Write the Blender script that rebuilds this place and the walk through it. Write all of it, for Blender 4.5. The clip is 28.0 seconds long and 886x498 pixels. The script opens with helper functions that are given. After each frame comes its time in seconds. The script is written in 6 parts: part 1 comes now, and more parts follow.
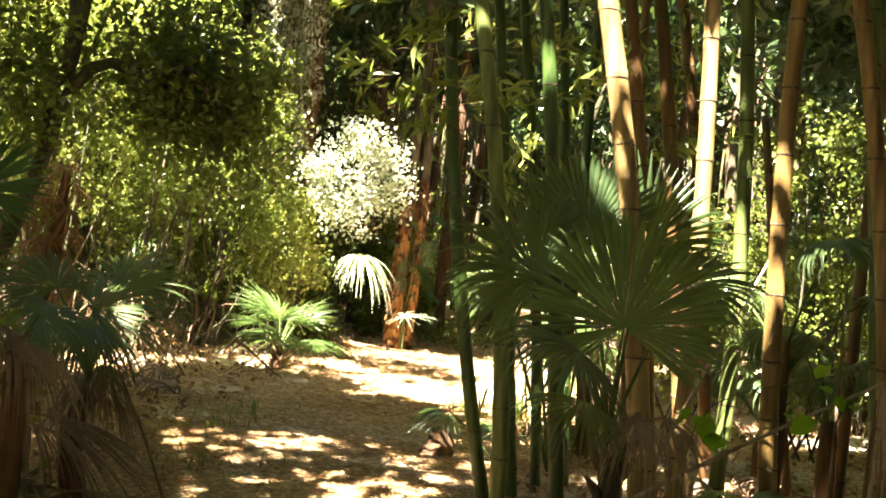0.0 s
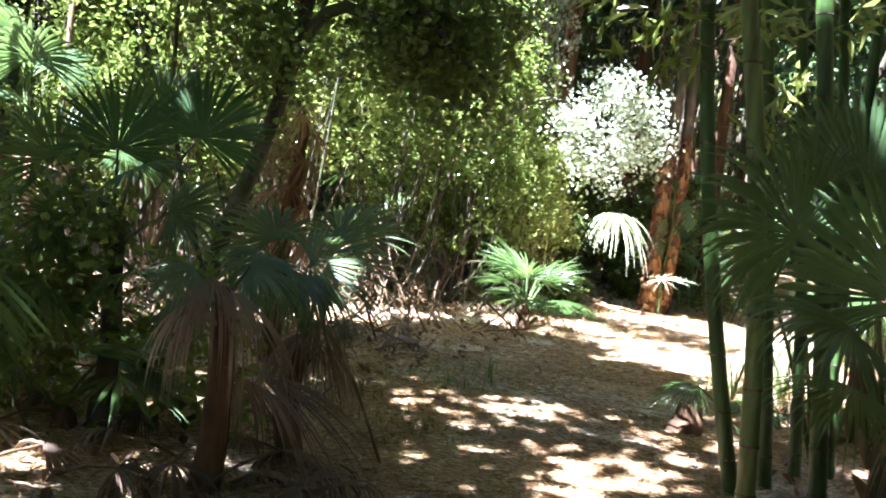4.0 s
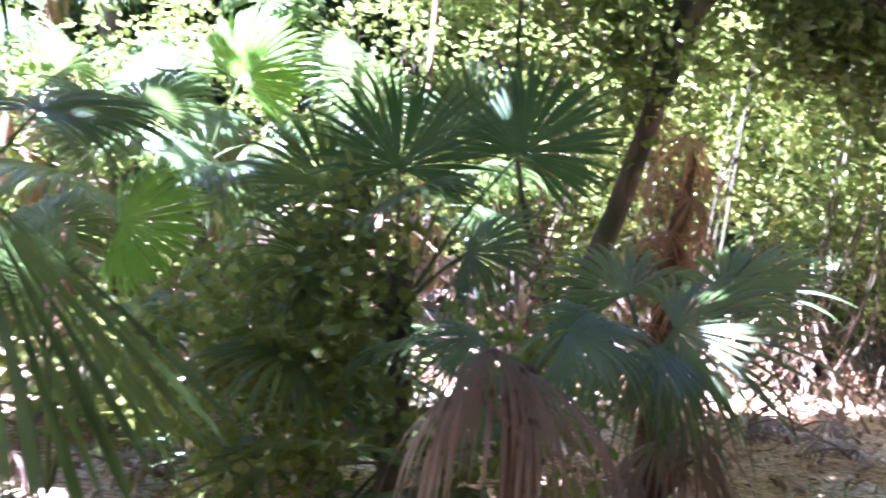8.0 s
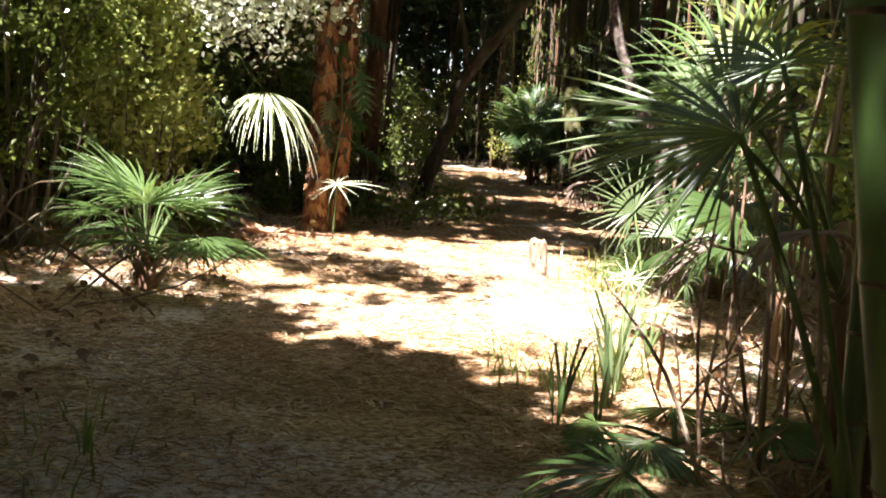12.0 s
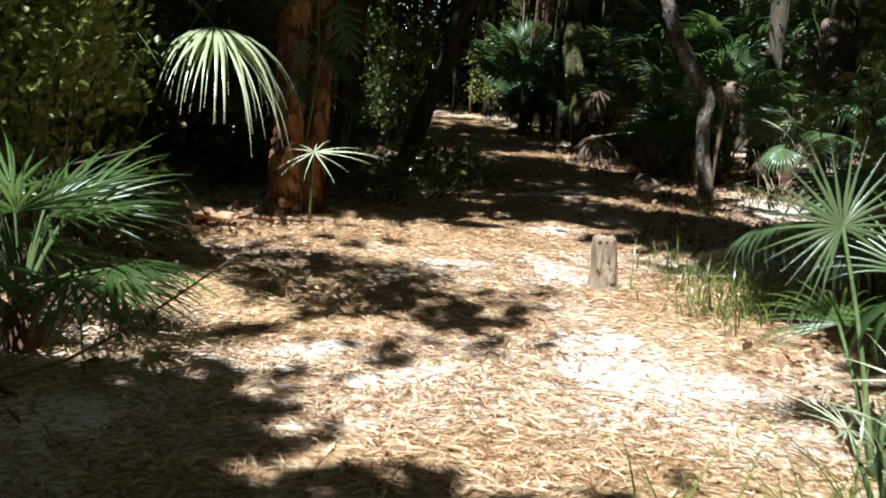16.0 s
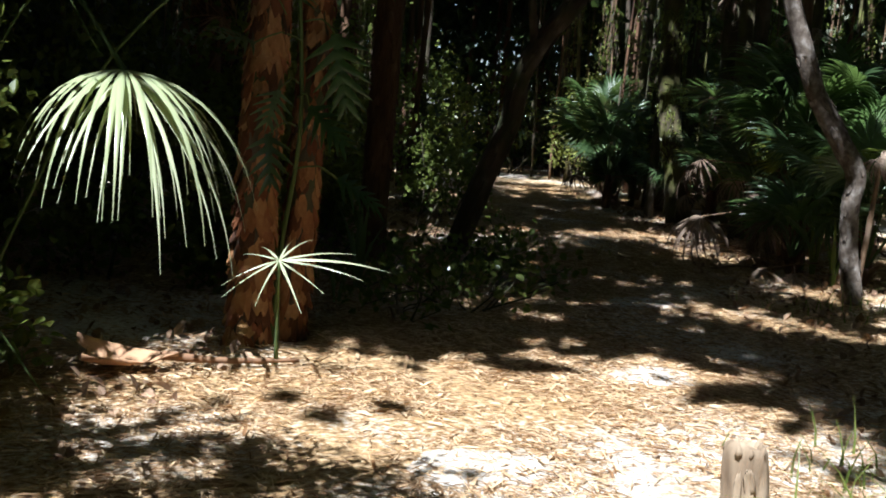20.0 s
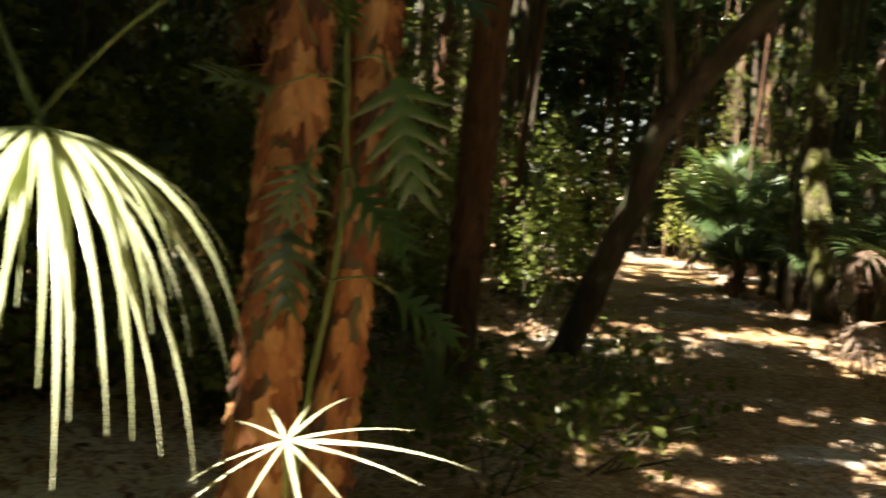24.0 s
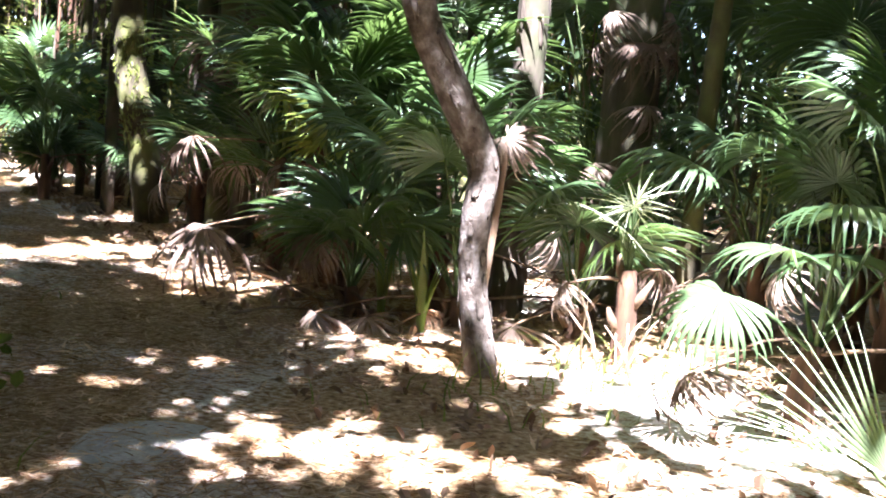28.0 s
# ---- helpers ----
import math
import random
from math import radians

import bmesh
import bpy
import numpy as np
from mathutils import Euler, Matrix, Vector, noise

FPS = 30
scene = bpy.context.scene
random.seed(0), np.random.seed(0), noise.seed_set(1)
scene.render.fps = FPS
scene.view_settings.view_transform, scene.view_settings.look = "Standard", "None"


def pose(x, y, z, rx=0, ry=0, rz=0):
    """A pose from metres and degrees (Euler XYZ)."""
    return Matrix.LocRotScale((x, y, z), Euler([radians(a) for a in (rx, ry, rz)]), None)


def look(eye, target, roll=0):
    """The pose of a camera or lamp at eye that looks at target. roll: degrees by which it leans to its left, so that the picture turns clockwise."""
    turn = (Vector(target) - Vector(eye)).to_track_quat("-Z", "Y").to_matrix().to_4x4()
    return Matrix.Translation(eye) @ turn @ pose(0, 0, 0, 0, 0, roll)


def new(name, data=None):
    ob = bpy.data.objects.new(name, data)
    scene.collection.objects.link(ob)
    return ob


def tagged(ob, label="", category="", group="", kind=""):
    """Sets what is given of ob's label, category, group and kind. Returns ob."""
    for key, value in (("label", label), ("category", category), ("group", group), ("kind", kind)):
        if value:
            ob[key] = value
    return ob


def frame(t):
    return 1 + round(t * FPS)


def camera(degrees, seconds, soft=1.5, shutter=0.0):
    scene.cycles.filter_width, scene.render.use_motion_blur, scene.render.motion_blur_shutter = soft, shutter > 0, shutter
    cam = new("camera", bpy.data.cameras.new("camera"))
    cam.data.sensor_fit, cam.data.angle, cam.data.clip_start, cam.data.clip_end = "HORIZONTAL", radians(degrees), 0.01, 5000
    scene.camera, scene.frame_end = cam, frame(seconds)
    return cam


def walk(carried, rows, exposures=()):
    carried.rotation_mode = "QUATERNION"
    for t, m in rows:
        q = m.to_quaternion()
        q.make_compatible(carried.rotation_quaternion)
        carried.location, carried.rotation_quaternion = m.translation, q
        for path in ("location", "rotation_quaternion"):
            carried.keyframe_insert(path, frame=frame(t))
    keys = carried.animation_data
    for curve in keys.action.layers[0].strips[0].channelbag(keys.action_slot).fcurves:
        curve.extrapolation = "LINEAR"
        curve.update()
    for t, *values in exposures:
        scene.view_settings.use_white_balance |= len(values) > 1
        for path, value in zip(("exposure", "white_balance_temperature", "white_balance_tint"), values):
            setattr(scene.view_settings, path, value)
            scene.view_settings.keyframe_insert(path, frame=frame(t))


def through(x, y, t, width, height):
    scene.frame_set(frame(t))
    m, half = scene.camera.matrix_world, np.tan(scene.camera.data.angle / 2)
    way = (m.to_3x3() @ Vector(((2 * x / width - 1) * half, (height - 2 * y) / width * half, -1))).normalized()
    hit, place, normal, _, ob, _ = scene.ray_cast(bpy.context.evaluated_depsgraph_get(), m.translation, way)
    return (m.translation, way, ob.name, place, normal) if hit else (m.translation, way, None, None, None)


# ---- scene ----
cam = camera(44.4, 28.0, 1.8, 0.35)
# seconds, stops, kelvin, tint
EXPOSURES = [(0, 4.15, 7500, 12), (2, 4.35, 6800, 12), (3, 4.4, 5500, 14), (3.5, 4.2, 5300, 16), (5.5, 4.0, 5100, 24), (6.5, 4.2, 5000, 32), (7.5, 5.25, 4900, 42), (8.3, 5.3, 4900, 44), (9, 4.4, 5000, 44), (10, 4.15, 5300, 36), (11, 3.2, 6200, 28), (12.5, 2.7, 6200, 22), (14.5, 1.65, 5800, 14), (17, 1.1, 5500, 10), (18.5, 1.15, 5500, 10), (20, 1.35, 5500, 10), (21.5, 1.4, 5500, 10), (23.5, 2.5, 7300, 12), (25, 4.0, 7300, 18), (25.5, 5.05, 6600, 24), (26, 5.65, 5900, 28), (27, 4.95, 5600, 24), (28, 3.85, 5400, 24)]
PATH = [
    (0, (-0.873, -3.421, 1.638), (0.074, -1.659, 1.65), 6.2),
    (1, (-0.871, -3.452, 1.643), (0.08, -1.693, 1.618), 6.4),
    (2, (-0.876, -3.478, 1.628), (0.082, -1.723, 1.568), 6.3),
    (3, (-0.791, -3.342, 1.625), (0.129, -1.568, 1.538), 7.4),
    (3.5, (-0.604, -3.132, 1.627), (0.045, -1.244, 1.505), 7.9),
    (5.5, (-0.168, -2.162, 1.556), (0.176, -0.192, 1.554), 6.2),
    (6, (-0.069, -1.882, 1.503), (0.076, 0.111, 1.598), 6.1),
    (6.5, (-0.043, -1.624, 1.479), (-0.153, 0.37, 1.582), 5.9),
    (7, (-0.08, -1.416, 1.45), (-0.365, 0.563, 1.497), 6.1),
    (7.5, (-0.038, -1.213, 1.44), (-0.398, 0.754, 1.413), 5.9),
    (8, (0.054, -0.865, 1.419), (-0.219, 1.115, 1.363), 5.7),
    (8.5, (0.112, -0.575, 1.415), (0.161, 1.424, 1.366), 5.5),
    (9.5, (0.301, 0.105, 1.378), (0.706, 2.064, 1.357), 4.8),
    (10, (0.362, 0.36, 1.372), (0.962, 2.268, 1.351), 4.3),
    (11, (0.859, 1.256, 1.394), (1.804, 3.014, 1.262), 4.4),
    (12, (1.132, 1.902, 1.385), (2.282, 3.521, 1.15), 4.5),
    (12.5, (1.367, 2.281, 1.328), (2.507, 3.901, 1.052), 4.1),
    (14.5, (1.866, 3.572, 1.374), (3.038, 5.15, 1.005), 4.5),
    (15, (2.085, 3.888, 1.381), (3.294, 5.439, 1.017), 4.4),
    (16, (2.466, 4.594, 1.405), (3.673, 6.152, 1.066), 4.4),
    (17, (2.943, 5.255, 1.383), (4.112, 6.853, 1.097), 4.5),
    (18, (3.5, 5.877, 1.41), (4.655, 7.491, 1.164), 4.3),
    (19, (4.101, 6.486, 1.429), (5.229, 8.123, 1.206), 4.6),
    (20, (4.578, 6.947, 1.445), (5.658, 8.613, 1.198), 4.7),
    (21, (4.982, 7.404, 1.474), (5.96, 9.128, 1.207), 4.7),
    (21.5, (5.12, 7.647, 1.501), (6.032, 9.407, 1.238), 5.1),
    (23.5, (5.513, 8.696, 1.493), (6.202, 10.566, 1.324), 5.1),
    (24, (5.733, 8.889, 1.523), (6.652, 10.659, 1.378), 5.8),
    (24.5, (5.944, 9.085, 1.493), (7.064, 10.738, 1.371), 5.2),
    (25, (6.177, 9.31, 1.477), (7.319, 10.947, 1.345), 5.0),
    (25.5, (6.356, 9.608, 1.468), (7.564, 11.196, 1.32), 4.7),
    (26, (6.639, 9.903, 1.473), (7.932, 11.419, 1.302), 4.0),
    (26.5, (6.884, 10.117, 1.445), (8.273, 11.544, 1.253), 3.9),
    (27, (7.018, 10.284, 1.441), (8.608, 11.479, 1.227), 3.8),
    (27.5, (7.441, 10.446, 1.415), (9.149, 11.461, 1.188), 4.5),
    (28, (7.633, 10.542, 1.393), (9.387, 11.476, 1.17), 5.0),
]
walk(cam, [(t, look(eye, target, roll)) for t, eye, target, roll in PATH], EXPOSURES)

# ---- world, sun ----
SUN_AZ = Vector((-0.86, -0.51)).normalized()
SUN_EL = radians(58)
world = bpy.data.worlds.new("sky")
scene.world = world
world.use_nodes = True
wn = world.node_tree.nodes
sky = wn.new("ShaderNodeTexSky")
sky.sky_type, sky.sun_disc = "NISHITA", False
sky.sun_elevation, sky.sun_rotation = SUN_EL, radians(239)
wn["Background"].inputs["Strength"].default_value = 0.045
world.node_tree.links.new(sky.outputs[0], wn["Background"].inputs["Color"])
sun = new("sun", bpy.data.lights.new("sun", "SUN"))
sun.data.energy, sun.data.angle, sun.data.color = 5.0, radians(0.55), (1.0, 0.96, 0.9)
sun.matrix_world = look((SUN_AZ.x * 20, SUN_AZ.y * 20, 20 * math.tan(SUN_EL)), (0, 0, 0))

# ---- materials ----


def material(name, rough=0.8):
    m = bpy.data.materials.new(name)
    m.use_nodes = True
    nt = m.node_tree
    b = nt.nodes["Principled BSDF"]
    b.inputs["Roughness"].default_value = rough
    return m, nt, b


def node(nt, kind, **values):
    n = nt.nodes.new("ShaderNode" + kind)
    for k, v in values.items():
        n.inputs[k.replace("_", " ")].default_value = v
    return n


def ramp(nt, factor, stops):
    r = nt.nodes.new("ShaderNodeValToRGB")
    while len(r.color_ramp.elements) < len(stops):
        r.color_ramp.elements.new(0.5)
    for e, (p, c) in zip(r.color_ramp.elements, stops):
        e.position, e.color = p, (*c, 1)
    nt.links.new(factor, r.inputs["Fac"])
    return r.outputs["Color"]


def mixed(nt, factor, a, b, blend="MIX"):
    x = nt.nodes.new("ShaderNodeMix")
    x.data_type, x.blend_type = "RGBA", blend
    for src, i in ((factor, 0), (a, 6), (b, 7)):
        if isinstance(src, (int, float)):
            x.inputs[i].default_value = src
        elif isinstance(src, tuple):
            x.inputs[i].default_value = (*src, 1)
        else:
            nt.links.new(src, x.inputs[i])
    return x.outputs[2]


def noise_at(nt, scale, detail=4.0, stretch=(1, 1, 1), space="Object"):
    tc = nt.nodes.new("ShaderNodeTexCoord")
    mp = nt.nodes.new("ShaderNodeMapping")
    mp.inputs["Scale"].default_value = stretch
    nt.links.new(tc.outputs[space], mp.inputs["Vector"])
    n = node(nt, "TexNoise", Scale=scale, Detail=detail)
    nt.links.new(mp.outputs[0], n.inputs["Vector"])
    return n.outputs["Fac"]


def bumped(nt, b, height, strength, distance):
    bp = node(nt, "Bump", Strength=strength, Distance=distance)
    nt.links.new(height, bp.inputs["Height"])
    nt.links.new(bp.outputs[0], b.inputs["Normal"])


def leaf_material(name, dark, light, through, amount=0.4, rough=0.42, per="island", spots=None):
    """A leaf: varied colour, a soft gloss, and light that comes through it."""
    m, nt, b = material(name, rough)
    if per == "island":
        rnd = nt.nodes.new("ShaderNodeNewGeometry").outputs["Random Per Island"]
    else:
        rnd = nt.nodes.new("ShaderNodeObjectInfo").outputs["Random"]
    col = ramp(nt, rnd, [(0.0, dark), (0.65, light), (1.0, tuple(c * 1.35 for c in light))])
    mottle = noise_at(nt, 9.0, 5.0)
    col = mixed(nt, mixed(nt, 1.0, ramp(nt, mottle, [(0.35, (0, 0, 0)), (0.75, (1, 1, 1))]), (0.6, 0.6, 0.6), "MULTIPLY"), col, dark)
    if spots:
        edge = ramp(nt, noise_at(nt, 14.0, 3.0), [(0.58, (0, 0, 0)), (0.7, (1, 1, 1))])
        col = mixed(nt, edge, col, spots)
    nt.links.new(col, b.inputs["Base Color"])
    b.inputs["Specular IOR Level"].default_value = 0.5
    tr = node(nt, "BsdfTranslucent")
    nt.links.new(mixed(nt, 0.75, col, through), tr.inputs["Color"])
    mx = nt.nodes.new("ShaderNodeMixShader")
    mx.inputs[0].default_value = amount
    nt.links.new(b.outputs[0], mx.inputs[1])
    nt.links.new(tr.outputs[0], mx.inputs[2])
    nt.links.new(mx.outputs[0], nt.nodes["Material Output"].inputs["Surface"])
    return m


def bark_material(name, dark, mid, light, moss=None, scale=6.0, stretch=(1, 1, 0.25), depth=0.02):
    m, nt, b = material(name, 0.9)
    big, fine = noise_at(nt, scale, 6.0, stretch), noise_at(nt, scale * 5, 4.0, stretch)
    col = ramp(nt, big, [(0.3, dark), (0.52, mid), (0.75, light)])
    col = mixed(nt, mixed(nt, 1.0, fine, (0.7, 0.7, 0.7), "MULTIPLY"), col, dark)
    if moss:
        col = mixed(nt, ramp(nt, noise_at(nt, 2.2, 5.0), [(0.45, (0, 0, 0)), (0.62, (1, 1, 1))]), col, moss)
    nt.links.new(col, b.inputs["Base Color"])
    bumped(nt, b, mixed(nt, 0.45, big, fine), 0.9, depth)
    return m


def ground_material():
    m, nt, b = material("litter_ground", 0.95)
    patch = noise_at(nt, 0.55, 5.0)
    straw = noise_at(nt, 26.0, 6.0, (1, 1, 1))
    fleck = noise_at(nt, 90.0, 3.0)
    litter = ramp(nt, straw, [(0.3, (0.14, 0.075, 0.03)), (0.5, (0.42, 0.27, 0.12)), (0.72, (0.68, 0.52, 0.3))])
    sand = ramp(nt, fleck, [(0.3, (0.55, 0.49, 0.4)), (0.6, (0.76, 0.71, 0.62)), (0.8, (0.84, 0.81, 0.74))])
    col = mixed(nt, ramp(nt, mixed(nt, 0.35, patch, straw), [(0.49, (0, 0, 0)), (0.6, (1, 1, 1))]), litter, sand)
    nt.links.new(col, b.inputs["Base Color"])
    bumped(nt, b, mixed(nt, 0.5, straw, fleck), 1.0, 0.03)
    return m


def bamboo_material(name, low, high):
    m, nt, b = material(name, 0.38)
    streak = noise_at(nt, 18.0, 5.0, (1, 1, 0.06))
    blot = noise_at(nt, 3.0, 5.0, (1, 1, 0.6))
    col = ramp(nt, streak, [(0.3, low), (0.7, high)])
    col = mixed(nt, ramp(nt, blot, [(0.5, (0, 0, 0)), (0.8, (0.7, 0.7, 0.7))]), col, tuple(c * 0.35 for c in low))
    nt.links.new(col, b.inputs["Base Color"])
    bumped(nt, b, streak, 0.25, 0.004)
    return m


M_GROUND = ground_material()
M_SAND, nt, b = material("bare_sand", 0.95)
fine = noise_at(nt, 60.0, 5.0)
nt.links.new(mixed(nt, ramp(nt, noise_at(nt, 9.0, 4.0), [(0.45, (0, 0, 0)), (0.75, (0.8, 0.8, 0.8))]), ramp(nt, fine, [(0.3, (0.42, 0.38, 0.32)), (0.7, (0.64, 0.6, 0.53))]), (0.4, 0.3, 0.19)), b.inputs["Base Color"])
bumped(nt, b, fine, 0.8, 0.01)
M_STRAW = leaf_material("dry_straw", (0.19, 0.09, 0.03), (0.78, 0.6, 0.37), (0.5, 0.3, 0.1), 0.15, 0.7)
M_LEAF = leaf_material("leaf_green", (0.035, 0.055, 0.013), (0.17, 0.21, 0.055), (0.4, 0.5, 0.1), 0.4, 0.2)
# sunlight put into the colour: leaves paler than their own green
M_LEAF_SUNLIT = leaf_material("leaf_sunlit", (0.26, 0.29, 0.2), (0.5, 0.53, 0.41), (0.46, 0.52, 0.26), 0.36, 0.28)
M_LEAF_LIME = leaf_material("leaf_lime", (0.11, 0.13, 0.035), (0.29, 0.33, 0.09), (0.48, 0.56, 0.12), 0.42, 0.28)
M_CANOPY = leaf_material("leaf_canopy", (0.018, 0.036, 0.01), (0.05, 0.085, 0.022), (0.22, 0.36, 0.08), 0.12, 0.45)
M_FROND = leaf_material("frond_green", (0.028, 0.055, 0.016), (0.075, 0.125, 0.035), (0.26, 0.4, 0.09), 0.32, 0.33, per="object")
M_FROND_BLUE = leaf_material("frond_bluegreen", (0.035, 0.065, 0.025), (0.09, 0.14, 0.06), (0.26, 0.4, 0.1), 0.25, 0.3, per="object")
M_FROND_LIME = leaf_material("frond_lime", (0.07, 0.16, 0.015), (0.13, 0.28, 0.03), (0.4, 0.7, 0.04), 0.5, 0.4, per="object")
M_FROND_PALE = leaf_material("frond_pale", (0.1, 0.15, 0.065), (0.22, 0.28, 0.13), (0.4, 0.55, 0.15), 0.35, 0.3, per="object")
M_FROND_YELLOW = leaf_material("frond_yellow", (0.09, 0.12, 0.02), (0.19, 0.23, 0.05), (0.45, 0.55, 0.08), 0.4, 0.35, per="object")
M_FROND_DEEP = leaf_material("frond_deep", (0.012, 0.035, 0.01), (0.035, 0.075, 0.02), (0.12, 0.3, 0.04), 0.3, 0.35, per="object")
# base colour raised towards white to hold the glare of direct sun
M_FROND_SUNLIT = leaf_material("frond_sunlit", (0.36, 0.41, 0.22), (0.55, 0.59, 0.38), (0.5, 0.6, 0.2), 0.3, 0.22, per="object")
M_FROND_DEAD = leaf_material("frond_dead", (0.13, 0.085, 0.055), (0.34, 0.26, 0.19), (0.32, 0.2, 0.1), 0.15, 0.8, per="object", spots=(0.07, 0.04, 0.025))
M_THATCH = leaf_material("frond_thatch", (0.2, 0.1, 0.05), (0.48, 0.29, 0.16), (0.5, 0.26, 0.1), 0.2, 0.75, per="object", spots=(0.12, 0.06, 0.03))
M_FALLEN = leaf_material("fallen_leaf", (0.12, 0.065, 0.035), (0.4, 0.27, 0.17), (0.4, 0.22, 0.1), 0.15, 0.75)
M_STEM = bark_material("petiole", (0.05, 0.08, 0.02), (0.1, 0.15, 0.04), (0.18, 0.22, 0.08), scale=12)
M_STEM_DRY = bark_material("dry_stem", (0.1, 0.06, 0.03), (0.25, 0.16, 0.09), (0.42, 0.33, 0.24), scale=10)
M_BARK = bark_material("bark_dark", (0.035, 0.025, 0.016), (0.125, 0.095, 0.064), (0.3, 0.24, 0.17), moss=(0.05, 0.06, 0.02))
M_BARK_RED = bark_material("bark_red", (0.04, 0.02, 0.011), (0.17, 0.085, 0.04), (0.36, 0.22, 0.12), scale=7)
M_BARK_MOSSY = bark_material("bark_mossy", (0.04, 0.032, 0.018), (0.12, 0.1, 0.045), (0.24, 0.21, 0.11), moss=(0.16, 0.165, 0.045), scale=5)
M_BARK_WHITE = bark_material("bark_white", (0.07, 0.05, 0.035), (0.22, 0.18, 0.14), (0.52, 0.48, 0.43), scale=16, stretch=(1, 1, 0.8))
M_PLATE = bark_material("bark_plate", (0.16, 0.08, 0.036), (0.4, 0.25, 0.125), (0.56, 0.41, 0.25), scale=9, stretch=(1, 1, 0.5), depth=0.01)
nt = M_PLATE.node_tree
b = nt.nodes["Principled BSDF"]
col = b.inputs["Base Color"].links[0].from_socket
tone = ramp(nt, nt.nodes.new("ShaderNodeObjectInfo").outputs["Random"], [(0.0, (0.15, 0.1, 0.07)), (0.3, (0.55, 0.3, 0.19)), (0.65, (0.85, 0.64, 0.45)), (1.0, (1.3, 1.2, 1.0))])
nt.links.new(mixed(nt, 1.0, col, tone, "MULTIPLY"), b.inputs["Base Color"])
M_DEADWOOD = bark_material("dead_wood", (0.16, 0.11, 0.065), (0.42, 0.33, 0.22), (0.62, 0.54, 0.42), scale=8)
M_BAMBOO = [bamboo_material("bamboo_green", (0.016, 0.042, 0.009), (0.07, 0.125, 0.028)),
            bamboo_material("bamboo_tan", (0.17, 0.095, 0.035), (0.48, 0.34, 0.145)),
            bamboo_material("bamboo_brown", (0.09, 0.045, 0.018), (0.24, 0.13, 0.05)),
            bamboo_material("bamboo_olive", (0.055, 0.08, 0.022), (0.18, 0.23, 0.07)),
            bamboo_material("bamboo_golden", (0.1, 0.055, 0.018), (0.34, 0.22, 0.075))]
M_NODE = bark_material("bamboo_node", (0.03, 0.022, 0.012), (0.12, 0.09, 0.055), (0.36, 0.31, 0.22), scale=20)

# ---- mesh helpers ----


def meshed(name, verts, faces, *mats, smooth=True, slots=None):
    me = bpy.data.meshes.new(name)
    me.from_pydata([tuple(v) for v in verts], [], [tuple(f) for f in faces])
    for m in mats:
        me.materials.append(m)
    if slots is not None:
        me.polygons.foreach_set("material_index", np.asarray(slots, np.int32))
    me.polygons.foreach_set("use_smooth", np.full(len(me.polygons), smooth))
    me.update()
    return me


def quick(name, verts, tris, mat, smooth=False):
    """A mesh of triangles or quads from arrays."""
    me = bpy.data.meshes.new(name)
    n, k = tris.shape
    me.vertices.add(len(verts))
    me.vertices.foreach_set("co", np.ascontiguousarray(verts, np.float32).ravel())
    me.loops.add(n * k)
    me.loops.foreach_set("vertex_index", np.ascontiguousarray(tris, np.int32).ravel())
    me.polygons.add(n)
    me.polygons.foreach_set("loop_start", np.arange(0, n * k, k, dtype=np.int32))
    me.polygons.foreach_set("use_smooth", np.full(n, smooth))
    me.materials.append(mat)
    me.update(calc_edges=True)
    me.validate()
    return me


def thing(name, x, y, z, label, category, group="", kind="", turn=0.0):
    e = new(name)
    e.empty_display_size = 0.1
    e.matrix_world = pose(x, y, z, 0, 0, turn)
    return tagged(e, label, category, group, kind)


def part(name, me, parent, m=None, label=""):
    ob = new(name, me)
    ob.parent = parent
    if m is not None:
        ob.matrix_local = m
    return tagged(ob, label) if label else ob


def smooth_line(points, n):
    """n points on a Catmull-Rom curve through the given ones."""
    p = np.array(points, float)
    p = np.vstack([2 * p[0] - p[1], p, 2 * p[-1] - p[-2]])
    out = []
    for u in np.linspace(0, len(p) - 3 - 1e-6, n):
        i, f = int(u), u - int(u)
        a, b, c, d = p[i:i + 4]
        out.append(0.5 * (2 * b + (c - a) * f + (2 * a - 5 * b + 4 * c - d) * f * f + (3 * b - a - 3 * c + d) * f ** 3))
    return np.array(out)


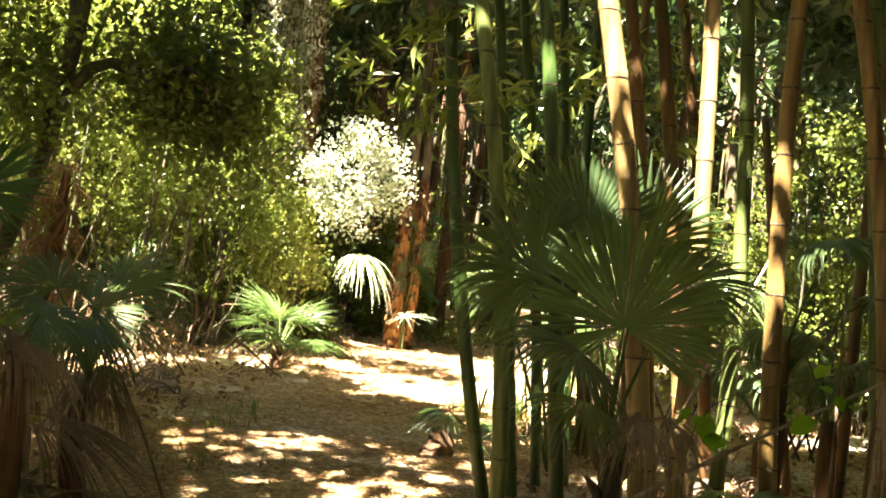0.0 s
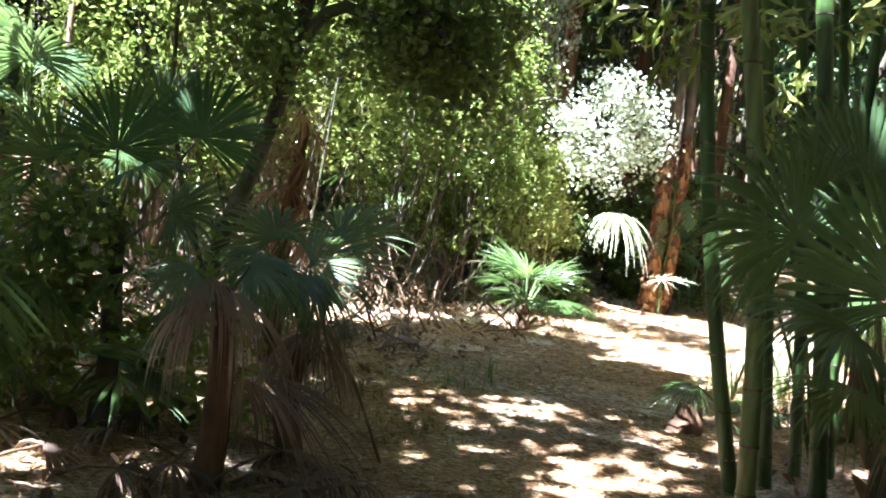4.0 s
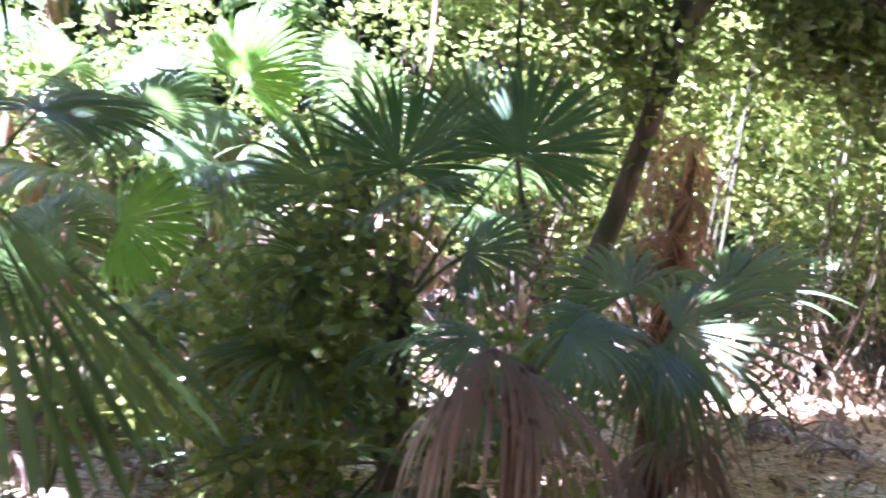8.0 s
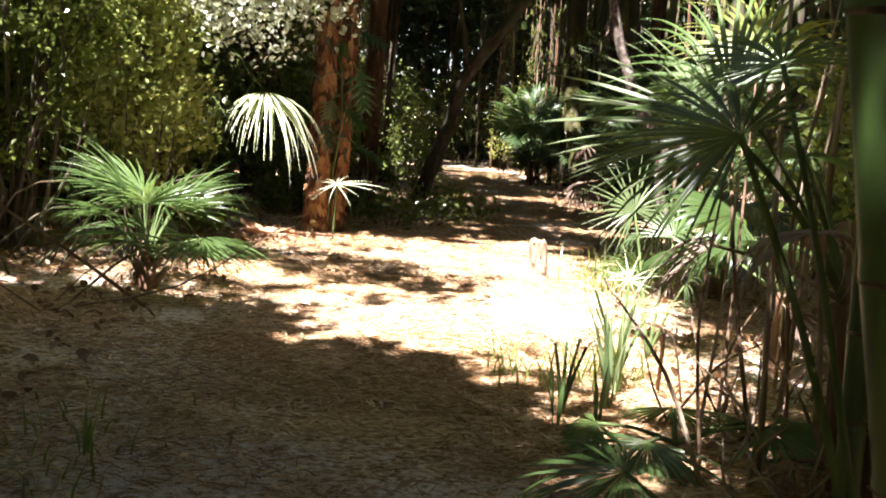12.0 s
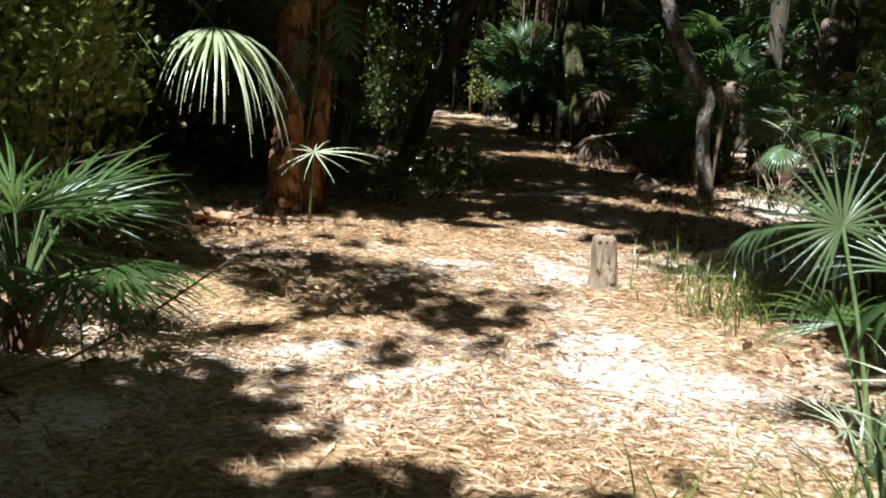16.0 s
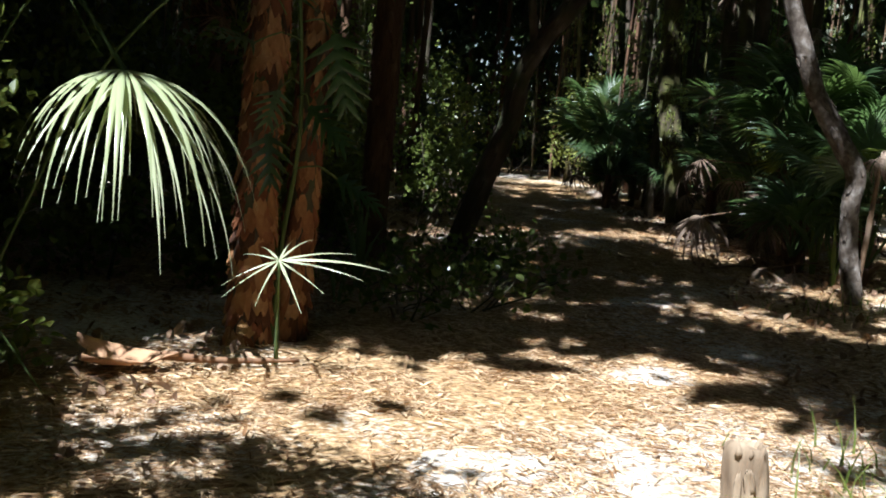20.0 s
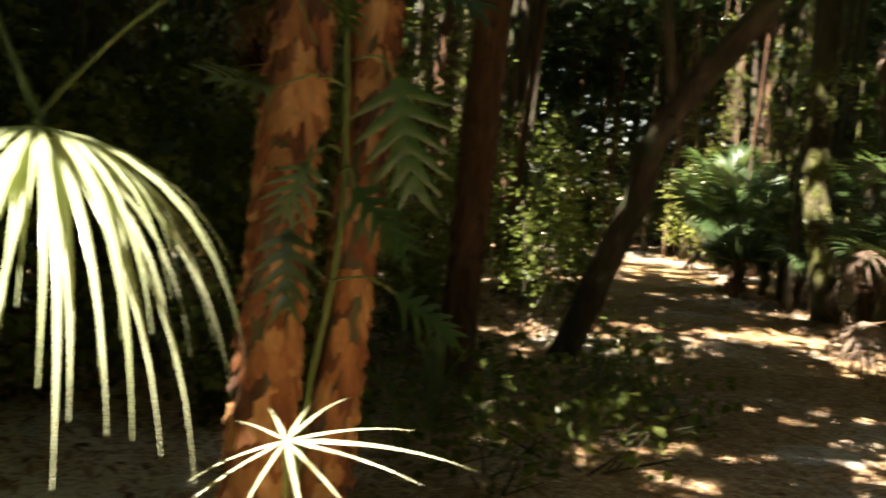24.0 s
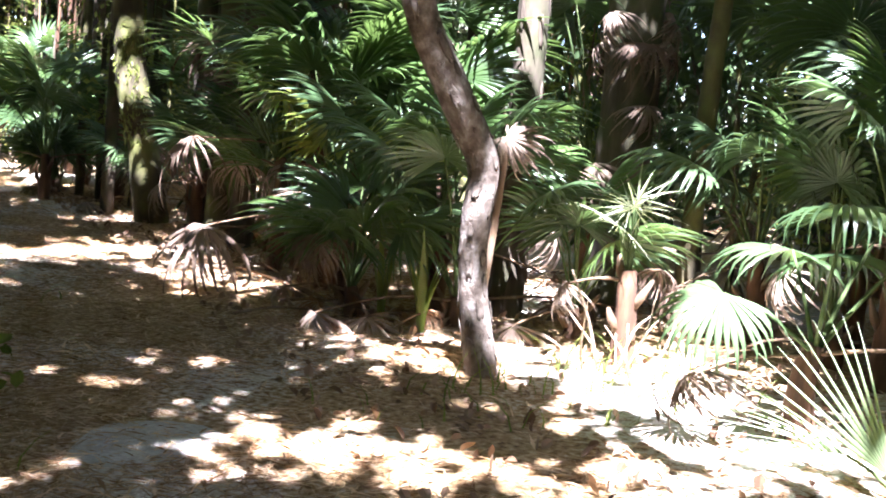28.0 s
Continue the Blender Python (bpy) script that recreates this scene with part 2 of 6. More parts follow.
def tube(points, radii, sides=10, rough=0.0, seed=0, closed=True, fissure=0.0):
    """Vertices and faces of a round, uneven stem along a line."""
    g = np.random.default_rng(seed)
    p = np.asarray(points, float)
    r = np.interp(np.linspace(0, 1, len(p)), np.linspace(0, 1, len(radii)), radii)
    t = np.gradient(p, axis=0)
    t /= np.linalg.norm(t, axis=1)[:, None] + 1e-9
    side = np.cross(t, (0.31, 0.95, 0.07))
    side /= np.linalg.norm(side, axis=1)[:, None] + 1e-9
    other = np.cross(t, side)
    a = np.linspace(0, 2 * np.pi, sides, endpoint=False)
    wob = 1 + rough * g.normal(0, 1, (len(p), sides))
    if fissure:
        o = float(g.uniform(0, 50))
        wob = np.array([[1 + fissure * (noise.noise((math.cos(q) * 3.2 + o, math.sin(q) * 3.2, z[2] * 2.2)) + 0.6 * noise.noise((math.cos(q) * 8 + o, math.sin(q) * 8, z[2] * 7))) for q in a] for z in p])
    v = p[:, None] + (r[:, None] * wob)[..., None] * (np.cos(a)[None, :, None] * side[:, None] + np.sin(a)[None, :, None] * other[:, None])
    v = v.reshape(-1, 3)
    f = []
    for i in range(len(p) - 1):
        for j in range(sides):
            k = (j + 1) % sides
            f.append((i * sides + j, i * sides + k, (i + 1) * sides + k, (i + 1) * sides + j))
    if closed:
        f.append(tuple(range(sides))[::-1])
        f.append(tuple(range((len(p) - 1) * sides, len(p) * sides)))
    return v, f


def joined(pieces):
    verts, faces, n = [], [], 0
    for v, f in pieces:
        verts.append(np.asarray(v))
        faces += [tuple(i + n for i in q) for q in f]
        n += len(v)
    return np.vstack(verts), faces


def orient(at, axis, up):
    """A pose whose +Y runs along axis and whose +Z leans to up."""
    y = Vector(axis).normalized()
    x = y.cross(Vector(up)).normalized()
    z = x.cross(y)
    return Matrix.Translation(at) @ Matrix((x, y, z)).transposed().to_4x4()


def fan(name, mat, segs=34, spread=250, radius=0.5, split=0.55, droop=40, tipdroop=35, width=1.0, seed=0, ragged=0.0, loose=0.0, stations=(0.03, 0.2, 0.4, 0.55, 0.7, 0.85, 1.0)):
    """A fan palm's blade: pleated rays joined near the hub, free and bent at the tips. The hub is the origin, the middle ray runs along +Y, the upper side is +Z."""
    g = np.random.default_rng(seed)
    stations = np.array(stations)
    angles = np.radians(np.linspace(-spread / 2, spread / 2, segs))
    half = np.radians(spread) / segs / 2
    verts, faces = [(0, -0.01 * radius, 0)], []
    for i, a in enumerate(angles):
        long = radius * (0.72 + 0.28 * math.cos(a * 0.62)) * g.uniform(0.92, 1.05) * (1 - ragged * g.uniform(0, 1))
        bend = np.radians(droop * g.uniform(0.8 - loose, 1.2 + 0.2 * loose) * stations ** 1.3 + tipdroop * g.uniform(0.3, 1.6) * np.clip(stations - split, 0, 1) / (1 - split + 1e-6) * 1.2)
        step = np.diff(np.r_[0, stations]) * long
        out, down = np.cumsum(step * np.cos(bend)), -np.cumsum(step * np.sin(bend))
        w = np.where(stations <= split, stations, split * (1 - stations) / (1 - split)) * long * np.tan(half) * width
        w = np.maximum(w, 0.0015)
        a2 = a + g.normal(0, 0.02 + 0.25 * ragged)
        d, s = np.array((math.sin(a2), math.cos(a2))), np.array((math.cos(a2), -math.sin(a2)))
        n = len(verts)
        for k in range(len(stations)):
            for side, lift in ((-1, -0.55), (0, 0.35), (1, -0.55)):
                xy = d * out[k] + s * side * w[k]
                verts.append((xy[0], xy[1], down[k] + lift * w[k]))
        faces += [(0, n + 1, n), (0, n + 2, n + 1)]
        for k in range(len(stations) - 1):
            q = n + 3 * k
            faces += [(q, q + 1, q + 4, q + 3), (q + 1, q + 2, q + 5, q + 4)]
    return meshed(name, verts, faces, mat)


def leaf_cloud(name, mat, centres, size, seed=0, up=0.5, narrow=0.42, drop=None, oval=False):
    """Many small pointed leaves, each folded along its rib, at the given places."""
    g = np.random.default_rng(seed)
    c = np.asarray(centres, float)
    n = len(c)
    axis = g.normal(0, 1, (n, 3)) + (np.array(drop) if drop is not None else 0)
    axis /= np.linalg.norm(axis, axis=1)[:, None]
    nor = g.normal(0, 1, (n, 3)) + (0, 0, up * 2.5)
    side = np.cross(axis, nor)
    side /= np.linalg.norm(side, axis=1)[:, None] + 1e-9
    nor = np.cross(side, axis)
    s = size * g.uniform(0.6, 1.35, (n, 1))
    if oval:
        wave = g.uniform(0.75, 1.2, (n, 4, 1))
        v = np.empty((n, 6, 3))
        v[:, 0] = c - axis * s * 0.5
        v[:, 3] = c + axis * s * 0.5 - nor * s * 0.1
        for k, lateral, along in ((1, -1, -0.22), (2, -1, 0.16), (4, 1, 0.16), (5, 1, -0.22)):
            v[:, k] = c + side * s * narrow * 0.55 * lateral * wave[:, k - 1 if k < 3 else k - 2] + axis * s * along + nor * s * 0.09
        i = np.arange(n)[:, None] * 6
        return quick(name, v.reshape(-1, 3), np.vstack([i + (0, 3, 2, 1), i + (0, 5, 4, 3)]), mat)
    v = np.empty((n, 4, 3))
    v[:, 0] = c - axis * s * 0.5
    v[:, 1] = c - side * s * narrow * 0.6 + nor * s * 0.1 - axis * s * 0.06
    v[:, 2] = c + axis * s * 0.5 - nor * s * 0.08
    v[:, 3] = c + side * s * narrow * 0.6 + nor * s * 0.1 - axis * s * 0.06
    i = np.arange(n)[:, None] * 4
    tris = np.vstack([i + (0, 2, 1), i + (0, 3, 2)])
    return quick(name, v.reshape(-1, 3), tris, mat)


def clumped(g, centres, per, spread):
    """Leaf places gathered round twig ends."""
    c = np.repeat(np.asarray(centres, float), per, axis=0)
    return c + g.normal(0, 1, c.shape) * spread


def blob(g, n, centre, radii, hollow=0.0):
    d = g.normal(0, 1, (n, 3))
    d /= np.linalg.norm(d, axis=1)[:, None]
    r = (hollow + (1 - hollow) * g.uniform(0, 1, (n, 1))) ** 0.5
    return np.array(centre) + d * r * np.array(radii)

# ---- plan: the line walked, the sunny ground ----


TRAIL = np.array([(-2.5, -9), (-1.0, -4), (0.3, -0.5), (2.3, 4.2), (4.6, 7.2), (6.9, 10.2), (10.0, 13.6), (13.6, 18.2), (18.2, 25.5), (21.0, 34), (24, 48)], float)


def off_trail(x, y):
    p = np.array((x, y))
    a, b = TRAIL[:-1], TRAIL[1:]
    d = b - a
    u = np.clip(((p - a) * d).sum(1) / (d * d).sum(1), 0, 1)
    return float(np.linalg.norm(a + d * u[:, None] - p, axis=1).min())


def inside(poly, x, y):
    hit = False
    for (x1, y1), (x2, y2) in zip(poly, poly[1:] + poly[:1]):
        if (y1 > y) != (y2 > y) and x < (x2 - x1) * (y - y1) / (y2 - y1) + x1:
            hit = not hit
    return hit


GLADE = [(4.1, 8.95), (4.4, 8.5), (4.28, 7.6), (4.4, 7.15), (4.52, 6.8), (4.1, 6.35), (4.6, 6.1), (5.5, 5.35), (6.6, 5.75), (7.9, 7.6), (9.0, 9.6), (9.5, 10.7), (10.1, 11.6), (9.4, 12.3), (8.4, 12.1), (8.1, 12.5), (7.6, 12.6), (6.6, 12.55), (5.6, 12.4), (5.3, 11.6), (4.8, 11.0), (4.75, 10.3), (4.9, 9.7), (4.7, 9.2)]
HALF_SHADE = [(5.28, 11.05), (4.8, 9.6), (5.0, 9.15), (5.36, 8.52), (5.95, 8.74), (6.55, 8.88), (6.8, 9.5), (6.7, 10.6), (6.4, 11.15), (5.9, 11.4)]
STUMP_SHADE = [(7.2, 10.4), (7.9, 10.8), (8.7, 10.7), (8.4, 9.8), (7.8, 9.2), (7.3, 9.6)]
START_SUN = [(5.0, 12.5, 0.8, 0.5), (1.2, 8.9, 0.9, 0.4), (2.4, 9.7, 0.8, 0.4), (0.1, 8.3, 0.8, 0.5), (4.8, 2.85, 0.75, 0.6), (5.6, 2.9, 0.8, 0.6), (1.78, 3.12, 0.26, 0.26), (4.3, 4.75, 0.32, 0.22), (4.25, 5.6, 0.22, 0.16), (2.6, 4.6, 0.4, 0.2), (3.1, 5.0, 0.3, 0.18), (3.0, 3.25, 0.25, 0.2), (5.1, 5.35, 0.5, 0.35), (2.55, 5.4, 0.25, 0.15), (6.9, 12.75, 0.85, 0.6), (5.7, 12.7, 0.7, 0.5),
         (0.35, 2.65, 0.2, 0.18)]
THICKET_SUN = [(4.45, 7.5, 0.9, 0.8), (1.8, 10.3, 2.0, 1.1), (-1.1, 7.15, 0.75, 0.7), (-3.2, 8.5, 2.4, 2.0), (0.6, 10.6, 1.8, 1.3), (3.2, 11.8, 2.4, 1.4), (2.2, 3.0, 0.35, 0.25), (3.65, 4.0, 0.35, 0.25),
         (-4.5, 5.0, 1.6, 1.6)]
FOREST_SUN = [(8.6, 5.0, 0.8, 0.6), (9.9, 4.4, 0.9, 0.7), (8.0, 5.9, 0.7, 0.5), (10.9, 6.2, 0.9, 0.8), (11.6, 3.6, 1.0, 0.8), (9.1, 2.4, 0.7, 0.5), (4.15, 9.55, 0.55, 0.4), (11.9, 11.7, 0.55, 0.35), (12.6, 11.7, 0.6, 0.4), (11.5, 12.3, 0.35, 0.2), (15.4, 12.6, 0.9, 0.6), (16.4, 15.6, 0.7, 0.5), (13.3, 11.9, 1.0, 0.7), (13.6, 13.2, 0.6, 0.5), (11.2, 12.6, 0.5, 0.4), (12.9, 11.3, 0.7, 0.45), (17.4, 20.0, 0.3, 0.4), (18.1, 20.4, 0.28, 0.35), (19.4, 24.0, 1.0, 0.6), (11.6, 17.9, 0.5, 0.3),
         (14.3, 16.2, 0.6, 0.5), (16.2, 14.4, 0.7, 0.6), (22, 27, 1.5, 1.5), (15.5, 24.6, 0.5, 0.4), (14.3, 22.5, 0.35, 0.3), (24, 22, 1.5, 1.5), (19.6, 17.4, 0.9, 0.9), (11, 22, 1.0, 1.0),
         (18, 30, 1.5, 1.2)]
SUNNY = START_SUN + FOREST_SUN + [(3.5, 10.1, 0.7, 0.35), (0.3, 8.3, 0.8, 0.45)]


def sunny(x, y):
    """Whether the trees leave this piece of ground open to the sun."""
    wx, wy = x + 0.18 * noise.noise((x * 1.4, y * 1.4, 3.1)), y + 0.18 * noise.noise((x * 1.4, y * 1.4, 9.7))
    if inside(HALF_SHADE, wx, wy) and noise.noise((x * 3.1, y * 3.1, 1.3)) > (-0.3 if x > 5.7 else -0.05):
        return False
    if inside(STUMP_SHADE, wx, wy) and noise.noise((x * 3.1, y * 3.1, 4.3)) > 0.02:
        return False
    if inside(GLADE, wx, wy):
        return True
    if 13.6 < y < 30 and x > 0.75 * y - 2.6 and noise.noise((x * 1.6, y * 1.6, 6.2)) > (0.3 if y < 19 else 0.38):
        return True
    if y < 6.2 and x < 2.5 and not (0.5 < x < 1.6 and 2.8 < y < 4.0) and noise.noise((x * 1.5, y * 1.5, 8.4)) > (0.25 if x < -0.4 else 0.24 if x < 1.2 else 0.3):
        return True
    if any(((wx - a) / c) ** 2 + ((wy - b) / d) ** 2 < 1 for a, b, c, d in THICKET_SUN):
        return noise.noise((x * 1.9, y * 1.9, 4.4)) > -0.12
    return any(((wx - a) / c) ** 2 + ((wy - b) / d) ** 2 < 1 for a, b, c, d in SUNNY)


STRIP = [(1.2, 8.9, 0.95, 0.45), (2.4, 9.7, 0.9, 0.45), (0.3, 8.3, 0.8, 0.45), (3.5, 10.1, 0.7, 0.35)]


def clear_strip(ends):
    """The twig ends that leave the sunny strip before the thicket open."""
    e = np.asarray(ends)
    gx, gy = e[:, 0] - SUN_AZ.x * e[:, 2] / math.tan(SUN_EL), e[:, 1] - SUN_AZ.y * e[:, 2] / math.tan(SUN_EL)
    shade = np.zeros(len(e), bool)
    for a, b, c, d in STRIP:
        shade |= ((gx - a) / c) ** 2 + ((gy - b) / d) ** 2 < 1
    return e[~shade]


def open_sky(x, y, z, margin):
    """Whether a spray of leaves here would shade sunny ground."""
    gx, gy = x - SUN_AZ.x * z / math.tan(SUN_EL), y - SUN_AZ.y * z / math.tan(SUN_EL)
    return any(sunny(gx + a * margin, gy + b * margin) for a, b in ((0, 0), (1, 0), (-1, 0), (0, 1), (0, -1)))


def relief(x, y):
    far = min(1.0, max(0.0, (off_trail(x, y) - 1.6) / 2.5))
    n = noise.noise((x * 0.5, y * 0.5, 0.0)) * 0.1 + noise.noise((x * 1.7, y * 1.7, 4.0)) * 0.035
    return far * (n + 0.03) + (1 - far) * noise.noise((x * 2.1, y * 2.1, 2.0)) * 0.012


def ground_sheet():
    n = 210
    u = np.linspace(-1, 1, n)
    xs, ys = 7 + 17 * u + 420 * u ** 9, 9 + 21 * u + 420 * u ** 9
    verts = [(x, y, relief(x, y) if abs(x) < 40 and abs(y) < 60 else 0.0) for y in ys for x in xs]
    i = np.arange(n * n).reshape(n, n)
    quads = np.stack([i[:-1, :-1], i[:-1, 1:], i[1:, 1:], i[1:, :-1]], -1).reshape(-1, 4)
    return quick("ground", np.array(verts), quads, M_GROUND, smooth=True)


ground = tagged(new("ground", ground_sheet()), "sandy forest floor under straw and fallen leaves", "ground", kind="structure")

# ---- blades shared by the palms ----


def weeping(name, mat, axis, normal, radius, segs=36, spread=240, split=0.55, sag=0.6, fold=0.0, taper=0.3, ragged=0.06, width=1.0, tip=0.0, seed=0):
    """A fan blade whose rays bend under their own weight. axis: the way of the middle ray; normal: the upper side; fold: how far the halves drop below the midrib; taper: how much shorter the outer rays are; tip: extra bend of the free tips."""
    g = np.random.default_rng(seed)
    ax = Vector(axis).normalized()
    nor = Vector(normal)
    nor = (nor - ax * nor.dot(ax)).normalized()
    ax, nor = np.array(ax), np.array(nor)
    across = np.cross(ax, nor)
    stations = np.array((0.02, 0.14, 0.28, 0.42, 0.55, 0.68, 0.8, 0.91, 1.0))
    half = radians(spread) / segs / 2
    verts, faces = [(0, 0, 0)], []
    for i in range(segs):
        a = radians(spread) * ((i + 0.5) / segs - 0.5) + g.normal(0, 0.015 + 0.15 * ragged)
        d = math.cos(a) * ax + math.sin(a) * across - fold * abs(math.sin(a)) * nor
        d /= np.linalg.norm(d)
        side = -math.sin(a) * ax + math.cos(a) * across - fold * math.copysign(math.cos(a), math.sin(a)) * nor
        side /= np.linalg.norm(side)
        up = np.cross(side, d)
        long = radius * (1 - taper * (1 - math.cos(a * 0.8))) * g.uniform(0.93, 1.05) * (1 - ragged * g.uniform(0, 1))
        heavy, p, last, n = sag * g.uniform(0.75, 1.25), np.zeros(3), 0.0, len(verts)
        for u in stations:
            pull = heavy * (0.35 + u) + (tip * g.uniform(0.5, 1.5) * max(0.0, u - split) * 6)
            d = d + np.array((0, 0, -1.0)) * pull * (u - last)
            d /= np.linalg.norm(d)
            p = p + d * (u - last) * long
            last = u
            w = max(0.0014, (u if u <= split else split * (1 - u) / (1 - split)) * long * math.tan(half) * width)
            verts += [tuple(p - side * w - up * 0.5 * w), tuple(p + up * 0.3 * w), tuple(p + side * w - up * 0.5 * w)]
        faces += [(0, n + 1, n), (0, n + 2, n + 1)]
        for k in range(len(stations) - 1):
            q = n + 3 * k
            faces += [(q, q + 1, q + 4, q + 3), (q + 1, q + 2, q + 5, q + 4)]
    return meshed(name, verts, faces, mat)


FAN = {
    "green": [fan("blade", M_FROND, 30, 250, 1.0, 0.62, 35, 30, seed=s) for s in (1, 2, 3)],
    "blue": [fan("blade", M_FROND_BLUE, 28, 230, 1.0, 0.5, 40, 45, seed=s) for s in (4, 5)],
    "lime": [fan("blade", M_FROND_LIME, 38, 210, 1.0, 0.78, 18, 20, seed=s) for s in (6, 7)],
    "pale": [fan("blade", M_FROND_PALE, 26, 230, 1.0, 0.4, 45, 35, width=0.9, seed=s) for s in (8, 9)],
    "dead": [fan("blade", M_FROND_DEAD, 24, 190, 1.0, 0.3, 75, 45, width=1.3, seed=s, ragged=0.35) for s in (10, 11, 17)],
    "split": [fan("blade", M_FROND, 32, 220, 1.0, 0.32, 16, 30, width=0.95, seed=s, ragged=0.12) for s in (19, 20)],
    "palmetto": [fan("blade", M_FROND, 17, 175, 1.0, 0.26, 14, 14, width=1.05, seed=s, ragged=0.15) for s in (23, 24, 25)],
    "far": [fan("blade", M_FROND, 18, 240, 1.0, 0.45, 30, 30, width=0.95, seed=s, ragged=0.1, stations=(0.03, 0.45, 0.75, 1.0)) for s in (32, 33, 34)],
    "star": [fan("blade", M_FROND_PALE, 24, 240, 1.0, 0.24, 6, 8, width=0.85, seed=s, ragged=0.1) for s in (28, 29)],
    "stiff": [fan("blade", M_FROND, 20, 190, 1.0, 0.46, 12, 16, width=1.0, seed=s, ragged=0.1) for s in (30, 31)],
    "thatch": [fan("blade", M_THATCH, 22, 170, 1.0, 0.25, 80, 40, width=1.1, seed=s, ragged=0.4) for s in (26, 27)],
    "spiky": [fan("blade", M_FROND_SUNLIT, 12, 300, 1.0, 0.12, 10, 8, width=0.8, ragged=0.3, seed=s) for s in (13, 14)],
    "spear": [fan("blade", M_FROND_PALE, 9, 45, 1.0, 0.2, 12, 8, width=1.6, seed=s) for s in (21, 22)],
    "cabbage": [weeping("blade", m, (0, 1, 0.25), (0, -0.25, 1), 1.0, 30, 235, 0.5, 0.75, 0.25, 0.3, tip=0.5, seed=s) for s, m in ((35, M_FROND), (36, M_FROND_BLUE), (37, M_FROND))],
    "sunny": [weeping("blade", M_FROND_YELLOW, (0, 1, 0.25), (0, -0.25, 1), 1.0, 30, 235, 0.5, 0.75, 0.25, 0.3, tip=0.5, seed=38)],
}


def frond(parent, base, hub, axis, up, kind, size, variant=0, thick=0.009, dry=False):
    """A stalk with its fan at the end, one part of a palm."""
    b, h = np.array(base, float), np.array(hub, float)
    mid = (b + h) / 2 + (0, 0, 0.06 * np.linalg.norm(h - b))
    v, f = tube(smooth_line([b, mid, h], 7), [thick * 1.5, thick, thick * 0.8], 6)
    stalk = part("frond", meshed("petiole", v, f, M_STEM_DRY if dry else M_STEM), parent)
    blades = FAN[kind]
    part("blade", blades[variant % len(blades)], stalk, orient(h, axis, up) @ Matrix.Scale(size, 4))
    return stalk


def weep(parent, base, hub, axis, normal, mat, radius, thick=0.009, dry=False, arch=0.06, label="", **shape):
    """A stalk and a weeping fan at its end; base and hub are places in the world."""
    o = np.array(parent.matrix_world.translation)
    b, h = np.array(base, float) - o, np.array(hub, float) - o
    mid = (b + h) / 2 + (0, 0, arch * np.linalg.norm(h - b))
    v, f = tube(smooth_line([b, mid, h], 8), [thick * 1.6, thick, thick * 0.8], 6)
    stalk = part("frond", meshed("petiole", v, f, M_STEM_DRY if dry else M_STEM), parent)
    part("blade", weeping("blade", mat, axis, normal, radius, **shape), stalk, Matrix.Translation(h), label)
    return stalk


def boots(parent, height, radius, n, g, mat=None):
    """The old leaf stubs round a short palm stem."""
    for i in range(n):
        a, z = i * 2.4, height * (i + 0.5) / n
        d = np.array((math.cos(a), math.sin(a), 0))
        p = [d * radius * 0.6 + (0, 0, z), d * (radius + 0.03) + (0, 0, z + 0.07), d * (radius + g.uniform(0.05, 0.12)) + (0, 0, z + g.uniform(0.12, 0.2))]
        v, f = tube(p, [0.035, 0.03, 0.012], 5)
        part("leaf_stub", meshed("leaf_stub", v, f, mat or M_STEM_DRY), parent)


def palm(x, y, n, reach, size, kind, label, seed, stem=0.15, rise=(15, 75), name="fan_palm", group="", dead=0, face=None, stubs=0, turn=None):
    """A low fan palm: a short stem and n fans on stalks all round, or towards the bearings in face."""
    g = np.random.default_rng(seed)
    z = relief(x, y)
    t = thing(name, x, y, z, label, "palm", group)
    if stem > 0.05:
        v, f = tube(smooth_line([(0, 0, -0.1), (g.normal(0, 0.02), g.normal(0, 0.02), stem * 0.5), (0, 0, stem)], 6), [0.08, 0.07, 0.05], 9, 0.08, seed)
        part("stem", meshed("stem", v, f, M_BARK_RED), t)
    if stubs:
        boots(t, stem, 0.06, stubs, g)
    for i in range(n + dead):
        az = (i * 2.399 + g.uniform(-0.3, 0.3)) if face is None else radians(face[i % len(face)] + g.uniform(-8, 8))
        el = radians(g.uniform(*rise)) if i < n else radians(g.uniform(-25, 5))
        far = reach * g.uniform(0.75, 1.15)
        out = np.array((math.cos(az) * math.cos(el), math.sin(az) * math.cos(el), math.sin(el)))
        hub = np.array((0, 0, stem)) + out * far
        tip = el - radians(g.uniform(15, 45))
        axis = (math.cos(az) * math.cos(tip), math.sin(az) * math.cos(tip), math.sin(tip))
        up = (-math.cos(az) * math.sin(tip) + g.normal(0, 0.15), -math.sin(az) * math.sin(tip) + g.normal(0, 0.15), math.cos(tip))
        if hub[2] < 0.12:
            hub[2] = 0.12
        frond(t, (0, 0, stem * 0.9), hub, axis, up, kind if i < n else "dead", size * g.uniform(0.8, 1.15), int(g.integers(0, 9)), dry=i >= n)
    return t


def trunk(name, points, radii, mat, label, category="tree", sides=14, rough=0.05, n=26, seed=1, group="", fissure=0.0):
    """A standing stem along a line of places; its thing stands at the foot."""
    p = np.array(points, float)
    t = thing(name, *p[0], label, category, group)
    v, f = tube(smooth_line(p - p[0], n), radii, sides, rough, seed, fissure=fissure)
    part("trunk", meshed("trunk", v, f, mat), t)
    return t


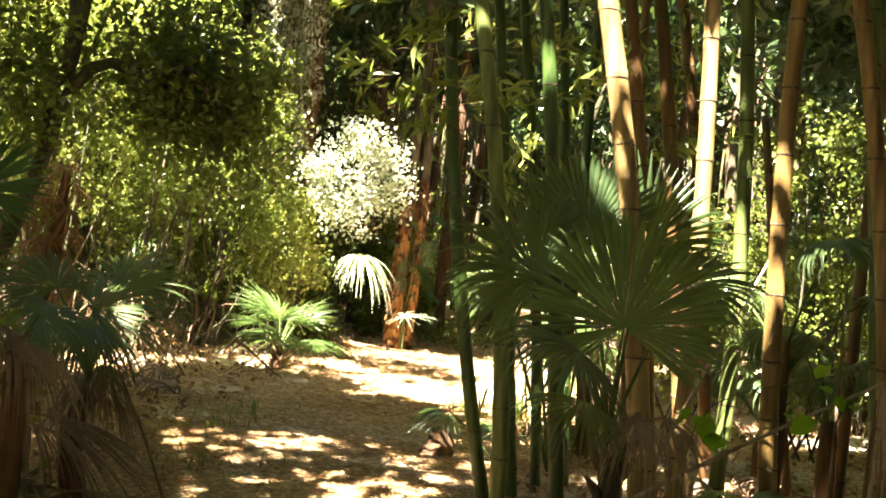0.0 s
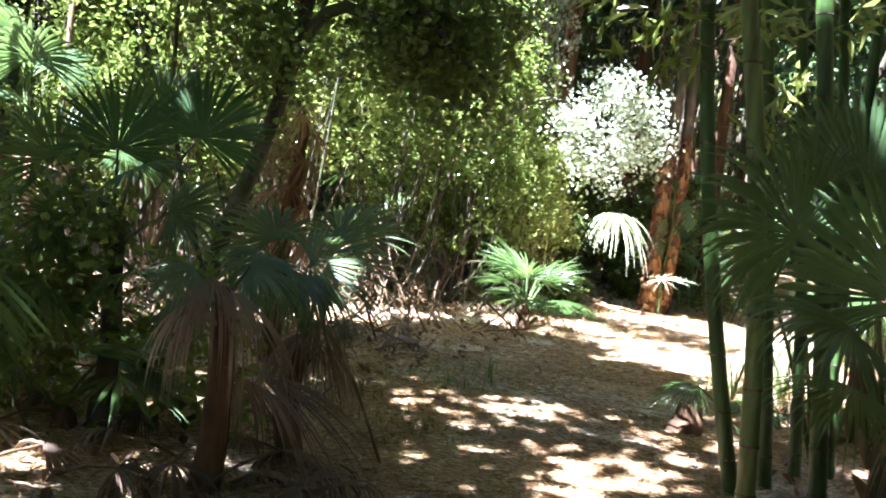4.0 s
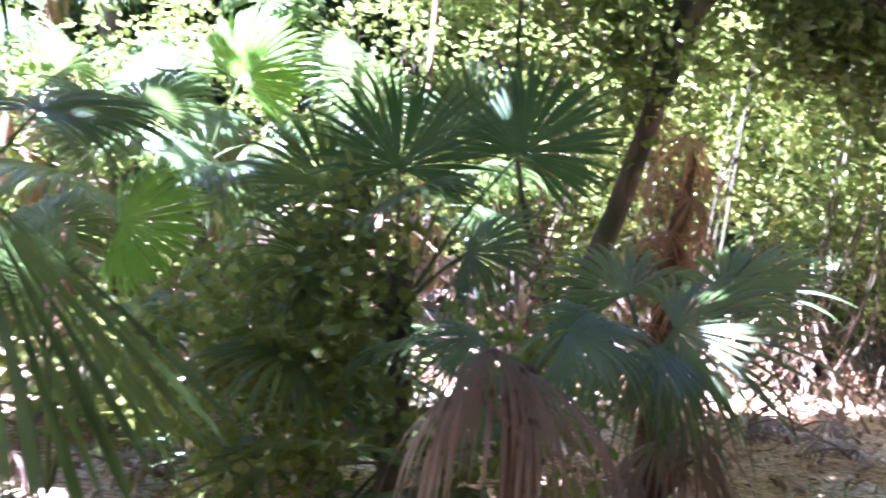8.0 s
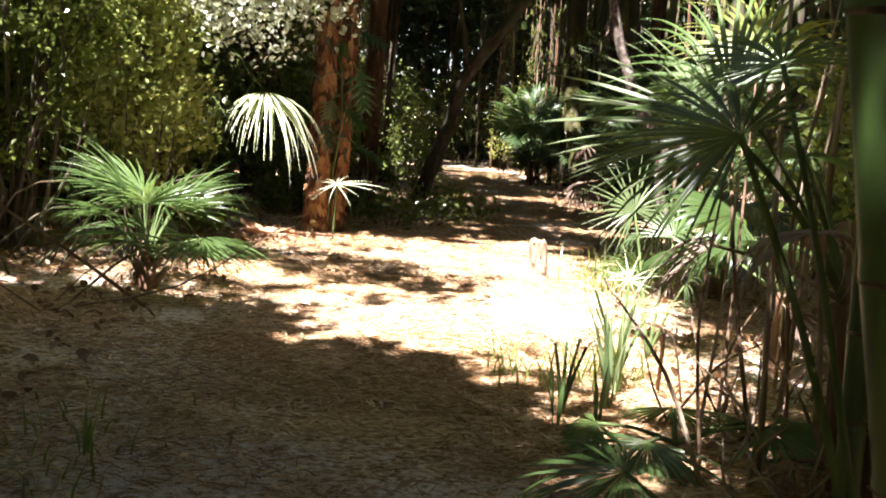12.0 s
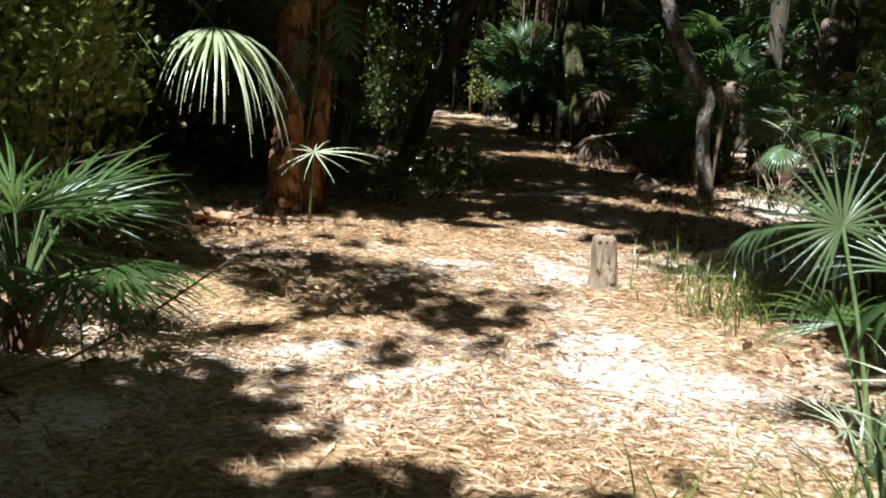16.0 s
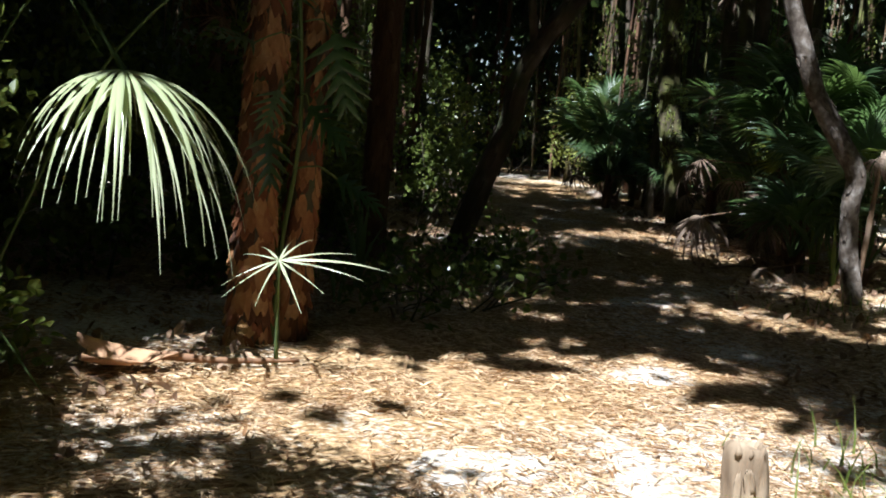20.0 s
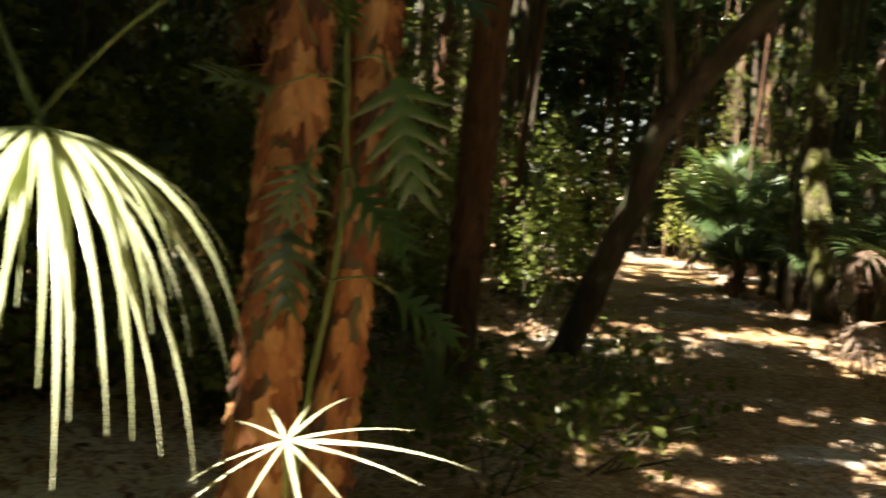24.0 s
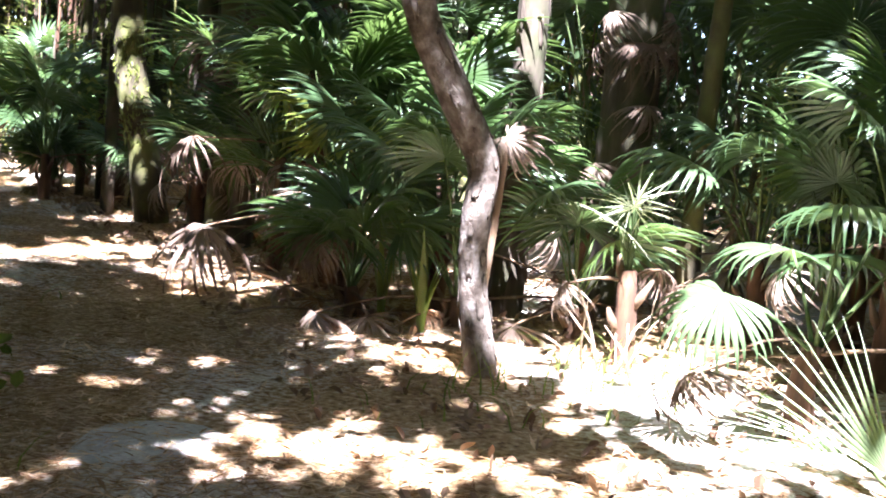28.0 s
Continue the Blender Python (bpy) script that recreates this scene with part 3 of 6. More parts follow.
def limb(t, points, radii, mat, seed=1, name="limb"):
    o = np.array(t.matrix_world.translation)
    v, f = tube(smooth_line(np.array(points, float) - o, 14), radii, 8, 0.06, seed)
    return part(name, meshed(name, v, f, mat), t)


def leaves(t, centres, mat, size, seed, name="foliage", up=0.5, narrow=0.45, label="", oval=False):
    o = np.array(t.matrix_world.translation)
    return part(name, leaf_cloud(name, mat, np.asarray(centres) - o, size, seed, up, narrow, oval=oval), t, label=label)

# ---- bamboo clump beside the trail ----


def culm(foot, bow, lean, diameter, mat, label, seed, height=7.5, gap=0.42, twigs=0):
    """A bamboo stem with its swollen, ringed joints. lean: run per metre of height; bow: how far it bends."""
    g = np.random.default_rng(seed)
    x, y = foot
    t = thing("bamboo_culm", x, y, relief(x, y) - 0.03, label, "bamboo", "bamboo clump")
    zs = [0.0]
    step = gap * 0.55
    while zs[-1] < height:
        zs.append(zs[-1] + step * g.uniform(0.92, 1.08))
        step = min(gap, step * 1.18)

    def at(z):
        k = z / 3.5
        return np.array((lean[0] * z + bow[0] * k * k, lean[1] * z + bow[1] * k * k, z))

    pts, rad = [], []
    for a, b in zip(zs, zs[1:]):
        for u, s in ((0, 1.0), (0.05, 1.05), (0.1, 0.97), (0.5, 0.96), (0.92, 0.99)):
            z = a + (b - a) * u
            pts.append(at(z))
            rad.append(diameter / 2 * (1.06 - 0.045 * z) * s)
    pts = np.array(pts)
    v, f = tube(pts, [1], 14)
    c = np.repeat(pts, 14, axis=0)
    v = c + (v - c) * np.repeat(rad, 14)[:, None]
    part("stem", meshed("stem", v, f, mat), t)
    for z in zs[1:]:
        if z < 4.6:
            p = at(z)
            r = diameter / 2 * (1.06 - 0.045 * z)
            w, q = tube([p + (0, 0, d) for d in (-0.008, -0.003, 0.003, 0.008)], [r * 0.99, r * 1.055, r * 1.045, r * 0.99], 14, 0.015, seed)
            part("joint", meshed("joint", w, q, M_NODE), t)
    for k in range(twigs):
        z = g.uniform(1.9, 3.9)
        a = g.uniform(0, 6.28)
        b, d = at(z), np.array((math.cos(a), math.sin(a), g.uniform(0.1, 0.5)))
        end = b + d * g.uniform(0.4, 0.9)
        w, q = tube(smooth_line([b, (b + end) / 2 + (0, 0, 0.08), end - (0, 0, 0.08)], 6), [0.006, 0.002], 5)
        tw = part("twig", meshed("twig", w, q, M_STEM), t)
        c = clumped(g, [b + d * s for s in (0.4, 0.55, 0.7, 0.8)] + [end], 6, 0.06)
        part("twig_leaves", leaf_cloud("twig_leaves", M_LEAF_LIME, c, 0.16, seed + k, 0.3, 0.16, drop=(d[0], d[1], -0.8)), tw)
    return t


GREEN, TAN, BROWN, OLIVE, GOLDEN = M_BAMBOO
edge = culm((2.99, 2.79), (0.25, -0.14), (-0.221, 0.119), 0.096, GREEN, "dark green bamboo stem at the edge of the trail", 21, twigs=2)
g = np.random.default_rng(2121)
for z, reach, swing in ((3.3, 0.9, 0.1), (3.1, 0.62, -0.15), (2.95, 0.8, 0.0), (2.75, 0.45, 0.2), (2.62, 0.6, -0.1), (2.5, 0.35, 0.1), (3.2, 0.35, -0.2)):
    b = np.array((-0.4, 0.13, z))
    d = np.array((-0.88 - 0.47 * swing, 0.474 - 0.88 * swing, 0.0))
    line = smooth_line([b, b + d * reach * 0.5 + (0, 0, 0.07), b + d * reach - (0, 0, 0.05)], 8)
    w, q = tube(line, [0.005, 0.003, 0.0015], 5)
    tw = part("twig", meshed("twig", w, q, M_STEM_DRY), edge)
    c = np.concatenate([line[k] + g.normal(0, 0.022, (6, 3)) for k in (3, 5, 7)])
    part("twig_leaves", leaf_cloud("twig_leaves", M_FROND_YELLOW, c, 0.19, 2130 + int(z * 100), 0.3, 0.13, drop=(d[0] * 0.7, d[1] * 0.7, -0.9)), tw)
culm((2.69, 2.15), (-0.32, 0.17), (-0.034, 0.018), 0.102, OLIVE, "grey-green bamboo stem in the clump", 22, twigs=1)
culm((3.31, 2.96), (-0.04, 0.02), (-0.104, 0.056), 0.086, GREEN, "thin dark green bamboo stem", 23, twigs=3)
culm((3.62, 3.13), (-0.14, 0.08), (-0.072, 0.039), 0.081, GREEN, "thin green bamboo stem at the back of the clump", 24, twigs=5)
culm((3.19, 2.23), (-0.11, 0.06), (-0.080, 0.043), 0.1, GREEN, "smooth green bamboo stem", 25)
culm((3.98, 3.28), (-0.05, 0.02), (-0.081, 0.043), 0.076, GREEN, "thin green bamboo stem at the back of the clump", 26, twigs=2)
culm((3.46, 1.74), (-0.26, 0.14), (-0.073, 0.039), 0.143, TAN, "thick sunlit tan bamboo stem with brown blotches", 27)
culm((4.29, 2.66), (-0.09, 0.05), (-0.098, 0.053), 0.105, BROWN, "brown bamboo stem in shade", 28, twigs=4)
culm((4.63, 2.71), (-0.11, 0.06), (-0.096, 0.051), 0.115, BROWN, "brown bamboo stem in shade", 29)
culm((4.02, 2.12), (-0.14, 0.08), (0.021, -0.011), 0.119, TAN, "peeling pinkish tan bamboo stem", 30)
culm((4.55, 2.30), (-0.24, 0.13), (0.040, -0.022), 0.112, OLIVE, "yellow-green bamboo stem in the clump", 31)
culm((4.44, 1.67), (0.14, -0.08), (-0.079, 0.042), 0.12, GOLDEN, "golden-brown bamboo stem with dark joints", 32)
culm((4.76, 1.05), (-0.32, 0.17), (-0.033, 0.018), 0.11, GOLDEN, "weathered golden-brown bamboo stem", 33)
culm((5.20, 3.08), (-0.14, 0.07), (-0.090, 0.049), 0.1, BROWN, "dark brown bamboo stem at the back of the clump", 34)
culm((5.95, 2.45), (0.00, 0.00), (0.004, -0.002), 0.1, BROWN, "dark brown bamboo stem beside fan palms", 35)
culm((5.25, 2.26), (0.00, 0.00), (-0.144, 0.078), 0.065, BROWN, "broken-off dead bamboo stem", 36, height=2.9)
culm((5.4, 1.6), (0.0, 0.0), (-0.04, 0.1), 0.1, OLIVE, "olive bamboo stem at the clump's side", 37)
culm((5.0, 3.9), (0.0, 0.0), (-0.02, 0.06), 0.09, BROWN, "dark brown bamboo stem at the back of the clump", 38, twigs=6)
culm((4.4, 4.0), (0.0, 0.0), (0.02, 0.05), 0.09, GREEN, "green bamboo stem at the back of the clump", 39, twigs=9)

# fans among the bamboo; a spot is given by its place, the fan by where it points and faces
bp = thing("fan_palm", 3.05, 1.6, 0.0, "dark green fan palm with long drooping tips among bamboo", "palm")
v, f = tube(smooth_line([(0, 0, -0.1), (0.02, 0, 0.35), (-0.02, -0.05, 0.75)], 8), [0.09, 0.08, 0.06], 9, 0.1, 5)
part("stem", meshed("stem", v, f, M_BARK), bp)
boots(bp, 0.7, 0.07, 9, np.random.default_rng(3))
CROWN = (3.03, 1.6, 0.72)
weep(bp, CROWN, (2.84, 1.32, 1.36), (0.02, 0.1, 1), (-0.6, -0.75, 0.2), M_FROND, 0.68, segs=50, spread=262, split=0.8, sag=0.1, fold=0.12, taper=0.16, tip=1.3, ragged=0.02, seed=151)
weep(bp, CROWN, (2.5, 1.72, 1.58), (-0.55, 0.1, 0.75), (-0.3, -0.75, 0.6), M_FROND_BLUE, 0.72, segs=40, spread=230, split=0.55, sag=0.75, taper=0.2, tip=0.8, ragged=0.05, seed=152)
weep(bp, CROWN, (3.0, 1.95, 1.85), (-0.35, 0.3, 0.9), (-0.6, -0.7, 0.3), M_FROND_BLUE, 0.62, segs=40, spread=210, split=0.7, sag=0.1, taper=0.18, tip=0.3, seed=153)
weep(bp, CROWN, (3.4, 1.9, 1.82), (0.35, 0.0, 0.9), (-0.35, -0.85, 0.2), M_FROND, 0.62, segs=40, spread=220, split=0.62, sag=0.15, taper=0.2, tip=0.5, seed=154)
weep(bp, CROWN, (3.55, 1.65, 1.62), (0.75, -0.3, 0.45), (-0.4, -0.5, 0.75), M_FROND_BLUE, 0.6, segs=36, spread=220, split=0.5, sag=0.9, taper=0.2, tip=0.5, seed=155)
weep(bp, CROWN, (2.62, 1.38, 1.2), (-0.7, -0.35, 0.15), (0.0, -0.5, 0.85), M_FROND_BLUE, 0.7, segs=36, spread=220, split=0.42, sag=1.2, taper=0.2, tip=0.6, ragged=0.1, seed=156)
weep(bp, CROWN, (2.72, 1.42, 0.92), (-0.45, -0.45, 0.0), (0.0, -0.4, 0.9), M_FROND, 0.62, segs=32, spread=200, split=0.36, sag=1.4, taper=0.2, ragged=0.1, seed=157)
weep(bp, CROWN, (2.95, 1.25, 0.9), (-0.2, -0.4, -0.4), (-0.3, -0.6, 0.6), M_FROND_DEAD, 0.62, dry=True, segs=24, spread=120, split=0.35, sag=2.5, ragged=0.3, seed=158)
weep(bp, CROWN, (3.22, 1.35, 0.86), (0.3, -0.35, -0.4), (-0.3, -0.6, 0.6), M_FROND_DEAD, 0.58, dry=True, segs=24, spread=120, split=0.35, sag=2.5, ragged=0.3, seed=159)
palm(4.85, 2.1, 6, 0.7, 0.5, "blue", "blue-green fan palm behind the bamboo", 61, stem=1.3, rise=(0, 60))
palm(5.5, 2.2, 7, 0.55, 0.45, "blue", "blue-green fan palm in bamboo shade", 62, stem=0.7)
palm(5.9, 3.2, 7, 0.6, 0.5, "blue", "blue-green fan palm in bamboo shade", 63, stem=0.5)
palm(4.05, 1.55, 6, 0.3, 0.26, "pale", "small pale plant with strap leaves at a bamboo foot", 64, stem=0.1, name="strap_leaf_plant", rise=(30, 80))

# ---- the thicket across from the bamboo ----
BEHIND = [(7.4, 4.3, 0.9, 3.6), (8.6, 3.4, 1.0, 4.2), (6.9, 5.4, 0.7, 2.6), (9.4, 5.2, 1.1, 4.4), (10.2, 2.6, 1.2, 4.6), (8.0, 1.6, 0.9, 3.0)]
tx = thing("fan_palm", 0.42, 3.1, 0.0, "low fan palm with split blue-green fans", "palm")
v, f = tube(smooth_line([(0, 0, -0.1), (-0.1, 0, 0.3), (-0.05, -0.1, 0.65)], 8), [0.08, 0.07, 0.05], 9, 0.1, 6)
part("stem", meshed("stem", v, f, M_BARK_RED), tx)
TOP = (0.38, 3.05, 0.7)
weep(tx, TOP, (0.36, 3.0, 1.12), (0.93, -0.22, 0.14), (-0.12, -0.62, 0.75), M_FROND, 0.7, segs=38, spread=235, split=0.36, sag=0.35, fold=0.1, taper=0.25, tip=0.35, ragged=0.1, width=0.9, seed=161)
weep(tx, TOP, (0.3, 2.95, 1.05), (0.25, -0.7, -0.2), (0.1, -0.4, 0.9), M_FROND_BLUE, 0.55, segs=26, spread=170, split=0.42, sag=1.6, taper=0.2, tip=0.4, ragged=0.08, seed=162)
weep(tx, TOP, (0.1, 2.75, 1.12), (-0.75, -0.35, 0.1), (0.1, -0.5, 0.85), M_FROND_BLUE, 0.45, segs=34, spread=200, split=0.38, sag=1.5, taper=0.2, tip=0.8, seed=163)
weep(tx, TOP, (0.55, 3.3, 1.25), (0.5, 0.5, 0.6), (-0.4, -0.5, 0.8), M_FROND, 0.55, segs=32, spread=220, split=0.5, sag=0.5, tip=0.4, seed=164)
weep(tx, TOP, (0.2, 3.35, 1.2), (-0.4, 0.6, 0.5), (0.0, -0.6, 0.8), M_FROND, 0.5, segs=32, spread=220, split=0.5, sag=0.5, tip=0.4, seed=165)
for az, h, size in ((-60, 0.8, 0.55), (-20, 0.66, 0.6), (-110, 0.72, 0.5), (20, 0.6, 0.55), (80, 0.7, 0.5), (-150, 0.6, 0.5)):
    a = radians(az)
    c, d = math.cos(a), math.sin(a)
    weep(tx, (0.38, 3.05, h - 0.1), (0.38 + 0.1 * c, 3.05 + 0.1 * d, h), (c, d, -0.3), (0.4 * c, 0.4 * d, 1), M_FROND_DEAD, size, dry=True, segs=18, spread=130, split=0.3, sag=3.0, ragged=0.35, seed=az + 400)
dx = thing("dead_palm_skirt", -0.12, 2.42, 0.0, "brown dead palm fronds hanging to the ground", "dead palm")
v, f = tube(smooth_line([(0, 0, -0.1), (0.03, 0.03, 0.5), (0.0, 0.0, 1.0)], 8), [0.09, 0.07, 0.045], 9, 0.1, 7)
part("stem", meshed("stem", v, f, M_BARK_RED), dx)
weep(dx, (-0.12, 2.42, 0.9), (-0.2, 2.28, 1.06), (0.1, -0.7, -0.1), (0.0, -0.3, 1), M_FROND_DEAD, 0.62, dry=True, segs=26, spread=125, split=0.42, sag=4.6, taper=0.1, ragged=0.3, width=0.9, seed=171)
weep(dx, (-0.12, 2.42, 0.85), (-0.1, 2.3, 1.0), (0.55, -0.5, -0.3), (0.2, -0.3, 1), M_FROND_DEAD, 0.8, dry=True, segs=22, spread=90, split=0.36, sag=3.2, taper=0.1, ragged=0.35, width=0.9, seed=172)
weep(dx, (-0.12, 2.42, 0.8), (-0.28, 2.3, 0.92), (-0.5, -0.5, -0.3), (-0.2, -0.3, 1), M_FROND_DEAD, 0.55, dry=True, segs=20, spread=100, split=0.36, sag=4.5, ragged=0.35, seed=173)
weep(dx, (-0.12, 2.42, 0.6), (0.05, 2.32, 0.62), (0.85, -0.35, -0.2), (0.1, -0.2, 1), M_FROND_DEAD, 0.9, dry=True, segs=22, spread=90, split=0.4, sag=1.2, ragged=0.3, seed=174)
weep(dx, (-0.12, 2.42, 0.5), (0.0, 2.5, 0.55), (0.6, 0.6, -0.3), (0.1, 0.2, 1), M_FROND_DEAD, 0.7, dry=True, segs=20, spread=110, split=0.4, sag=2.0, ragged=0.3, seed=175)
weep(dx, (-0.12, 2.42, 0.9), (-0.26, 2.5, 1.06), (-0.7, -0.45, 0.05), (0.1, -0.5, 0.9), M_FROND_BLUE, 0.42, segs=30, spread=200, split=0.4, sag=1.8, tip=0.8, seed=176)
weep(dx, (-0.12, 2.42, 0.9), (0.0, 2.55, 1.1), (0.75, -0.3, 0.1), (-0.1, -0.5, 0.9), M_FROND_BLUE, 0.5, segs=32, spread=190, split=0.4, sag=1.5, tip=0.8, seed=177)

vx = thing("vine_covered_palm", -0.68, 3.4, 0.0, "dark upright fan palm smothered in small-leaved vines", "palm")
v, f = tube(smooth_line([(0, 0, -0.1), (0.02, 0.03, 0.6), (-0.02, 0.0, 1.25)], 8), [0.07, 0.06, 0.05], 9, 0.1, 8)
part("stem", meshed("stem", v, f, M_BARK), vx)
HEART = (-0.7, 3.4, 1.0)
for k, (hub, axis, normal, size, sag, split) in enumerate([
        ((-0.72, 3.28, 1.6), (0.0, 0.1, 1), (-0.1, -0.95, 0.2), 0.5, 0.15, 0.5), ((-0.28, 3.6, 1.72), (0.35, 0.15, 0.85), (-0.25, -0.9, 0.3), 0.5, 0.25, 0.62),
        ((-0.62, 3.05, 1.5), (0.3, -0.6, 0.3), (-0.1, -0.4, 0.9), 0.45, 1.3, 0.4), ((-1.0, 3.0, 0.86), (-0.45, -0.5, 0.2), (0.0, -0.4, 0.9), 0.55, 1.6, 0.4),
        ((-0.4, 3.1, 1.3), (0.7, -0.3, 0.3), (-0.2, -0.6, 0.7), 0.45, 0.7, 0.45), ((-1.05, 3.5, 1.5), (-0.55, 0.1, 0.8), (0.1, -0.85, 0.4), 0.45, 0.3, 0.5),
        ((-0.5, 3.8, 1.8), (0.1, 0.3, 0.9), (-0.1, -0.9, 0.3), 0.48, 0.2, 0.55), ((-0.95, 3.1, 1.2), (-0.5, -0.4, 0.4), (0.1, -0.7, 0.7), 0.42, 0.8, 0.45),
        ((-0.55, 3.0, 0.95), (0.1, -0.6, 0.3), (0.0, -0.5, 0.8), 0.42, 1.2, 0.4), ((-0.35, 3.15, 0.8), (0.6, -0.4, 0.1), (0.0, -0.5, 0.9), 0.5, 1.4, 0.4)]):
    weep(vx, HEART, hub, axis, normal, M_FROND_DEEP if k < 2 else M_FROND, size, segs=34, spread=225, split=split, sag=sag, taper=0.2, tip=0.3, ragged=0.06, seed=180 + k)
g = np.random.default_rng(77)
leaves(vx, np.vstack([clumped(g, blob(g, 120, (-0.85, 3.05, 0.95), (0.35, 0.22, 0.6)), 8, 0.05), clumped(g, blob(g, 110, (-1.25, 3.2, 0.75), (0.6, 0.35, 0.6)), 9, 0.06), clumped(g, blob(g, 60, (-0.2, 3.6, 0.8), (0.4, 0.3, 0.5)), 8, 0.06)]), M_LEAF, 0.055, 78, "vine_leaves", label="small rounded vine leaves", narrow=0.8, oval=True)

bf = thing("fan_palm", -1.95, 2.1, 0.0, "fan palm with one large drooping dark frond", "palm")
v, f = tube(smooth_line([(0, 0, -0.1), (0.0, 0.1, 0.5), (0.05, 0.1, 1.2)], 8), [0.1, 0.09, 0.06], 9, 0.1, 9)
part("stem", meshed("stem", v, f, M_BARK_RED), bf)
NECK = (-1.9, 2.15, 1.15)
weep(bf, NECK, (-1.47, 1.6, 1.4), (0.42, -0.2, -0.72), (0.2, -0.88, 0.3), M_FROND, 0.92, thick=0.012, segs=34, spread=72, split=0.84, sag=0.25, fold=0.7, taper=0.0, tip=0.6, ragged=0.04, seed=191, label="dark green folded blade with a pale grey underside")
weep(bf, NECK, (-1.75, 1.8, 2.15), (0.55, -0.25, -0.1), (-0.1, -0.4, 1), M_FROND_DEEP, 0.75, segs=36, spread=230, split=0.5, sag=1.4, tip=0.6, seed=192)
weep(bf, NECK, (-2.2, 1.9, 1.6), (-0.6, -0.4, 0.1), (0, -0.5, 1), M_FROND, 0.65, segs=32, spread=220, split=0.5, sag=1.3, tip=0.5, seed=193)
weep(bf, NECK, (-1.85, 2.6, 1.65), (0.3, 0.8, 0.4), (0, -0.5, 1), M_FROND, 0.6, segs=32, spread=220, split=0.5, sag=0.7, tip=0.4, seed=194)
weep(bf, NECK, (-1.7, 1.75, 1.3), (-0.1, -0.3, -0.7), (0.1, -0.8, 0.3), M_FROND_PALE, 0.7, segs=16, spread=50, split=0.35, sag=1.4, tip=0.3, ragged=0.2, seed=195)
vt = thing("vine_thicket", -1.6, 4.2, 0.0, "low tangle of small-leaved vines over dead fronds", "vine")
g = np.random.default_rng(91)
for a, b in (((-2.6, 4.0, 0), (-1.2, 4.6, 1.2)), ((-2.2, 4.9, 0), (-0.8, 3.6, 1.1)), ((-1.0, 3.2, 0), (-2.2, 4.2, 1.0)), ((-1.3, 5.0, 0), (-0.5, 3.8, 0.8)), ((-2.8, 3.4, 0), (-1.9, 4.9, 0.9))):
    a, b = np.array(a, float), np.array(b, float)
    limb(vt, [a, (a + b) / 2 + (0, 0, 0.3), b], [0.009, 0.007, 0.004], M_STEM_DRY, 92, "stem")
leaves(vt, np.vstack([clumped(g, blob(g, 90, (-1.5, 4.3, 0.65), (0.9, 0.7, 0.75)), 8, 0.09), clumped(g, blob(g, 40, (-2.5, 4.6, 0.4), (0.7, 0.8, 0.5)), 8, 0.09), clumped(g, blob(g, 40, (-0.3, 3.6, 0.3), (0.7, 0.6, 0.4)), 8, 0.09)]), M_LEAF, 0.085, 93, "leaves", narrow=0.75, oval=True)
lm = thing("fan_palm", -2.2, 3.6, 0.0, "young fan palm with sunlit lime fans", "palm")
for hub, axis, up, kind, size in [((-1.75, 3.1, 1.28), (0.6, -0.1, 0.15), (-0.2, -0.9, 0.5), "lime", 0.36), ((-2.1, 3.2, 1.0), (-0.6, -0.4, 0.5), (-0.2, -0.8, 0.6), "green", 0.4), ((-2.4, 3.8, 1.2), (-0.4, 0.5, 0.7), (0, -0.8, 0.7), "green", 0.4), ((-1.9, 3.4, 0.8), (0.6, -0.3, 0.3), (0, -0.8, 0.7), "green", 0.4)]:
    frond(lm, (0, 0, 0.05), np.array(hub) - (-2.2, 3.6, 0), axis, up, kind, size)
for i, (x, y, st, kind) in enumerate([(-4.1, 7.4, 1.6, "cabbage"), (-3.4, 8.8, 2.2, "blue"), (-1.7, 8.0, 1.5, "cabbage"), (-5.0, 5.6, 1.8, "blue"), (-5.2, 8.2, 2.6, "cabbage"), (-3.0, 5.9, 0.9, "blue"), (-4.4, 2.2, 1.4, "stiff")]):
    palm(x, y, 10, 0.9, 0.75, kind, "tall fan palm in the sunlit thicket", 490 + i, stem=st, rise=(-10, 80), dead=3, group="tall thicket palms")
l2 = thing("fan_palm", -2.9, 6.9, 0.0, "tall fan palm with glowing lime fans", "palm")
v, f = tube(smooth_line([(0, 0, -0.1), (0.05, 0, 0.8), (0.1, -0.1, 1.7)], 8), [0.1, 0.09, 0.07], 9, 0.1, 10)
part("stem", meshed("stem", v, f, M_BARK), l2)
for hub, axis, up, kind, size in [((-2.5, 6.4, 2.25), (0.3, 0.0, 0.7), (-0.1, -1, 0.3), "lime", 0.6), ((-2.7, 6.3, 2.0), (-0.8, -0.2, 0.1), (0, -0.5, 1), "split", 0.5), ((-2.4, 6.5, 1.8), (0.7, -0.3, 0.1), (0, -0.6, 1), "cabbage", 0.5), ((-3.3, 7.0, 2.2), (-0.6, 0.1, 0.6), (0, -0.8, 0.5), "green", 0.6), ((-2.6, 6.4, 1.5), (0.1, -0.6, -0.4), (0, -0.7, 0.8), "pale", 0.55)]:
    frond(l2, (0.1, -0.1, 1.65), np.array(hub) - (-2.9, 6.9, 0), axis, up, kind, size)

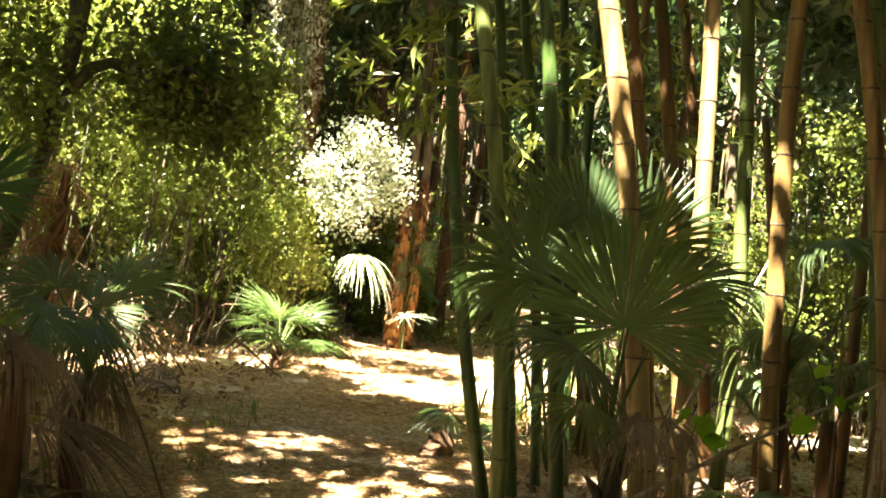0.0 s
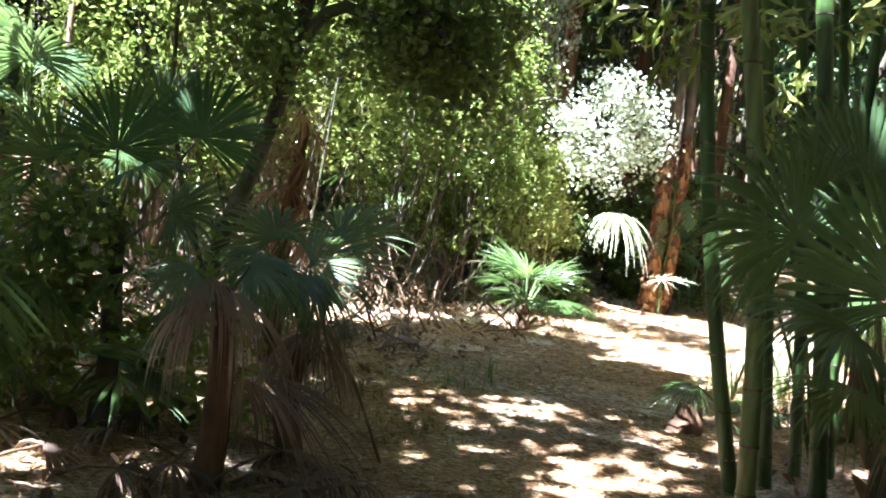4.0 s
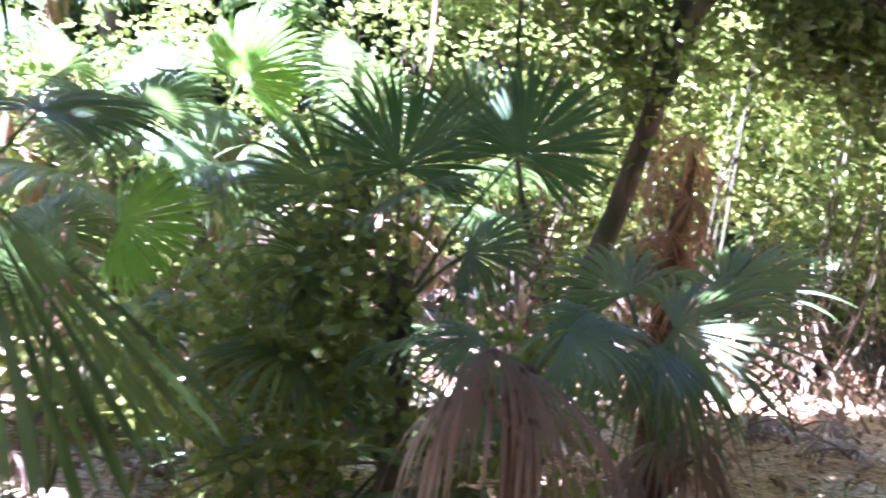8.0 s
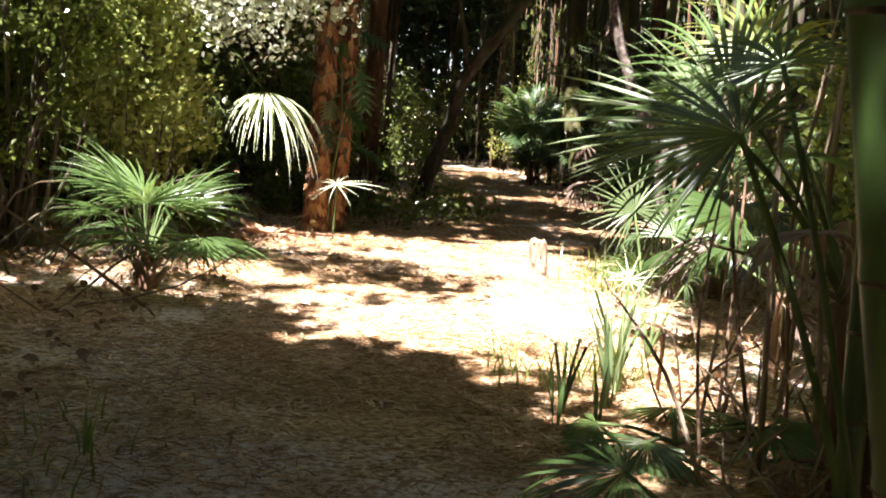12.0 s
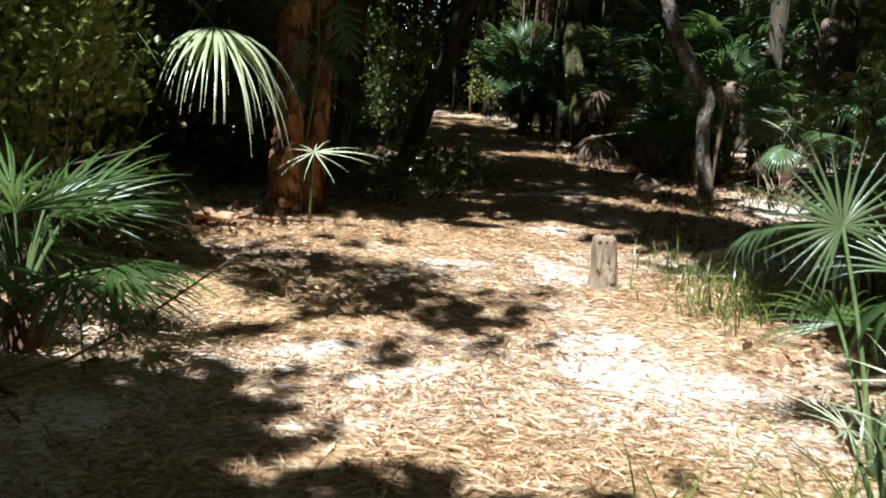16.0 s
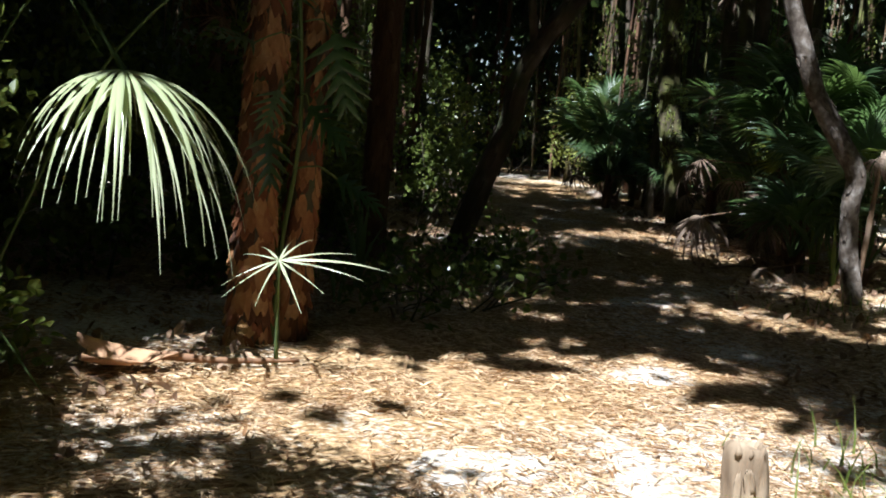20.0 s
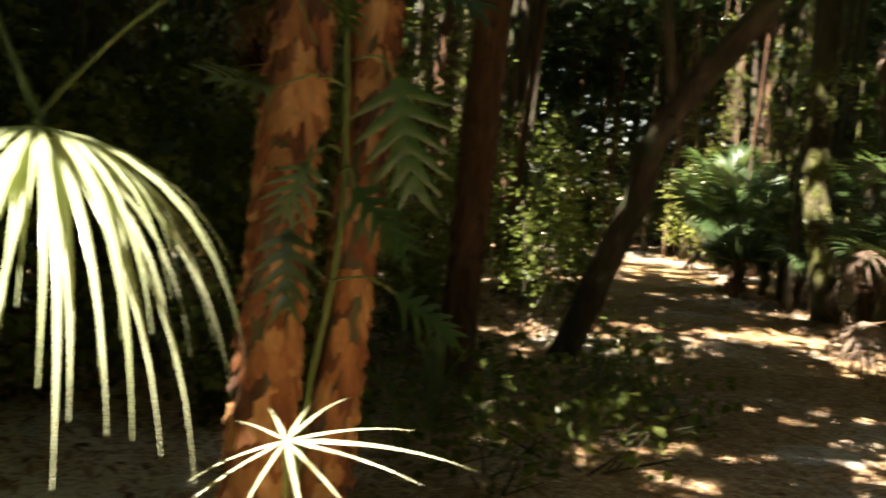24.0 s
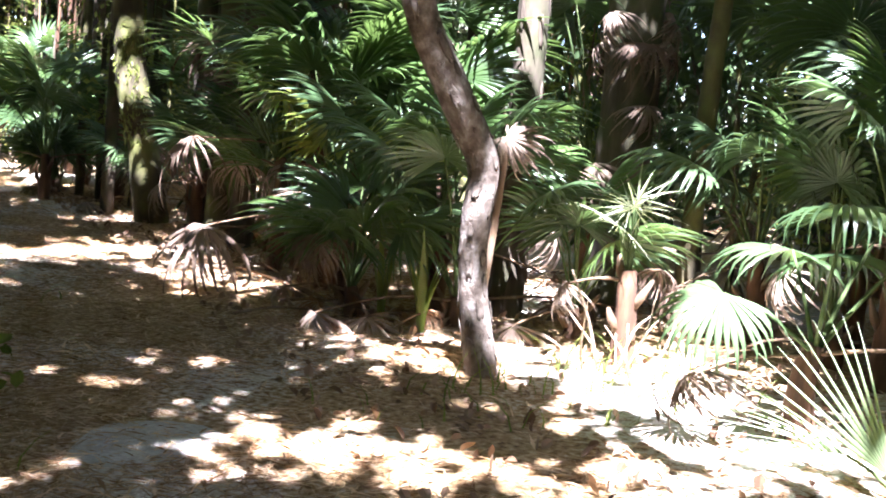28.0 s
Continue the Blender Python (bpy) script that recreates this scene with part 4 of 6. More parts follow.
for i, (x, y, n, kind) in enumerate([(-1.2, 4.4, 8, "green"), (-2.6, 5.3, 9, "stiff"), (-3.6, 4.0, 9, "stiff"), (-0.9, 3.4, 6, "stiff"), (-1.5, 6.2, 8, "palmetto"), (-3.2, 2.6, 8, "blue"), (-4.6, 3.2, 9, "green"), (-4.2, 6.0, 9, "stiff")]):
    palm(x, y, n, 0.5, 0.5, kind, "low fan palm in the shaded thicket", 480 + i, stem=0.1, rise=(10, 80), dead=2, group="thicket palms")

# the dark leaning tree with its arching branch, hung with vines
ta = trunk("leaning_tree", [(-0.2, 5.6, -0.1), (-0.02, 5.5, 0.9), (0.25, 5.2, 1.9), (0.38, 5.15, 2.6), (0.5, 5.2, 3.6), (0.62, 5.35, 4.6), (0.72, 5.45, 5.4)], [0.08, 0.065, 0.06, 0.055, 0.05, 0.035, 0.02], M_BARK, "dark leaning tree with an arching branch hung with vines", seed=41, n=70, sides=20, fissure=0.1)
limb(ta, [(0.36, 5.15, 2.5), (0.62, 5.0, 2.8), (0.95, 4.8, 2.72), (1.2, 4.85, 2.85), (1.45, 4.7, 2.55), (1.7, 4.75, 2.42)], [0.05, 0.045, 0.035, 0.025, 0.012], M_BARK, 42)
limb(ta, [(-0.05, 5.5, 1.0), (0.3, 5.5, 2.0), (0.75, 5.6, 3.4)], [0.03, 0.025, 0.015], M_BARK, 43)
limb(ta, [(-0.1, 5.55, 0.7), (-0.45, 5.4, 1.9), (-0.5, 5.3, 3.4)], [0.022, 0.018, 0.012], M_BARK, 48)
limb(ta, [(0.3, 5.2, 2.2), (0.5, 5.9, 3.4), (0.3, 6.6, 4.4), (0.2, 7.0, 5.0)], [0.06, 0.05, 0.035, 0.02], M_BARK, 44)
g = np.random.default_rng(45)
ends = np.vstack([blob(g, 110, (1.25, 5.0, 2.8), (0.8, 0.45, 0.5)), blob(g, 160, (0.2, 6.6, 4.5), (1.5, 1.1, 1.1), 0.4), blob(g, 50, (1.55, 5.1, 2.5), (0.55, 0.4, 0.8)), blob(g, 60, (0.1, 5.2, 2.7), (0.7, 0.3, 0.8))])
leaves(ta, clumped(g, clear_strip(ends), 36, 0.12), M_LEAF, 0.064, 46, narrow=0.6, oval=True)
dp = trunk("thatched_palm", [(0.5, 5.9, -0.1), (0.5, 5.85, 0.8), (0.55, 5.9, 1.5), (0.6, 6.0, 2.0)], [0.08, 0.07, 0.06, 0.03], M_BARK_RED, "thin orange-brown palm stem hung with dead thatch", seed=47, rough=0.1)
g = np.random.default_rng(471)
for i in range(26):
    a, h = i * 2.4, 0.45 + i * 0.07
    frond(dp, (0.04 * math.cos(a), 0.04 * math.sin(a), h), (0.14 * math.cos(a), 0.14 * math.sin(a), h + 0.08), (math.cos(a), math.sin(a), g.uniform(-1.2, -0.1)), (0.8 * math.cos(a), 0.8 * math.sin(a), 1), "thatch", g.uniform(0.35, 0.6), i, dry=True)

# the leafy wall of vine-hung shrubs behind it
def shrub(x, y, spread, top, n, per, size, mat, label, seed, low=0.2, stems=5, group="", name="shrub"):
    g = np.random.default_rng(seed)
    z = relief(x, y)
    t = thing(name, x, y, z, label, "shrub", group)
    ends = blob(g, n, (x, y, (low + top) / 2), (spread, spread, (top - low) / 2), 0.25)
    for i in range(stems):
        e = ends[int(g.integers(0, n))]
        f0 = np.array((x + g.normal(0, 0.12), y + g.normal(0, 0.12), -0.05))
        m = (f0 + e) / 2 + g.normal(0, 0.12, 3)
        limb(t, [f0, m, e], [min(0.022, spread * 0.018), min(0.016, spread * 0.013), 0.003], M_BARK, seed + i, "branch")
    leaves(t, clumped(g, clear_strip(ends), per, 0.1), mat, size, seed, narrow=0.6, oval=group != "forest shrubs")
    return t


for i, (x, y, s, top, n, m, low) in enumerate([(-0.6, 9.6, 1.2, 4.6, 230, M_LEAF, 0.8), (0.9, 9.9, 1.3, 5.0, 260, M_LEAF_LIME, 1.2), (2.2, 10.4, 1.3, 5.0, 260, M_LEAF, 1.1), (3.4, 11.3, 1.2, 4.6, 260, M_LEAF, 0.7), (4.6, 12.6, 1.0, 3.6, 200, M_LEAF, 0.1),
                                               (0.4, 11.0, 1.2, 5.0, 200, M_LEAF, 0.3), (-2.0, 9.2, 1.2, 4.4, 170, M_LEAF, 0.6), (2.9, 12.2, 1.1, 4.8, 200, M_LEAF, 0.3), (-3.6, 8.2, 1.1, 3.4, 110, M_LEAF, 0.1), (4.3, 10.9, 0.55, 2.6, 90, M_LEAF_LIME, 0.5)]):
    shrub(x, y, s, top, int(n * 0.8), 40, 0.064, m, "tall tangled shrub of small sunlit leaves", 200 + 7 * i, low=low, stems=18, group="thicket shrubs", name="thicket_shrub")
for i, (x, y, s, top) in enumerate(BEHIND):
    shrub(x, y, s, top, 110, 34, 0.055, M_LEAF, "shrub of small sunlit leaves behind the bamboo", 2700 + 9 * i, low=0.3, stems=8, group="shrubs behind the bamboo")
# the spray's paleness is sun glare carried by its leaf colour
ov = shrub(4.75, 9.6, 0.74, 3.24, 150, 26, 0.05, M_LEAF_SUNLIT, "rounded spray of pale sunlit leaves over the trail", 301, low=1.78, stems=0, name="overhanging_branch")
limb(ov, [(3.6, 11.6, -0.05), (3.7, 11.3, 2.2), (4.2, 10.5, 2.9), (4.7, 9.7, 2.5)], [0.04, 0.03, 0.02, 0.008], M_BARK, 302, "branch")

# ---- round the glade ----
palm(3.87, 9.4, 22, 0.45, 0.62, "palmetto", "low bushy palmetto on a dark stub at the glade's edge", 71, stem=0.25, rise=(10, 85), stubs=8)
hf = thing("cabbage_palm", 5.7, 13.95, 0.0, "palm with a rough plated trunk and one hanging frond coloured as sunlit", "palm")
v, f = tube(smooth_line([(0, 0, -0.1), (0.0, 0.02, 1.2), (-0.03, 0.02, 3.0), (-0.1, 0.0, 9.0)], 24), [0.14, 0.13, 0.13, 0.11], 14, 0.05, 51)
part("trunk", meshed("trunk", v, f, M_BARK_RED), hf)
# both blades get their sunlit brightness from the colour
weep(hf, (5.75, 13.9, 2.5), (6.14, 12.38, 1.53), (0.12, -0.85, 0.05), (0.0, 0.1, 1), M_FROND_SUNLIT, 1.2, thick=0.012, segs=40, spread=290, split=0.3, sag=2.6, taper=0.42, ragged=0.35, width=0.95, seed=12)
weep(hf, (5.75, 13.9, 2.4), (6.17, 12.36, 1.5), (0.3, -0.7, -0.3), (0.1, -0.3, 1), M_FROND_SUNLIT, 1.15, thick=0.01, segs=24, spread=170, split=0.28, sag=2.0, taper=0.3, ragged=0.35, width=0.9, seed=13)
sf = thing("young_palm", 7.02, 12.3, 0.0, "young palm with one small split fan coloured as sunlit", "palm")
# this fan's brightness is sun painted into its blade colour
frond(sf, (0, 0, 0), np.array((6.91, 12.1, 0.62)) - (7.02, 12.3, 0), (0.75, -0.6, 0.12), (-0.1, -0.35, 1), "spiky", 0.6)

def plates(name, mat, seed, thin=1.0, wide=1.0, tall=1.0, shield=False):
    """Eight curved flakes that hug a stem of 0.125 m radius."""
    g = np.random.default_rng(seed)
    shapes = []
    for k in range(8):
        w, h, r0 = g.uniform(0.16, 0.34) * wide, g.uniform(0.045, 0.11) * tall, 0.125
        vv, ff, lop = [], [], g.normal()
        for back in (0, 1):
            for a in range(5):
                u = a / 4
                for b in range(4):
                    q = b / 3 - 0.5
                    taper = 1 - 0.45 * (2 * u - 1) ** 4 - (0.25 * u if k % 2 else 0)
                    if shield:
                        taper = (1.05 - 0.62 * abs(2 * u - 1) ** 2.6) * (1 + 0.12 * lop * (u - 0.5))
                    ang = q * 2 * w * taper + 0.03 * g.normal()
                    rr = r0 + 0.005 * thin - 0.008 * back + (0.012 * (1 - u) ** 4 + 0.003 * abs(2 * q) ** 2) * (1 - 0.3 * back) * thin
                    if shield:
                        rr = r0 + 0.004 - 0.012 * back + 0.036 * (1 - u) ** 1.5
                    vv.append((rr * math.sin(ang), rr * math.cos(ang), (u - 0.5) * 2 * h + 0.012 * g.normal() * (u in (0, 1)) - 0.02 * (abs(2 * q) ** 2) * (1 - u)))
        for a in range(4):
            for b in range(3):
                i = a * 4 + b
                ff += [(i, i + 1, i + 5, i + 4), (20 + i, 24 + i, 25 + i, 21 + i)]
            ff += [(a * 4, a * 4 + 4, 24 + a * 4, 20 + a * 4), (a * 4 + 3, 23 + a * 4, 27 + a * 4, a * 4 + 7)]
        ff += [(b, 20 + b, 21 + b, b + 1) for b in range(3)] + [(16 + b, 17 + b, 37 + b, 36 + b) for b in range(3)]
        shapes.append(meshed(name, vv, ff, mat, smooth=not shield))
    return shapes


def clad(t, pts, rad, shapes, n, low, high, seed, name="bark_plate"):
    """Flakes set on a stem, each a part."""
    g = np.random.default_rng(seed)
    line = smooth_line(np.array(pts, float) - pts[0], 80)
    way = np.gradient(line, axis=0)
    radii = np.interp(np.linspace(0, 1, 80), np.linspace(0, 1, len(rad)), rad)
    for k in range(n):
        z = low + (high - low) * k / n + g.uniform(-0.04, 0.04)
        i = int(np.argmin(abs(line[:, 2] - z)))
        r = radii[i] / 0.125
        tilt = Vector((0, 0, 1)).rotation_difference(Vector(way[i])).to_matrix().to_4x4()
        m = Matrix.Translation((line[i, 0], line[i, 1], z)) @ tilt @ pose(0, 0, 0, g.normal(0, 3), g.normal(0, 3), k * 137.5 + g.uniform(-20, 20))
        part(name, shapes[k % len(shapes)], t, m @ Matrix.Diagonal((r, r, g.uniform(0.7, 1.35), 1)))


def thatch(t, low, high, n, size, seed, radius=0.15):
    """Dead fronds hanging down a palm's stem."""
    g = np.random.default_rng(seed)
    for i in range(n):
        a, h = i * 2.4 + g.uniform(-0.4, 0.4), g.uniform(low, high)
        c, d = math.cos(a), math.sin(a)
        frond(t, (c * radius * 0.6, d * radius * 0.6, h - 0.1), (c * (radius + 0.06), d * (radius + 0.06), h), (c, d, -1.2), (1.2 * c, 1.2 * d, 1), "dead", size * g.uniform(0.7, 1.2), i, dry=True)


PLATES = plates("bark_plate", M_PLATE, 52, tall=0.85, wide=1.25, shield=True)
FLAKES = plates("bark_flake", M_BARK_RED, 62, tall=1.5, wide=0.8)
RIDGES = plates("bark_ridge", M_BARK, 63, tall=1.6, wide=0.6)
PALE = plates("bark_flake", M_BARK_WHITE, 64, tall=0.7, wide=0.8, thin=0.8)
for nm, pts, rad, seed in (("a", [(7.08, 12.85, -0.1), (7.08, 12.85, 0.8), (7.1, 12.85, 2.1), (7.2, 12.9, 5), (7.3, 13, 9)], [0.125, 0.105, 0.1, 0.095, 0.08], 52), ("b", [(7.38, 12.95, -0.1), (7.42, 12.95, 0.8), (7.44, 12.95, 2.1), (7.4, 13, 5), (7.3, 13.1, 9)], [0.105, 0.088, 0.085, 0.08, 0.07], 53)):
    pt = trunk("paperbark_trunk", pts, rad, M_BARK, "trunk with curling orange-brown bark plates", seed=seed, group="paperbark pair", sides=24, n=60, fissure=0.06)
    clad(pt, pts, rad, PLATES, 300 if nm == "a" else 240, 0.02, 2.9, seed)

db = thing("dead_palm_leaf", 6.2, 12.38, 0.0, "curled orange-brown palm leaf base with its stalk on the straw", "dead leaf")
vv, ff = [], []
for i in range(9):
    u = i / 8
    for j in range(9):
        q = (j / 8 - 0.5) * math.pi * (1.15 - 0.75 * u)
        r = 0.085 * (1 - 0.72 * u) + 0.012 * math.sin(7 * u + 3 * q)
        vv.append((-0.22 + 0.5 * u, r * math.sin(q) * 1.5, 0.11 - r * math.cos(q) * (0.95 if i else 0.8) + 0.05 * (1 - u) ** 3))
for i in range(8):
    for j in range(8):
        ff.append((i * 9 + j, i * 9 + j + 1, i * 9 + j + 10, i * 9 + j + 9))
sheath = meshed("sheath", vv, ff, M_THATCH)
bm = bmesh.new()
bm.from_mesh(sheath)
bmesh.ops.solidify(bm, geom=bm.faces[:], thickness=0.008)
bm.to_mesh(sheath)
bm.free()
part("sheath", sheath, db, pose(0, 0, 0.0, 15, 0, -8))
v, f = tube(smooth_line([(0.2, -0.02, 0.08), (0.5, -0.08, 0.05), (0.95, -0.1, 0.03)], 10), [0.028, 0.018, 0.01], 8, 0.05, 5)
part("stalk", meshed("stalk", v, f, M_THATCH), db)
weep(db, (6.0, 12.35, 0.05), (6.02, 12.4, 0.12), (-0.8, 0.1, 0.1), (0, -0.3, 1), M_FROND_DEAD, 0.4, dry=True, segs=16, spread=110, split=0.35, sag=0.5, ragged=0.35, seed=91)
dl = thing("dead_palm_leaf", 8.24, 13.2, 0.0, "pale brown crumpled leaf on the ground", "dead leaf")
frond(dl, (0.1, 0.1, 0.02), (0, 0, 0.12), (-0.2, -0.8, 0.6), (0, 0.5, 1), "dead", 0.22, 1, dry=True)

stump = thing("tree_stump", 7.62, 9.5, 0.0, "short weathered stump standing in the straw", "stump")
v, f = tube(smooth_line([(0, 0.0, -0.05), (0.0, 0, 0.06), (-0.01, 0, 0.2), (-0.03, 0.0, 0.34), (-0.03, 0, 0.36)], 12), [0.125, 0.088, 0.078, 0.076, 0.05], 26, 0.05, 54, fissure=0.2)
part("body", meshed("body", v, f, M_DEADWOOD), stump)
g = np.random.default_rng(541)
for k in range(9):
    a, r = k * 0.7, g.uniform(0.05, 0.068)
    c = np.array((math.cos(a) * r - 0.03, math.sin(a) * r, 0.33))
    v, f = tube([c, c + (0, 0, 0.02), c + (g.normal(0, 0.006), g.normal(0, 0.006), g.uniform(0.025, 0.06))], [0.016, 0.013, 0.003], 6, 0.1, k)
    part("splinter", meshed("splinter", v, f, M_DEADWOOD), stump)
clad(stump, [(0, 0, -0.05), (0, 0, 0.06), (-0.01, 0, 0.2), (-0.03, 0, 0.36)], [0.118, 0.088, 0.079, 0.074], plates("bark_flake", M_DEADWOOD, 66, tall=0.6, wide=1.0, thin=0.6), 11, 0.02, 0.3, 66, "bark_flake")
# right of the trail, past the bamboo
yp = thing("young_palm", 6.1, 6.6, 0.0, "young palm with one stiff star-shaped fan at the sunny edge", "palm")
weep(yp, (6.1, 6.6, 0.0), (6.2, 6.93, 0.9), (-0.3, 0.3, 0.8), (-0.5, -0.8, 0.35), M_FROND_PALE, 0.4, segs=26, spread=290, split=0.25, sag=0.35, taper=0.12, ragged=0.1, seed=201)
weep(yp, (6.1, 6.6, 0.0), (6.35, 6.7, 0.75), (0.6, 0.1, 0.6), (-0.5, -0.6, 0.6), M_FROND, 0.5, segs=26, spread=230, split=0.3, sag=0.7, ragged=0.1, seed=202)
weep(yp, (6.1, 6.6, 0.0), (6.15, 6.4, 0.5), (-0.2, -0.5, 0.6), (-0.5, -0.3, 0.8), M_FROND_PALE, 0.45, segs=16, spread=120, split=0.25, sag=0.8, ragged=0.15, seed=203)
weep(yp, (6.1, 6.6, 0.0), (6.3, 6.95, 0.5), (0.4, 0.6, 0.4), (-0.4, -0.3, 0.8), M_FROND, 0.5, segs=22, spread=200, split=0.28, sag=0.9, ragged=0.1, seed=204)
palm(5.35, 6.1, 7, 0.5, 0.3, "spiky", "grassy palm seedling with narrow leaves", 73, stem=0.05, rise=(50, 85), name="palm_seedling")
palm(4.62, 5.72, 4, 0.35, 0.2, "spiky", "thin palm seedling in the straw", 74, stem=0.04, rise=(60, 85), name="palm_seedling")
palm(4.75, 5.1, 5, 0.4, 0.4, "stiff", "low fan palm by the trail with flat fronds", 75, stem=0.05, rise=(5, 25))
ep = thing("fan_palm", 4.95, 4.35, 0.0, "fan palm with a long pale-ribbed leaf arching over the trail's edge", "palm")
v, f = tube(smooth_line([(0, 0, -0.1), (-0.05, 0.02, 0.4), (-0.1, 0.05, 0.8)], 8), [0.09, 0.08, 0.06], 10, 0.1, 76)
part("stem", meshed("stem", v, f, M_BARK_RED), ep)
boots(ep, 0.75, 0.07, 10, np.random.default_rng(76))
BUD = (4.85, 4.4, 0.8)
weep(ep, BUD, (4.2, 4.5, 1.42), (-0.35, 0.75, 0.42), (-0.6, -0.3, 0.75), M_FROND_PALE, 0.8, thick=0.014, segs=26, spread=120, split=0.3, sag=0.35, fold=0.25, taper=0.3, ragged=0.15, seed=761)
weep(ep, BUD, (4.45, 4.75, 1.6), (0.1, 0.5, 0.75), (-0.7, -0.5, 0.3), M_FROND, 0.6, segs=28, spread=200, split=0.35, sag=0.5, ragged=0.12, tip=0.3, seed=762)
weep(ep, BUD, (4.75, 4.85, 1.75), (0.35, 0.4, 0.7), (-0.6, -0.6, 0.3), M_FROND_YELLOW, 0.55, segs=28, spread=200, split=0.35, sag=0.5, ragged=0.12, tip=0.3, seed=763)
weep(ep, BUD, (5.2, 4.9, 1.35), (0.5, 0.6, 0.2), (-0.4, -0.5, 0.8), M_FROND, 0.6, segs=26, spread=210, split=0.4, sag=1.0, tip=0.4, seed=764)
weep(ep, BUD, (4.7, 4.95, 0.95), (-0.1, 0.75, 0.0), (-0.5, -0.2, 0.8), M_FROND_DEAD, 0.6, dry=True, segs=20, spread=120, split=0.35, sag=2.2, ragged=0.3, seed=765)
weep(ep, BUD, (5.1, 4.6, 1.1), (0.5, 0.1, -0.2), (-0.2, -0.3, 0.9), M_FROND_DEAD, 0.6, dry=True, segs=20, spread=120, split=0.35, sag=2.4, ragged=0.3, seed=766)
for k, (x, y, h, r) in enumerate([(4.9, 4.75, 2.6, 0.016), (5.15, 5.0, 2.2, 0.012), (5.35, 4.8, 2.9, 0.018), (5.6, 5.15, 2.4, 0.012), (5.0, 5.2, 1.5, 0.01), (5.5, 5.5, 1.8, 0.011), (5.85, 5.4, 2.6, 0.016), (4.7, 4.9, 1.3, 0.01), (6.2, 5.7, 2.3, 0.013)]):
    g = np.random.default_rng(770 + k)
    w = g.normal(0, 0.12, 4)
    trunk("dead_stalk", [(x, y, -0.05), (x + w[0], y + w[1], h * 0.5), (x + w[0] + w[2], y + w[1] + w[3], h)], [r, r * 0.8, r * 0.4], (M_DEADWOOD, M_STEM_DRY)[k % 2], "thin pale dead stalk standing at the glade's edge", "stalk", sides=6, n=8, seed=770 + k, group="dead stalks")
palm(6.6, 6.0, 7, 0.7, 0.5, "green", "fan palm behind the sunny edge", 77, stem=0.5, dead=2)
palm(8.6, 8.2, 8, 0.6, 0.5, "blue", "fan palm at the glade's edge", 78, stem=0.3, dead=2)
br = thing("fallen_branch", 9.3, 9.5, 0.0, "grey dead branch leaning in the undergrowth", "branch")
v, f = tube(smooth_line([(-0.1, 0.5, 0.03), (0.1, 0.0, 0.25), (0.4, -0.9, 0.7)], 10), [0.05, 0.045, 0.03], 8, 0.08, 55)
part("body", meshed("body", v, f, M_DEADWOOD), br)
lg = thing("rotten_stub", 3.47, 4.38, 0.0, "torn reddish stub of wood at a bamboo foot", "stump")
v, f = tube(smooth_line([(0, 0.0, -0.05), (0.02, 0.02, 0.1), (-0.03, 0.0, 0.21)], 12), [0.14, 0.11, 0.05], 16, 0.1, 56, fissure=0.35)
part("body", meshed("body", v, f, M_BARK_RED), lg)


def lobed(name, mat, length, lobes, seed):
    """A leaf cut to the rib into long pointed lobes, along +Y."""
    g = np.random.default_rng(seed)
    verts, faces = [], []

    def strip(p, d, n, w):
        k = len(verts)
        for u in (0, 0.3, 0.6, 0.85, 1.0):
            c = p + d * u * n + np.array((0, 0, -0.22 * n * u * u))
            s = np.array((-d[1], d[0], 0)) * w * (1 - 0.65 * u - 0.3 * u ** 3)
            verts.extend([c - s, c + (0, 0, w * 0.25), c + s])
        for j in range(4):
            q = k + 3 * j
            faces.extend([(q, q + 1, q + 4, q + 3), (q + 1, q + 2, q + 5, q + 4)])

    for i in range(lobes):
        u = (i + 0.5) / lobes
        for side in (-1, 1):
            a = radians(70 - 45 * u)
            d = np.array((side * math.sin(a), math.cos(a), 0))
            strip(np.array((0, length * u * 0.85, -0.1 * length * u * u)), d, length * (0.5 - 0.22 * abs(u - 0.35)) * g.uniform(0.9, 1.1), length * 0.06)
    strip(np.zeros(3), np.array((0, 1.0, 0)), length, length * 0.07)
    return meshed(name, verts, faces, mat)


